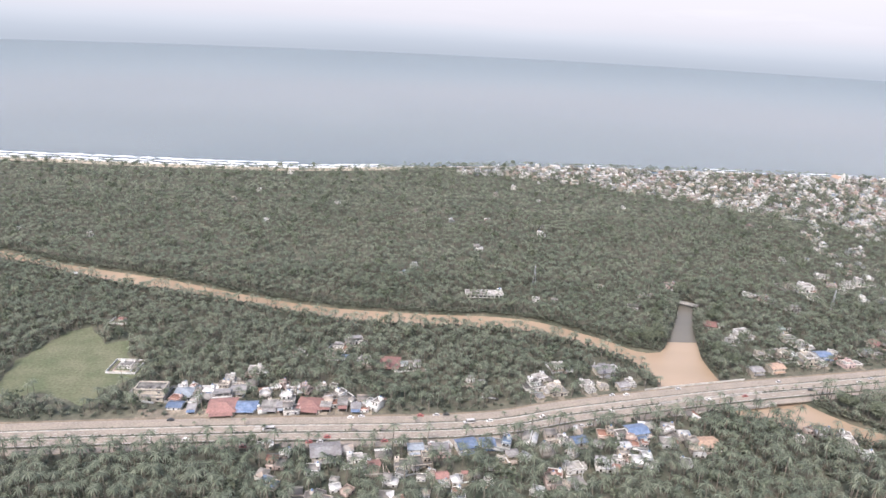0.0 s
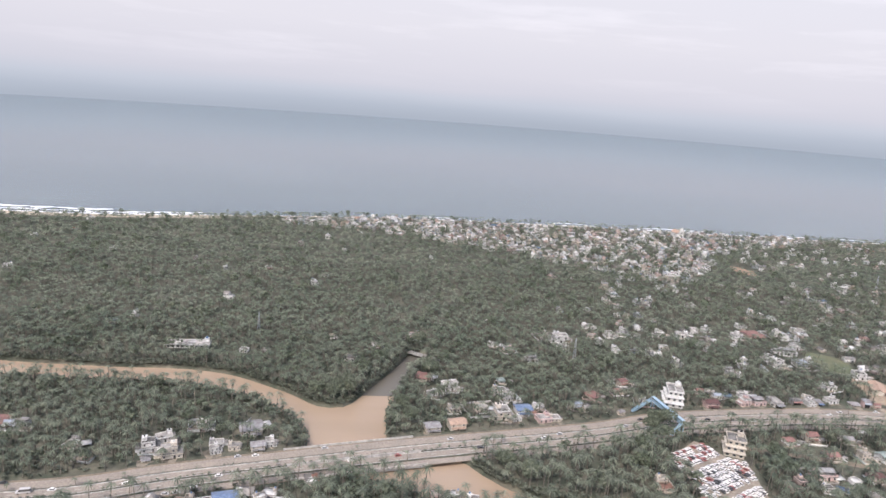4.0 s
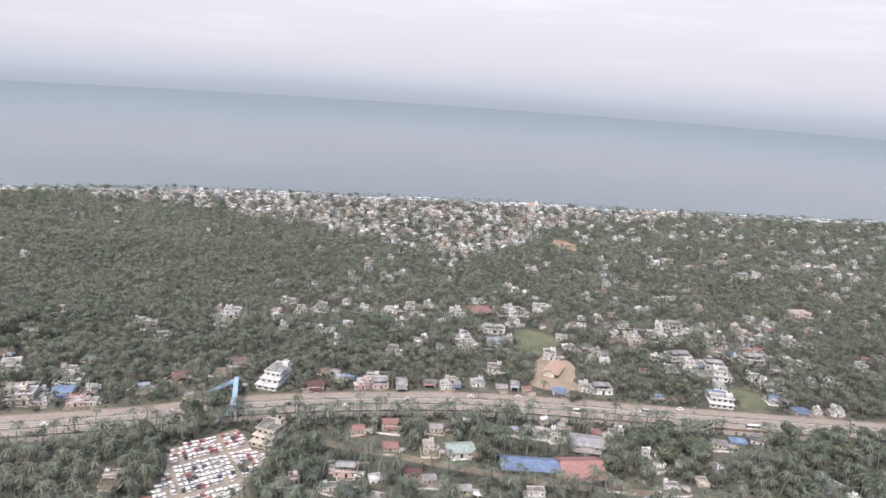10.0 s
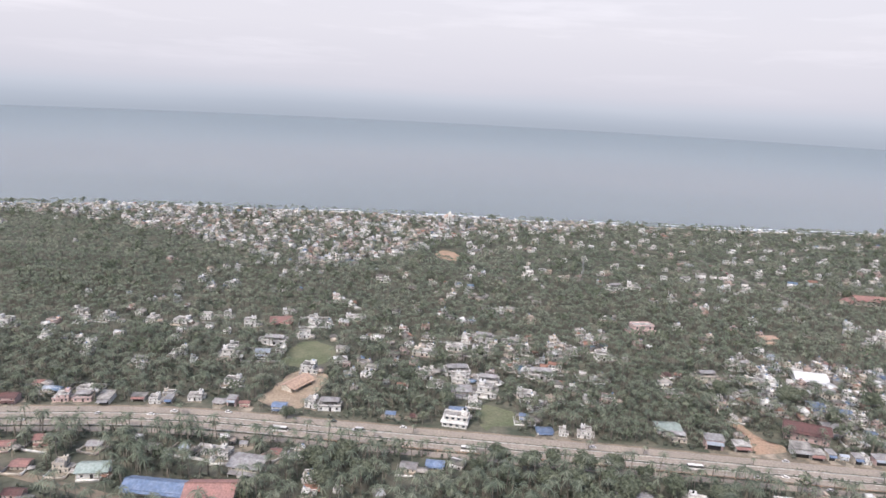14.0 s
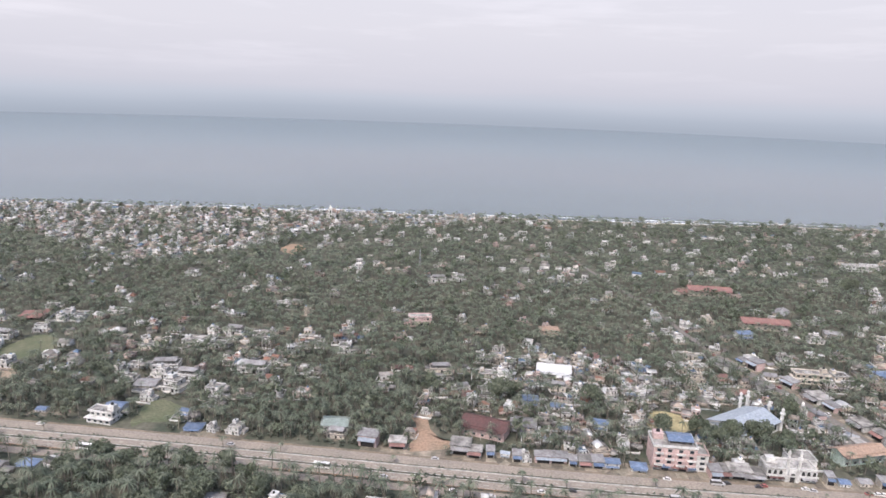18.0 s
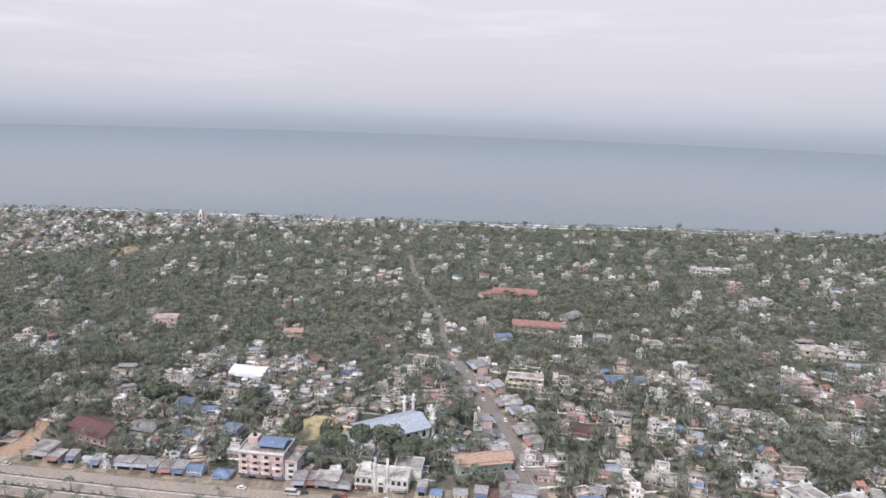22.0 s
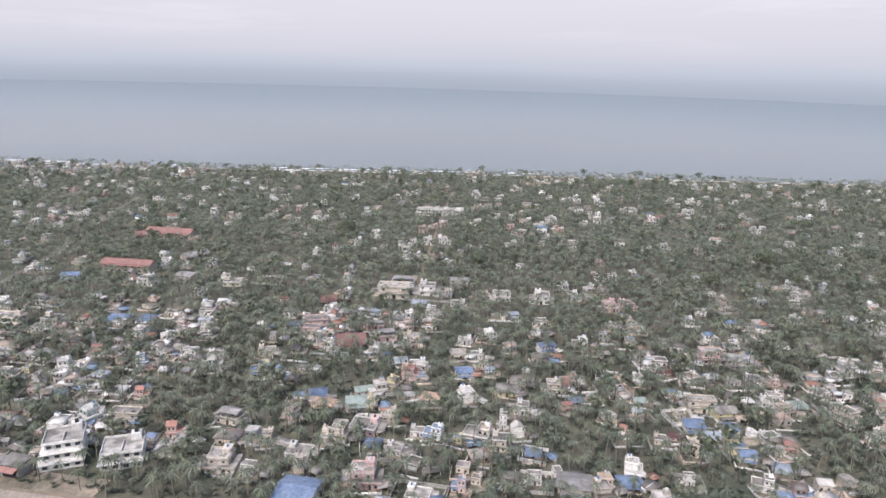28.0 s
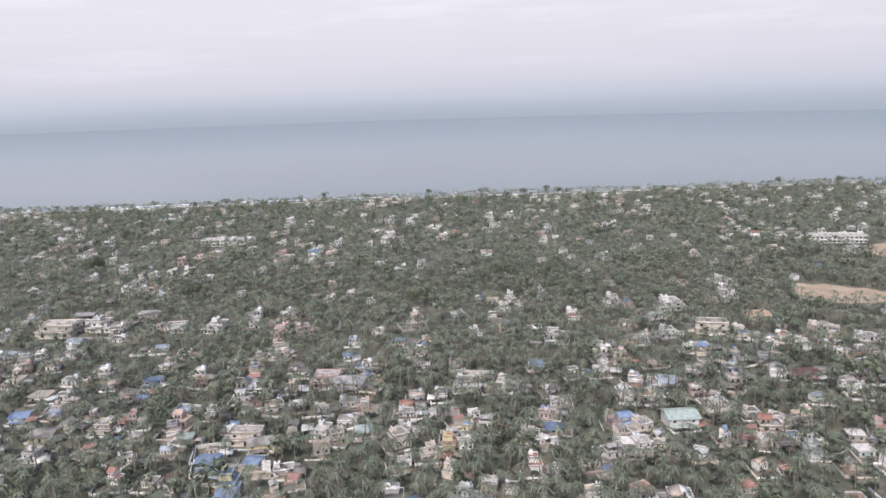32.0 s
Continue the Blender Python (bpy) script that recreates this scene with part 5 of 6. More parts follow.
long_block(857, 588, -4, 30, 9, 2, CREAM, REDTILE, "long school building under a red tile roof", "school", "school_block")
long_block(866, 515, -5, 28, 8, 2, CREAM, REDTILE, "long school building under a red tile roof", "school", "school_block")
long_block(838, 590, 40, 13, 7, 1, CREAM, REDTILE, "short school wing under a red tile roof", "school", "school_block")
long_block(890, 545, 52, 15, 6, 1, CREAM, GREYSHEET, "low school wing under a grey sheet roof", "school", "school_block")
long_block(686, 360, -20, 18, 9, 2, PINK, MAROON, "long hall under a maroon sheet roof by the highway", "hall", "hall")
long_block(722.5, 427, -8, 16, 10, 1, WHITE, WHITESHEET, "large hall under a bright white sheet roof", "hall", "hall")
long_block(452, 386, 62, 15, 6, 1, CREAM, ORANGE, "low tan shed at the sandy yard", "shed", "shed")
long_block(832.5, 352.5, 16, 20, 6, 2, PALEGREEN, ORANGE, "long two-storey building under an orange tile roof", "building", "long_building")
long_block(424, 294, -4, 22, 7, 1, CREAM, BLUESHEET, "long workshop under a blue metal sheet roof", "workshop", "workshop")
long_block(443.5, 292, 5, 16, 13, 1, CREAM, REDTILE, "wide workshop under a red tile roof", "workshop", "workshop")


def slab_block(x, y, turn, w, d, storeys, wall, label, step=1.3):
    """A large flat-roofed building with bands of windows and a parapet."""
    b = thing("large_house", label, "building")
    for f in range(storeys):
        back = step * f
        part("storey", Shape().box(-w / 2 + back * 0.5, w / 2, -d / 2 + back, d / 2, 2.4 * f, 2.4 * f + 2.22), wall, b)
        part("floor_slab", Shape().box(-w / 2 + back * 0.5 - 0.5, w / 2 + 0.5, -d / 2 + back - 0.9, d / 2 + 0.3, 2.4 * f + 2.22, 2.4 * f + 2.4), wall, b)
        n = int(w / 2.6)
        for i in range(n):
            window_part(b, -w / 2 + back * 0.5 + (w - back * 0.5) * (i + 0.5) / n, -d / 2 + back, 2.4 * f + 0.6, 0, 1.4, 1.1)
        for py in (-0.5, 2.0):
            window_part(b, w / 2, py, 2.4 * f + 0.7, 1)
            window_part(b, -w / 2 + back * 0.5, py, 2.4 * f + 0.7, 2)
    top = 2.4 * storeys
    back = step * (storeys - 1)
    part("parapet", Shape().frame_ring(-w / 2 + back * 0.5 - 0.4, w / 2 + 0.4, -d / 2 + back - 0.8, d / 2 + 0.2, top, top + 0.6, 0.18), wall, b)
    part("terrace", Shape().box(-w / 2 + back * 0.5 - 0.2, w / 2 + 0.2, -d / 2 + back - 0.6, d / 2, top + 0.004, top + 0.06), TERRACE, b)
    for q in range(1, int(w / 4)):
        px = -w / 2 + back * 0.5 + (w - back * 0.5) * q / int(w / 4)
        part("roof_wall", Shape().box(px - 0.09, px + 0.09, -d / 2 + back - 0.5, d / 2 - 3.2, top + 0.06, top + 0.75), wall, b)
    part("stair_room", Shape().box(w / 2 - 3.2, w / 2 - 0.4, d / 2 - 3, d / 2 - 0.3, top + 0.06, top + 2.1), wall, b)
    part("water_tank", Shape().tube(w / 2 - 1.8, d / 2 - 1.6, top + 2.1, top + 3.0, 0.6, 0.55), TANK, b)
    b.matrix_basis = pose(x, y, 0, 0, 0, turn)
    block_box(x, y - 1, w + 3, d + 4)


slab_block(36, 407, 4, 24, 7, 1, WHITE, "long white single-storey building by the river")
slab_block(311.5, 359, -16, 10, 16, 3, WHITE, "white three-storey building with deep stepped terraces by the footbridge", 2.4)
slab_block(320, 306, -22, 9, 11, 3, CREAM, "cream three-storey block beside the car yard")
slab_block(938, 335, 24, 11, 11, 3, WHITE, "pale white three-storey block with stepped balconies by the highway")
slab_block(955, 336, 20, 11, 10, 2, WHITE, "cream two-storey block with stepped balconies by the highway")
slab_block(529, 355, -10, 11, 6, 2, WHITE, "white two-storey shop building with open balconies by the highway", 1.5)
slab_block(853, 431, -6, 17, 7, 2, CREAM, "cream two-storey row of shops and flats beside the side road")
slab_block(1464, 640, -8, 36, 10, 2, WHITE, "long white school building beside bare sandy ground")
slab_block(1020, 690, -3, 18, 8, 2, WHITE, "long white building among far palms")

# church by the sea
ch = thing("church", "white seaside church with a tall tower", "church")
part("nave", Shape().box(-5, 5, -8, 8, 0, 6), WHITE, ch)
part("roof", Shape().gable(-8, 8, -5, 5, 6, 3.2, 0.5), ORANGE, ch).matrix_basis = pose(0, 0, 0, 0, 0, 90)
part("tower", Shape().box(-2, 2, -11, -8.02, 0, 11), WHITE, ch)
part("spire", Shape().solid([(-2.2, -11.2, 11), (2.2, -11.2, 11), (2.2, -7.8, 11), (-2.2, -7.8, 11)], [(-0.1, -9.6, 15), (0.1, -9.6, 15), (0.1, -9.4, 15), (-0.1, -9.4, 15)]), WHITE, ch)
for x in (-3.6, 3.6):
    part("pinnacle", Shape().tube(x, -8.2, 0, 8.5, 0.7, 0.3, 6), WHITE, ch)
for f in range(2):
    s = Shape()
    arch(s, 0, -11, 1 + 5 * f, 1.4, 3.0)
    part("window", s, DARK, ch)
ch.matrix_basis = pose(524, 856, 0, 0, 0, 5)
block_box(524, 856, 16, 26)

# blue footbridge over the highway
fb = thing("footbridge", "blue covered steel footbridge over the highway", "footbridge")
p, q = Vector((296.4, 349.5, 4.6)), Vector((301.8, 322.5, 4.6))
along = (q - p).normalized()
side = Vector((along.y, -along.x, 0))
part("deck", Shape().beam(p, q, 1.9, 0.25), BLUESTEEL, fb)
part("roof", Shape().beam(p + Vector((0, 0, 2.3)), q + Vector((0, 0, 2.3)), 2.0, 0.12), BLUESTEEL, fb, "blue sheet roof")
for sgn in (-1, 1):
    o = side * 0.92 * sgn
    part("handrail", Shape().beam(p + o + Vector((0, 0, 0.6)), q + o + Vector((0, 0, 0.6)), 0.08, 1.0), BLUESTEEL, fb)
    for i in range(9):
        c = p + (q - p) * (i / 8) + o
        part("post", Shape().beam(c, c + Vector((0, 0, 2.3)), 0.12), BLUESTEEL, fb)
    for i in range(8):
        c, d = p + (q - p) * (i / 8) + o, p + (q - p) * ((i + 1) / 8) + o
        part("brace", Shape().beam(c + Vector((0, 0, 1.1)), d + Vector((0, 0, 2.25)), 0.09), BLUESTEEL, fb)
for u in (0.02, 0.5, 0.98):
    c = p + (q - p) * u
    for sgn in (-1, 1):
        part("column", Shape().beam((c + side * sgn * 0.9) * 1.0 - Vector((0, 0, 0.1)), Vector((*(c + side * sgn * 0.9).xy, -0.02)), 0.35), BLUESTEEL, fb)
for end, way in ((p, Vector((-11.5, -5.0, -4.6))), (q, Vector((-5.5, -2.5, -4.6)))):
    st = part("stair", Shape().beam(end + Vector((-1, 0, 0)), end + Vector((-1, 0, 0)) + way, 1.8, 0.2), BLUESTEEL, fb)
    for sgn in (-1, 1):
        o = Vector((0, sgn * 0.9, 0.6))
        part("stair_rail", Shape().beam(end + Vector((-1, 0, 0)) + o, end + Vector((-1, 0, 0)) + way + o, 0.07, 0.9), BLUESTEEL, st)

# road bridge over the river
rb = thing("road_bridge", "long concrete road bridge over the muddy river", "bridge")
sel = ROAD[(ROAD[:, 0] > 108) & (ROAD[:, 0] < 168)]
dd = np.gradient(sel, axis=0)
nn = np.stack([-dd[:, 1], dd[:, 0]], -1) / np.hypot(dd[:, 0], dd[:, 1])[:, None]


def strip(a, b, z0, z1):
    s = Shape()
    lo, hi = sel + nn * a, sel + nn * b
    ring = [[(*lo[i], z0), (*hi[i], z0), (*hi[i], z1), (*lo[i], z1)] for i in range(len(sel))]
    k = len(s.v)
    for rg in ring:
        s.v += rg
    for i in range(len(sel) - 1):
        for j in range(4):
            c, e = k + 4 * i + j, k + 4 * i + (j + 1) % 4
            s.f.append((e, c, c + 4, e + 4))
            s.k.append(0)
    return s


part("deck", strip(-11.9, 0.9, -0.9, 0.02), CONCRETE, rb)
part("deck", strip(-23.3, -12.7, -0.9, 0.02), CONCRETE, rb)
for off in (0.5, -12.15, -12.75, -23.3):
    part("railing", strip(off, off + 0.3, 0.02, 0.95), KERB, rb, "pale concrete railing")
for x in (122, 133, 144, 153):
    y = float(road_y(x))
    for off in (-2, -9, -14, -21):
        part("pier", Shape().tube(x + off * -0.28, y + off, -3.3, -0.9, 0.6), CONCRETE, rb)

# small bridge over the side canal
sb = thing("canal_bridge", "small grey concrete bridge over a canal", "bridge")
part("deck", Shape().beam((163, 415, 0.3), (185, 401, 0.3), 3.0, 0.5), CONCRETE, sb)
for s_ in (-1.4, 1.4):
    part("railing", Shape().beam((163, 415 + s_, 0.9), (185, 401 + s_, 0.9), 0.15, 0.8), CONCRETE, sb)
cw = Shape().poly([(140, 354, -1.84), (159.5, 355, -1.84), (163, 366, -1.84), (168, 382, -1.84), (175, 400, -1.84), (180, 415, -1.84), (167, 417, -1.84), (160, 400, -1.84), (154, 386, -1.84), (145, 367, -1.84)])
setting("canal", cw, CANAL, "dark still canal water joining the river", "canal")

# lattice masts
for mx, my, mh in ((72, 431, 15), (270, 412, 15), (905, 410, 8), (1152, 470, 10), (640, 640, 14)):
    ma = thing("lattice_mast", "thin grey steel lattice mast above palms", "mast")
    for a, b in ((-1, -1), (1, -1), (1, 1), (-1, 1)):
        part("leg", Shape().beam((a * 0.9, b * 0.9, 0), (a * 0.15, b * 0.15, mh), 0.16), STEEL, ma)
    for i in range(4):
        u, v = i / 4, (i + 1) / 4
        ra, rc = 0.9 - 0.75 * u, 0.9 - 0.75 * v
        for a, b, c, d in ((-1, -1, 1, -1), (1, -1, 1, 1), (1, 1, -1, 1), (-1, 1, -1, -1)):
            part("brace", Shape().beam((a * ra, b * ra, mh * u), (c * rc, d * rc, mh * v), 0.1), STEEL, ma)
    ma.matrix_basis = pose(mx, my, 0)
    block_box(mx, my, 3, 3)

# ---- vehicles ----
def car_proto(name, label, length, w, h, cab0, cab1, paint, wheels=True):
    c = thing(name, label, "car" if name == "car" else "vehicle")
    L = length / 2
    b = Shape()
    prof = [(-L, 0.28), (L, 0.28), (L, 0.28 + 0.28 * h), (L * cab1 + 0.35, 0.28 + 0.36 * h), (L * cab0 - 0.25, 0.28 + 0.38 * h), (-L, 0.28 + 0.34 * h)]
    b.solid([(x, w / 2, z) for x, z in prof], [(x, -w / 2, z) for x, z in prof])
    b.box(L * cab0 + 0.05, L * cab1 - 0.05, -w / 2 + 0.08, w / 2 - 0.08, h - 0.06, h)
    part("body", b, paint, c)
    g = Shape()
    cab = [(L * cab0 - 0.2, 0.28 + 0.36 * h), (L * cab1 + 0.3, 0.28 + 0.36 * h), (L * cab1 - 0.1, h - 0.06), (L * cab0 + 0.1, h - 0.06)]
    g.solid([(x, w / 2 - 0.06, z) for x, z in cab], [(x, -w / 2 + 0.06, z) for x, z in cab])
    part("cabin", g, CARGLASS, c)
    for x in (-L * 0.62, L * 0.62) if wheels else ():
        for y in (-w / 2, w / 2):
            s = Shape()
            ring = [(x + 0.24 * math.cos(2 * math.pi * i / 8), 0.24 + 0.24 * math.sin(2 * math.pi * i / 8)) for i in range(8)]
            s.solid([(a, y - 0.08, z) for a, z in ring], [(a, y + 0.08, z) for a, z in ring])
            part("wheel", s, TYRE, c)
    return c


PAINTS = [mat("car_paint_white", (0.74, 0.71, 0.66), 0.45, spec=0.35), mat("car_paint_silver", (0.50, 0.48, 0.46), 0.45, spec=0.35), mat("car_paint_red", (0.34, 0.10, 0.09), 0.35, spec=0.5), mat("car_paint_black", (0.05, 0.05, 0.055), 0.3, spec=0.5)]
PAINT_WORDS = ["white", "silver grey", "dark red", "black"]
cars = [car_proto("car", PAINT_WORDS[i] + " parked or driving small car", 2.9, 1.25, 1.1, -0.55, 0.35, PAINTS[i], False) for i in range(4)]
autos = [car_proto("bus", "pale bus on the highway", 6.4, 1.75, 2.2, -0.98, 0.9, PAINTS[0]), car_proto("lorry", "grey lorry on the highway", 5.0, 1.6, 1.9, -0.98, 0.5, PAINTS[1])]
placed = {}


def drive(proto, x, y, z, turn):
    m = pose(x, y, z, 0, 0, turn)
    if proto in placed:
        copy_thing(proto, m)
    else:
        placed[proto] = True
        proto.matrix_basis = m


rv = random.Random(5)
for i in range(46):
    x = -120 + 960 * (i + rv.random() * 0.9) / 46
    off, way = rv.choice(((-8.2, 180), (-10.5, 180), (-14.1, 0), (-16.4, 0), (-4.4, 180), (-1.8, 0), (-21.0, 0)))
    dx = float(road_y(x + 3) - road_y(x - 3)) / 6
    a = math.atan(dx)
    pr = autos[rv.randrange(2)] if rv.random() < 0.18 and abs(off) < 17 else cars[rv.choice((0, 0, 0, 0, 0, 1, 1, 3, 3, 2))]
    drive(pr, x - off * math.sin(a), float(road_y(x)) + off * math.cos(a), 0.15 if -17 < off < -7 else 0.09, math.degrees(a) + way)
for i in range(34):
    j = int(((i + rv.random() * 0.7) / 34) ** 1.5 * (len(CROSS) - 4)) + 1
    d = CROSS[j + 1] - CROSS[j]
    a = math.atan2(d[1], d[0])
    off = rv.choice((-1.3, 1.3, -2.4, 2.4))
    drive(cars[rv.choice((0, 0, 1, 2, 3))], CROSS[j, 0] - off * math.sin(a), CROSS[j, 1] + off * math.cos(a), 0.11, math.degrees(a))
yard = [(281, 258), (288, 268), (288, 288), (284, 297), (291, 303), (298, 309), (306, 313), (311, 306), (313, 299), (321, 296), (319, 284), (317, 271), (306, 256)]
lot_cars = [car_proto("car", PAINT_WORDS[i] + " car parked tightly in the earth yard", 2.9, 1.3, 1.1, -0.62, 0.38, PAINTS[i], False) for i in range(4)]
for row in range(-10, 11):
    for col in range(-18, 19):
        if row % 7 == 3 or col % 13 == 6 or rv.random() < 0.1:
            continue
        u, v = col * 1.62 + rv.uniform(-0.3, 0.3), row * 3.0 + rv.uniform(-0.45, 0.45)
        x, y = 302 + u * 0.87 - v * 0.5, 284 + u * 0.5 + v * 0.87
        if inside(np.array([x]), np.array([y]), yard)[0]:
            drive(lot_cars[rv.choice((0, 0, 0, 0, 0, 0, 0, 1, 1, 2, 2, 3))], x, y, 0.08, 120 + rv.uniform(-11, 11))

# railing between the highway and the lower service road
rail = thing("guard_rail", "low brown railing wall along the highway", "railing")
sel = ROAD[(ROAD[:, 0] > 470) & (ROAD[:, 0] < 760)]
dd = np.gradient(sel, axis=0)
nn = np.stack([-dd[:, 1], dd[:, 0]], -1) / np.hypot(dd[:, 0], dd[:, 1])[:, None]
part("rail", strip(-18.7, -18.5, 0.75, 0.95), REDSOIL, rail)
for i in range(0, len(sel), 2):
    c = sel[i] + nn[i] * -18.6
    part("post", Shape().box(c[0] - 0.25, c[0] + 0.25, c[1] - 0.15, c[1] + 0.15, 0, 0.9), REDSOIL, rail)

# big dark shade trees
def big_tree(x, y, s, seed):
    r = random.Random(seed)
    tr = thing("shade_tree", "broad dark green shade tree with dense crown", "tree")
    full = broad_shape(seed, 950, 7.0, 3.8, 0.6)
    part("trunk", full.only(1), BARK, tr)
    part("crown", full.only(0), LEAF, tr)
    tr.matrix_basis = pose(x, y, 0, 0, 0, r.uniform(0, 360)) @ Matrix.Scale(s, 4)
    block_box(x, y, 3.5 * s, 3.5 * s)


for i, (x, y, s) in enumerate(((796, 362, 1.6), (788, 364, 1.4), (805, 358, 1.2), (778, 356, 1.3), (774, 366, 1.2), (822, 385, 1.3), (134, 350, 1.5), (291, 331, 1.1), (735, 392, 1.3), (663, 398, 1.2), (760, 366, 1.2), (590, 300, 1.5), (575, 292, 1.4), (608, 304, 1.4), (625, 300, 1.5), (455, 352, 0.9), (526, 372, 1.0), (970, 610, 1.7), (1185, 520, 1.6), (1230, 560, 1.7), (1060, 540, 1.5), (852, 522, 1.1), (878, 520, 1.0), (842, 599, 1.1), (870, 596, 1.0), (141, 376, 1.3), (149, 395, 1.2), (178, 380, 1.2), (187, 396, 1.1), (173, 428, 1.2), (118, 348, 1.2), (127, 347, 1.3), (206, 283, 1.2), (215, 276, 1.3), (165, 322, 1.2), (163, 335, 1.1), (546, 323, 1.1), (557, 318, 1.25), (568, 322, 1.1), (579, 319, 1.2), (591, 322, 1.05), (549, 309, 1.2), (563, 308, 1.15), (575, 307, 1.25), (537, 314, 1.0), (601, 316, 1.0), (586, 309, 1.1), (293, 327, 1.4), (285, 322, 1.3), (288, 314, 1.2), (272, 300, 1.3), (268, 286, 1.3), (338, 300, 1.2), (335, 288, 1.2), (475, 312, 1.4), (486, 316, 1.4), (494, 306, 1.3), (480, 300, 1.3), (693, 391, 1.5), (699, 394, 1.2))):
    big_tree(x, y, s, 300 + i)

# roadside shops
SHOP_WALLS, AWNINGS = [CREAM, WHITE, PINK, CONCRETE], [BLUESHEET, GREYSHEET, PALEBLUE, REDTILE]
shops = []
for i in range(4):
    sh = thing("shop", "small roadside shop with shutter and sheet awning", "shop", "shops along the highway")
    part("wall", Shape().box(-2.2, 2.2, -1.8, 2.2, 0, 2.3), SHOP_WALLS[i], sh)
    part("roof", Shape().solid([(-2.5, -2.1, 2.3), (2.5, -2.1, 2.3), (2.5, 2.5, 2.6), (-2.5, 2.5, 2.6)], [(-2.5, -2.1, 2.42), (2.5, -2.1, 2.42), (2.5, 2.5, 2.72), (-2.5, 2.5, 2.72)]), [GREYSHEET, TERRACE, GREYSHEET, TERRACE][i], sh)
    part("shutter", Shape().box(-1.6, 1.6, -1.85, -1.75, 0, 1.7), DARK, sh)
    part("awning", Shape().solid([(-2.1, -3.4, 1.6), (2.1, -3.4, 1.6), (2.1, -1.82, 1.95), (-2.1, -1.82, 1.95)], [(-2.1, -3.4, 1.68), (2.1, -3.4, 1.68), (2.1, -1.82, 2.03), (-2.1, -1.82, 2.03)]), AWNINGS[i], sh)
    shops.append(sh)
spots = []
for x in np.concatenate([np.arange(-108, -25, 6.5), np.arange(640, 750, 5.2), np.arange(770, 788, 5.0), np.arange(812, 846, 4.8), np.arange(858, 930, 5.4), np.arange(372, 430, 14.0)]):
    spots.append((float(x) + rv.uniform(-0.8, 0.8), float(road_y(x)) + rv.uniform(4.2, 6.0), math.degrees(math.atan(float(road_y(x + 3) - road_y(x - 3)) / 6))))
for j in [j for j in range(4, len(CROSS) - 1, 2) if CROSS[j, 1] < 452]:
    d = CROSS[j + 1] - CROSS[j]
    a = math.atan2(d[1], d[0])
    for sd in (-1, 1):
        out = rv.uniform(6.8, 8.8)
        if rv.random() < 0.6:
            spots.append((CROSS[j, 0] - sd * out * math.sin(a), CROSS[j, 1] + sd * out * math.cos(a), math.degrees(a) + (0 if sd > 0 else 180)))
used = 0
for x, y, a in spots:
    if not free(np.array([[x, y]]))[0] or rv.random() < 0.12:
        continue
    m = pose(x, y + rv.uniform(0, 1.5), 0, 0, 0, a + rv.uniform(-5, 5)) @ Matrix.Diagonal((rv.uniform(0.7, 1.5), rv.uniform(0.9, 1.4), rv.uniform(0.85, 1.5), 1))
    if used < 4:
        shops[used].matrix_basis = m
    else:
        copy_thing(shops[rv.randrange(4)], m)
    used += 1
    block_box(x, y, 5, 6)

# parked cars on the service roads
for i in range(46):
    x = rv.choice((rv.uniform(-105, 110), rv.uniform(650, 850), rv.uniform(770, 860)))
    off, a = rv.choice((-1.0, -19.8, -22.2)), math.atan(float(road_y(x + 3) - road_y(x - 3)) / 6)
    drive(cars[rv.choice((0, 0, 0, 1, 1, 3, 2))], x - off * math.sin(a), float(road_y(x)) + off * math.cos(a), 0.09, math.degrees(a) + rv.choice((0, 180)) + rv.uniform(-6, 6))

# zebra crossings
for k, x0 in enumerate((-112, -70, 768, 812)):
    s = Shape()
    for off in np.arange(-17.2, -7.4, 1.15):
        if -13.7 < off < -11.4:
            continue
        y = float(road_y(x0)) + off
        s.box(x0 - 1.3, x0 + 1.3, y, y + 0.45, 0.142, 0.152)
    setting("road_marking_%d" % (k + 1), s, LINE, "white zebra crossing on the highway", "road marking")

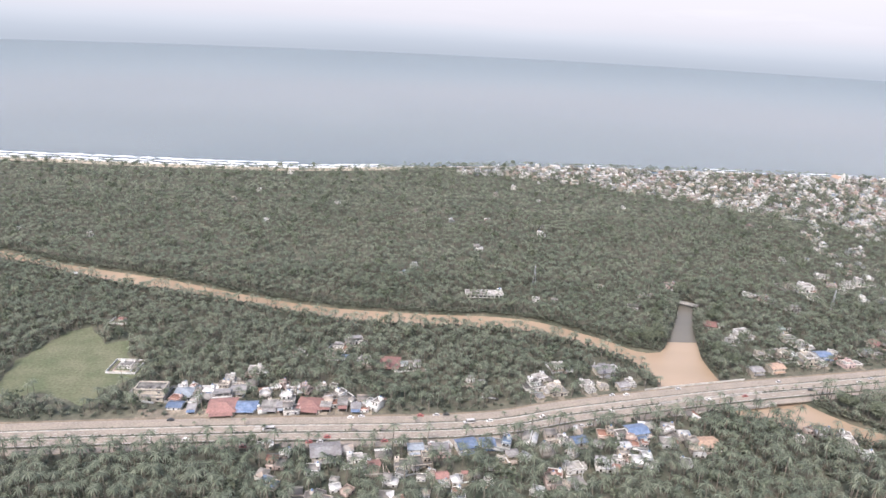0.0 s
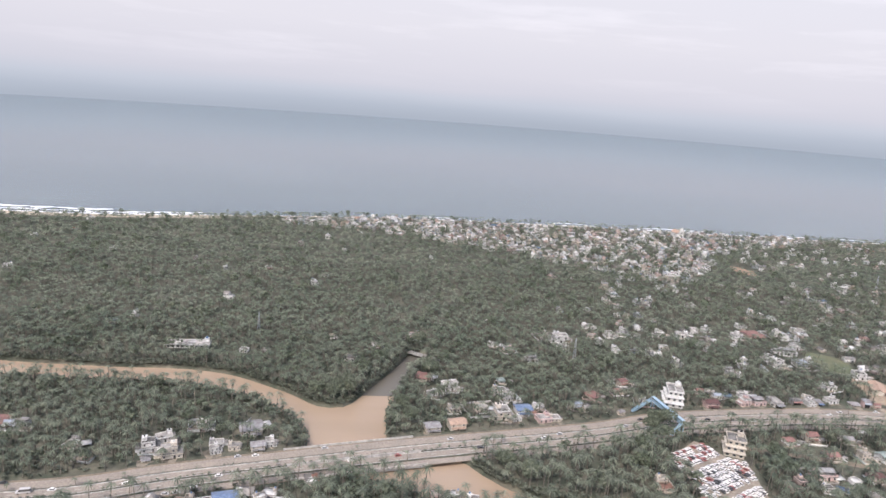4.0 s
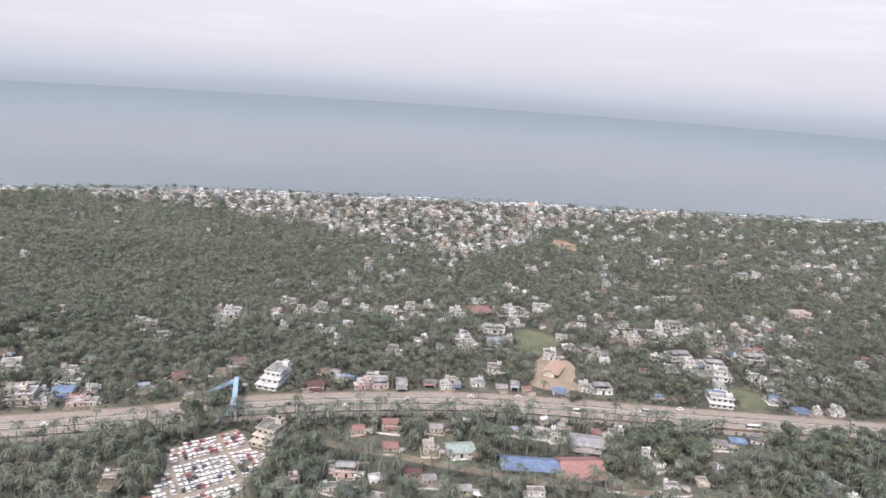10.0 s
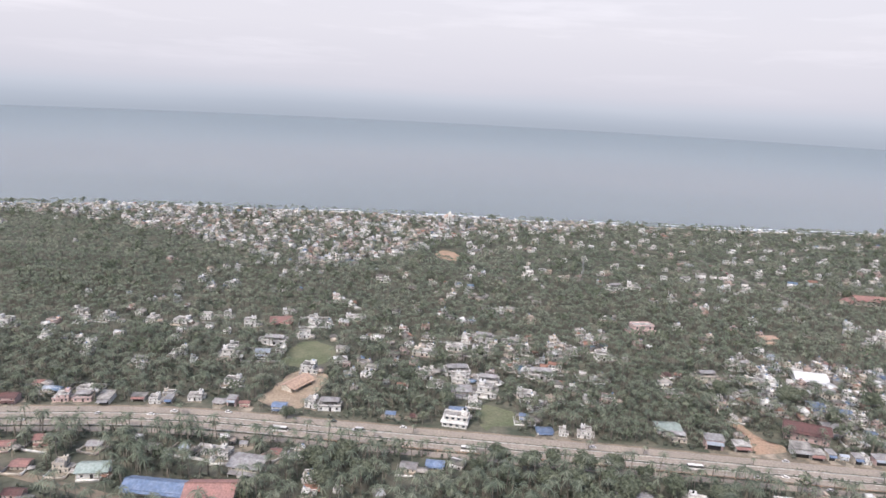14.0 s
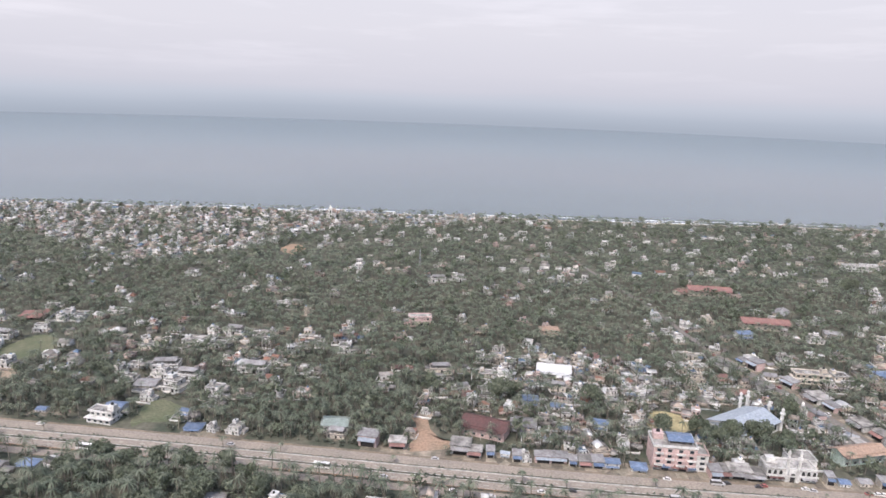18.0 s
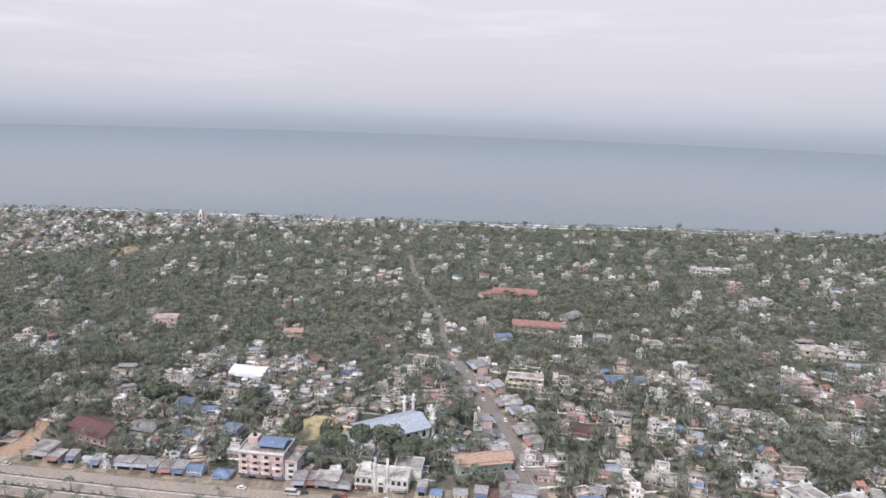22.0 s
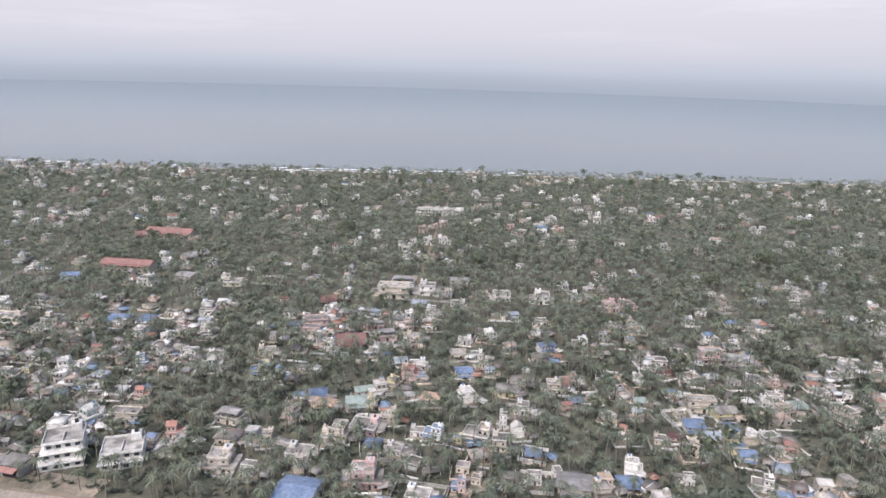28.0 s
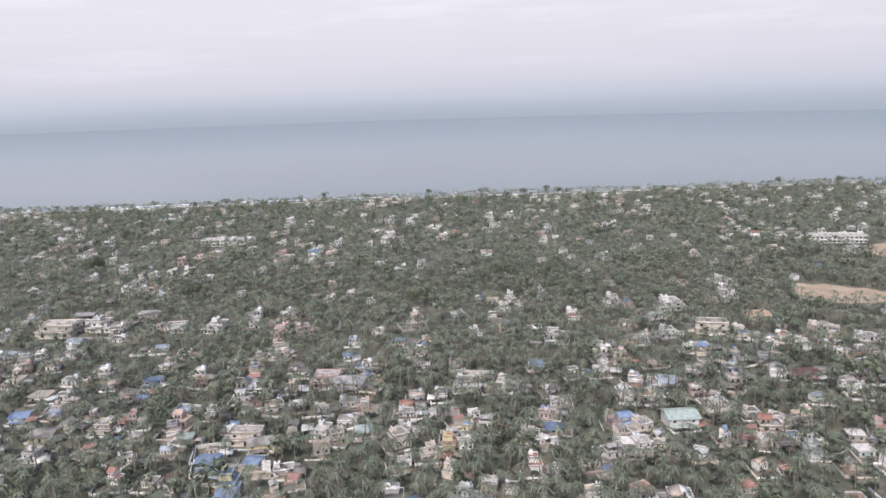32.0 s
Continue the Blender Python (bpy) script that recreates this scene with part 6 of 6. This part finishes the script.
# ---- far and filling houses ----
def small_house(roof, w=7.0, d=6.0, h=2.7, upper=0.0, side=1):
    """A small concrete house; upper is the share of the width that a second storey takes."""
    s = Shape().box(-w / 2, w / 2, -d / 2, d / 2, 0, h, 0)
    top = h
    if upper:
        s.box(-w / 2 - 0.3, w / 2 + 0.3, -d / 2 - 0.6, d / 2 + 0.3, h, h + 0.15, 1)
        s.frame_ring(-w / 2 - 0.2, w / 2 + 0.2, -d / 2 - 0.5, d / 2 + 0.2, h + 0.15, h + 0.65, 0.14, 0)
        ring = len(s.v) - 16
        s.f.append((4, ring, ring + 4))
        ua, ub = sorted((side * w / 2, side * (w / 2 - w * upper)))
        top = h + 2.25
        s.box(ua, ub, -d / 2 + 1.3, d / 2, h, top, 0)
        base = len(s.v) - 8
        s.f.append((6, base, base + 3))
        s.k += [0, 0]
    else:
        ua, ub = -w / 2, w / 2
    ya = -d / 2 + (1.3 if upper else 0.0)
    if roof == "flat":
        s.box(ua - 0.3, ub + 0.3, ya - 0.4, d / 2 + 0.3, top, top + 0.15, 1)
        s.frame_ring(ua, ub, ya, d / 2, top + 0.15, top + 0.65, 0.15, 0)
        ring = len(s.v) - 16
        s.f.append((base + 4 if upper else 4, ring, ring + 4))
        s.k.append(0)
        if w > 6.5:
            s.box(ub - 2.2, ub - 0.4, d / 2 - 2.2, d / 2 - 0.4, top + 0.15, top + 1.6, 0)
            s.f.append((len(s.v) - 8, len(s.v) - 7, ring + 6))
            s.k.append(0)
            s.tube(ub - 1.3, d / 2 - 1.3, top + 1.6, top + 2.3, 0.45, 0.4, 6, 3)
    elif roof == "hip":
        s.hip(ua, ub, ya, d / 2, top, 1.5, 0.5, 1)
    else:
        s.gable(ua, ub, ya, d / 2, top, 1.3, 0.5, 0.12, 1)
    if upper and side > 0:
        s.solid([(-w / 2, -d / 2 - 1.6, h - 0.55), (0, -d / 2 - 1.6, h - 0.55), (0, -d / 2, h - 0.2), (-w / 2, -d / 2, h - 0.2)], [(-w / 2, -d / 2 - 1.6, h - 0.47), (0, -d / 2 - 1.6, h - 0.47), (0, -d / 2, h - 0.12), (-w / 2, -d / 2, h - 0.12)], 1)
    for x in (-w / 4, w / 4):
        s.box(x - 0.5, x + 0.5, -d / 2 - 0.03, -d / 2 + 0.03, 0.7, 1.75, 2)
    if upper:
        for x in (ua + (ub - ua) * 0.28, ua + (ub - ua) * 0.72):
            s.box(x - 0.45, x + 0.45, ya - 0.03, ya + 0.03, h + 0.75, h + 1.75, 2)
    return s


SMALL = [small_house("flat"), small_house("flat", 8, 6, 2.5, 0.6), small_house("gable"), small_house("flat", 6, 5, 2.6), small_house("hip", 7.5, 6), small_house("flat", 7, 6, 2.4, 0.75, -1), small_house("gable", 8, 6, 2.4, 0.55, -1), small_house("flat", 9, 6.5, 2.5, 0.45)]
VILLAGE = [(20, 805), (37, 785), (110, 775), (179, 752), (264, 705), (297, 685), (374, 640), (400, 615), (432, 612), (470, 660), (500, 700), (531, 770), (623, 815), (720, 860), (720, 895), (404, 880), (241, 868), (92, 842)]


def sow(n, x0, x1, y0, y1, gap, keep=None, front=0.0):
    """Up to n free places, at least gap apart, each taking its ground."""
    out = []
    while n > 0 and len(out) < n:
        c = np.stack([rng.uniform(x0, x1, 400), rng.uniform(y0, y1, 400)], -1)
        if keep is not None:
            c = c[keep(c)]
        c = c[free(c)]
        for p in c:
            if free(p[None])[0] and len(out) < n:
                out.append(p)
                block_box(p[0], p[1] - 0.8 - front / 2, gap * 0.78, gap * 0.78 + front)
        n -= 2 if len(c) else 40
    return np.array(out).reshape(-1, 2)


sites = [sow(900, 20, 725, 610, 900, 7.4, lambda c: inside(c[:, 0], c[:, 1], VILLAGE))]
sites.append(sow(70, 685, 800, 352, 446, 5.4, lambda c: c[:, 1] > road_y(c[:, 0]) + 4))
clump = lambda c: np.sin(c[:, 0] * 0.071 + 2 * np.sin(c[:, 1] * 0.05)) * np.cos(c[:, 1] * 0.083 + 1.5 * np.sin(c[:, 0] * 0.033)) > 0.05
sites.append(sow(330, 560, 1750, 335, 610, 6.5, lambda c: (c[:, 1] > road_y(c[:, 0]) + 4) & clump(c)))
sites.append(sow(60, 560, 1750, 335, 610, 7.0, lambda c: c[:, 1] > road_y(c[:, 0]) + 4))
far_sites = np.concatenate([sow(540, 540, 2000, 600, 925, 6.0, clump, 4.0), sow(240, 540, 2000, 600, 925, 7.5, None, 4.0)])
sites.append(sow(120, 290, 560, 395, 620, 6.5, clump))
sites.append(sow(36, -600, 300, 330, 760, 8.0))
sites.append(sow(60, -100, 800, 235, 330, 9.0, lambda c: c[:, 1] < road_y(c[:, 0]) - 24))
sites.append(sow(30, -118, -15, 250, 300, 6.0, lambda c: (c[:, 1] > road_y(c[:, 0]) + 3) & (c[:, 1] < road_y(c[:, 0]) + 28)))
sites.append(sow(60, -60, 120, 190, 260, 6.0, lambda c: (c[:, 1] < road_y(c[:, 0]) - 24) & (c[:, 1] > road_y(c[:, 0]) - 62)))
sites.append(sow(280, 870, 1450, 305, 470, 5.4, lambda c: c[:, 1] > road_y(c[:, 0]) + 6))
sites.append(sow(24, 650, 850, 332, 400, 5.5, lambda c: c[:, 1] > road_y(c[:, 0]) + 7))
sites.append(sow(40, 470, 610, 380, 470, 6.0))
sites.append(sow(34, 806, 940, 334, 440, 5.0, lambda c: c[:, 1] > road_y(c[:, 0]) + 9))
size = np.concatenate([rng.uniform(*((0.6, 1.0) if k == 0 else (0.5, 0.92)), len(g)) for k, g in enumerate(sites)])
sites = np.concatenate(sites)
turn = rng.normal(0, 0.25, len(sites)) + rng.choice([0, 0, np.pi / 2], len(sites))
single_house = np.nonzero((sites[:, 0] > 860) & (sites[:, 0] < 1400) & (sites[:, 1] < 400))[0][:160]
joined = np.ones(len(sites), bool)
joined[single_house] = False
scatter("small_house", SMALL, sites[joined], size[joined], [FARWALL, FARROOF, DARK, TANK], "crowded small houses of white and grey concrete", "houses", rng, turn=turn[joined])
SMALL_LABELS = ["small flat-roofed concrete house among palms", "two-storey concrete house with a roof terrace", "small house under a pitched sheet roof", "tiny flat-roofed house among palms", "small house under a hipped tile roof", "two-storey flat-roofed house with a balcony", "house with a roofed upper storey", "wide house with a small upper room"]
town_houses = []
for i, full in enumerate(SMALL):
    h = thing("small_house", SMALL_LABELS[i], "house")
    for name, k, m in (("wall", 0, TOWNWALL), ("roof", 1, TOWNROOF), ("window", 2, DARK), ("water_tank", 3, TANK)):
        piece = full.only(k)
        if piece.f:
            tagged(part(name, piece, m, h), kind="stuff" if k == 2 else "")
    town_houses.append(h)
for n, j in enumerate(single_house):
    k = 1.12 * size[j]
    m = pose(sites[j, 0], sites[j, 1], 0, 0, 0, math.degrees(turn[j])) @ Matrix.Diagonal((k, k, max(k, 0.85), 1))
    if n < 8:
        town_houses[n].matrix_basis = m
    else:
        copy_thing(town_houses[(n * 5 + n // 8) % 8], m)

FAR_SMALL = [small_house("flat", 9, 5, 2.5, 0.7), small_house("flat", 7, 5, 2.6, 0.8, -1), small_house("gable", 8, 6, 4.2), small_house("flat", 10, 6, 2.5, 0.5), small_house("flat", 6, 5, 3.2)]
scatter("small_house", FAR_SMALL, far_sites, rng.uniform(0.55, 0.95, len(far_sites)), [FARWALL, FARROOF, DARK, TANK], "scattered white houses among far palms", "houses", rng, turn=rng.normal(0, 0.2, len(far_sites)))

def yard_shape(seed):
    r = random.Random(seed)
    ring = []
    for i in range(10):
        k = 4.5 * (1 + 0.38 * r.uniform(-1, 1))
        ring.append((k * math.cos(0.628 * i), 0.92 * k * math.sin(0.628 * i), 0))
    s = Shape()
    for i in range(10):
        s.poly([(0, 0, 0), ring[i], ring[(i + 1) % 10]])
    return s


def plot_wall(seed):
    """Two or three sides of a low plot wall with a gap for the gate."""
    r = random.Random(seed)
    w, d, h = r.uniform(3.2, 5.0), r.uniform(2.6, 4.4), r.uniform(0.75, 1.1)
    s = Shape().box(-w, w, -d, -d + 0.16, 0, h)
    s.box(-w, -w + 0.16, -d + 0.16, d, 0, h)
    if seed % 2:
        s.box(w - 0.16, w, -d + 0.16, d * 0.3, 0, h)
    for x in (-w, w - 0.3):
        s.box(x, x + 0.3, -d - 0.08, -d + 0.22, h, h + 0.35)
    return s


def lean_to(seed):
    """A small shed with a sloping sheet roof on posts."""
    r = random.Random(seed)
    w, d, h = r.uniform(1.2, 2.2), r.uniform(1.0, 1.6), r.uniform(1.5, 2.1)
    s = Shape().box(-w, w, 0.1, d, 0, h, 0)
    for x in (-w, w - 0.12):
        s.box(x, x + 0.12, -d, -d + 0.12, 0, h - 0.3, 0)
    s.solid([(-w - 0.2, -d - 0.2, h - 0.3), (w + 0.2, -d - 0.2, h - 0.3), (w + 0.2, d + 0.2, h + 0.05), (-w - 0.2, d + 0.2, h + 0.05)],
            [(-w - 0.2, -d - 0.2, h - 0.2), (w + 0.2, -d - 0.2, h - 0.2), (w + 0.2, d + 0.2, h + 0.15), (-w - 0.2, d + 0.2, h + 0.15)], 1)
    return s


yard_at = sites[(sites[:, 1] < 520) & (sites[:, 0] > 540)]
yard_at = np.concatenate([yard_at, np.array(HOUSE_AT)]) + np.array([0, -2.0])
scatter("bare_yards", [yard_shape(i) for i in range(5)], yard_at, rng.uniform(0.5, 1.25, len(yard_at)), [YARD], "trodden sandy earth yards round the houses", "yard", rng, z=rng.uniform(0.034, 0.058, len(yard_at)))

near_yards = yard_at[(yard_at[:, 1] < 470) & (np.abs(yard_at[:, 1] - road_y(yard_at[:, 0]) + 11) > 22)]
scatter("plot_walls", [plot_wall(i) for i in range(6)], near_yards, rng.uniform(0.8, 1.2, len(near_yards)), [FARWALL], "low weathered white and grey walls round house plots", "walls", rng, turn=rng.normal(0, 0.2, len(near_yards)))
shed_at = near_yards[rng.random(len(near_yards)) < 0.7] + rng.choice([-1.0, 1.0], (1, 1)) * np.array([[5.2, -0.5]])
shed_at = shed_at[np.abs(shed_at[:, 1] - road_y(shed_at[:, 0]) + 11) > 16]
scatter("lean_to_sheds", [lean_to(i) for i in range(6)], shed_at, rng.uniform(0.8, 1.2, len(shed_at)), [FARWALL, FARROOF], "small sheet-roofed sheds beside the houses", "sheds", rng, turn=rng.normal(0, 0.5, len(shed_at)))

NEAR_PALMS = [palm_shape(i, 17, 2, 3, 5.6 + 0.7 * (i % 5)) for i in range(7)]
MID_PALMS = [palm_shape(20 + i, 11, 2, 3, 5.6 + 0.6 * (i % 4)) for i in range(6)]
FAR_PALMS = [palm_shape(40 + i, 8, 2, 0, 5.4 + 0.6 * (i % 3)) for i in range(5)]
BROAD = [broad_shape(60 + i, 70, 6.0 + i % 3, 3.2 + 0.5 * (i % 3)) for i in range(6)]


def bush_shape(seed):
    """A low clump of large leaves."""
    r = random.Random(seed)
    s = Shape()
    for i in range(6):
        a, tip = 2 * math.pi * i / 6 + r.uniform(-0.4, 0.4), r.uniform(0.8, 1.5)
        ca, sa, w, z = math.cos(a), math.sin(a), r.uniform(0.4, 0.7), r.uniform(0.5, 1.8)
        s.poly([(0, 0, z * 0.5), (0.5 * tip * ca - w * sa, 0.5 * tip * sa + w * ca, z), (tip * ca, tip * sa, z * 0.75), (0.5 * tip * ca + w * sa, 0.5 * tip * sa - w * ca, z)], 0)
    return s


BUSH = [bush_shape(80 + i) for i in range(4)]


def grove(x0, x1, y0, y1, step, keep=None):
    """Jittered free places on a grid."""
    a, b = np.meshgrid(np.arange(x0, x1, step), np.arange(y0, y1, step * 0.9))
    p = np.stack([a.ravel(), b.ravel()], -1) + rng.uniform(-0.48, 0.48, (a.size, 2)) * step
    p = p[free(p)]
    return p if keep is None else p[keep(p)]


def thin(p, dense):
    """Keeps a share of places by patches of ground."""
    v = 0.5 + 0.5 * np.sin(p[:, 0] * 0.031 + 1.7 * np.sin(p[:, 1] * 0.023)) * np.cos(p[:, 1] * 0.037 + 1.3 * np.sin(p[:, 0] * 0.019))
    return p[rng.random(len(p)) < dense * (0.65 + 0.5 * v)]


low_x, low_y = [-200, 150, 300, 450, 650, 900, 1100, 1450], [185, 205, 232, 252, 268, 288, 303, 308]
seen = lambda p: (p[:, 1] > np.interp(p[:, 0], low_x, low_y)) & (p[:, 0] > -215 - np.maximum(p[:, 1] - 250, 0) * 0.95) & (p[:, 0] < 1320 + (p[:, 1] - 300) * 0.75)
broad_sites = thin(grove(-740, 1950, 170, 930, 11.0, seen), 0.3)
for p in broad_sites:
    block_box(p[0], p[1], 4, 4)
near = thin(grove(-500, 1500, 165, 440, 3.5, seen), 0.9)
town = (near[:, 0] > 860) & (near[:, 1] > road_y(near[:, 0]) + 4)
near = near[~town | (rng.random(len(near)) < 0.8)]
mid = thin(grove(-700, 1800, 440, 610, 4.1, seen), 0.9)
far = thin(grove(-750, 2000, 610, 945, 5.4, seen), 0.88)
roadside = (near[:, 1] > road_y(near[:, 0]) - 45) & (near[:, 1] < road_y(near[:, 0]) + 12) & (near[:, 0] > -150) & (near[:, 0] < 900)
single = np.nonzero(roadside)[0]
single = single[:: max(1, len(single) // 80)][:80]
rest = np.ones(len(near), bool)
rest[single] = False
tall = np.where(near[rest][:, 1] < road_y(near[rest][:, 0]) - 23, 1.22, 1.0)
scatter("coconut_palms", NEAR_PALMS, near[rest], tall * rng.triangular(0.55, 0.95, 1.35, rest.sum()), [PALM, BARK], "dense grove of tall green coconut palms", "palms", rng, 0.05)
scatter("coconut_palms", MID_PALMS, mid, rng.uniform(0.75, 1.2, len(mid)), [PALM, BARK], "dense grove of tall green coconut palms", "palms", rng, 0.05)
scatter("coconut_palms", FAR_PALMS, far, rng.uniform(0.85, 1.3, len(far)), [PALM, BARK], "hazy far grove of coconut palms near the sea", "palms", rng, 0.05)
scatter("broad_trees", BROAD, broad_sites, rng.uniform(0.7, 1.3, len(broad_sites)), [LEAF, BARK], "dark green broad-leaved trees among palms", "trees", rng)
keep = (edge[:, 1] > 225) & (edge[:, 0] > -520)
rim = np.concatenate([edge[keep] + (np.roll(edge, -1, 0) - edge)[keep] * u + out_n[keep] * k + rng.normal(0, 0.5, (keep.sum(), 2)) for k in (-0.5, 0.7, 1.9, 3.2) for u in (0.0, 0.33, 0.67)])
rim_palms = (edge[keep] + out_n[keep] * 2.2 + rng.normal(0, 0.9, (keep.sum(), 2)))[rng.random(keep.sum()) < 0.7]
rim_palms = rim_palms[(rim_palms[:, 1] < road_y(rim_palms[:, 0]) - 27) | (rim_palms[:, 1] > road_y(rim_palms[:, 0]) + 4)]
scatter("coconut_palms", NEAR_PALMS, rim_palms, rng.uniform(0.7, 1.2, len(rim_palms)), [PALM, BARK], "coconut palms leaning along the river bank", "palms", rng, 0.09)
rim = rim[(rim[:, 1] < road_y(rim[:, 0]) - 25) | (rim[:, 1] > road_y(rim[:, 0]) + 3)]
bush = np.concatenate([grove(-450, 1450, 180, 440, 3.5, seen), grove(-740, 1950, 440, 890, 8.0, seen), rim])
scatter("undergrowth", BUSH, bush, rng.uniform(0.6, 1.4, len(bush)), [SCRUB, BARK], "green scrub and banana undergrowth below palms", "bushes", rng)

palm_protos = []
for i in range(6):
    r = random.Random(100 + i)
    t = thing("coconut_palm", "tall coconut palm with arching fronds by the highway", "palm tree", "palms along the highway")
    hh = 5.4 + 0.5 * (i % 5)
    a, b = Shape(), Shape()
    stem(a, hh, r.uniform(-1, 1), 0.2, 0.12, 6, 3, 0)
    frond_crown(b, r, 18, 4, hh, 2.8, 0.27)
    part("trunk", a, BARK, t)
    part("crown", b, PALM, t)
    palm_protos.append(t)
for i, j in enumerate(single):
    s = rng.uniform(0.75, 1.2)
    m = pose(near[j, 0], near[j, 1], 0, 0, 0, rng.uniform(0, 360)) @ Matrix.Scale(s, 4)
    if i < 6:
        palm_protos[i].matrix_basis = m
    else:
        copy_thing(palm_protos[i % 6], m)

# ---- median and verge planting ----
med = np.array([(x, road_y(x) - 12.3) for x in np.arange(-150, 880, 2.6)]) + rng.normal(0, 0.25, (len(np.arange(-150, 880, 2.6)), 2))
med = med[rng.random(len(med)) < 0.8]
scatter("median_shrubs", BUSH, med, rng.uniform(0.35, 0.7, len(med)), [SCRUB, BARK], "low green shrubs on the highway median", "shrubs", rng, z=0.28)
edge_x = np.arange(-150, 880, 1.7)
strip_at = np.concatenate([np.stack([edge_x, road_y(edge_x) + off], -1)[rng.random(len(edge_x)) < 0.55] for off in (-6.5, -18.3)])
strip_at = strip_at[(strip_at[:, 0] < 108) | (strip_at[:, 0] > 190)] + rng.normal(0, 0.15, (1, 2))
scatter("verge_shrubs", BUSH, strip_at, rng.uniform(0.25, 0.6, len(strip_at)), [SCRUB, BARK], "low dusty shrubs between highway and service roads", "shrubs", rng, z=0.03)
for i in range(60):
    x = -100 + 950 * (i + rng.uniform(0, 0.8)) / 60
    off = rng.choice([-12.3, -18.3, -6.5])
    copy_thing(palm_protos[i % 6], pose(x, float(road_y(x)) + off, 0.05, 0, 0, rng.uniform(0, 360)) @ Matrix.Scale(rng.uniform(0.4, 0.75), 4))
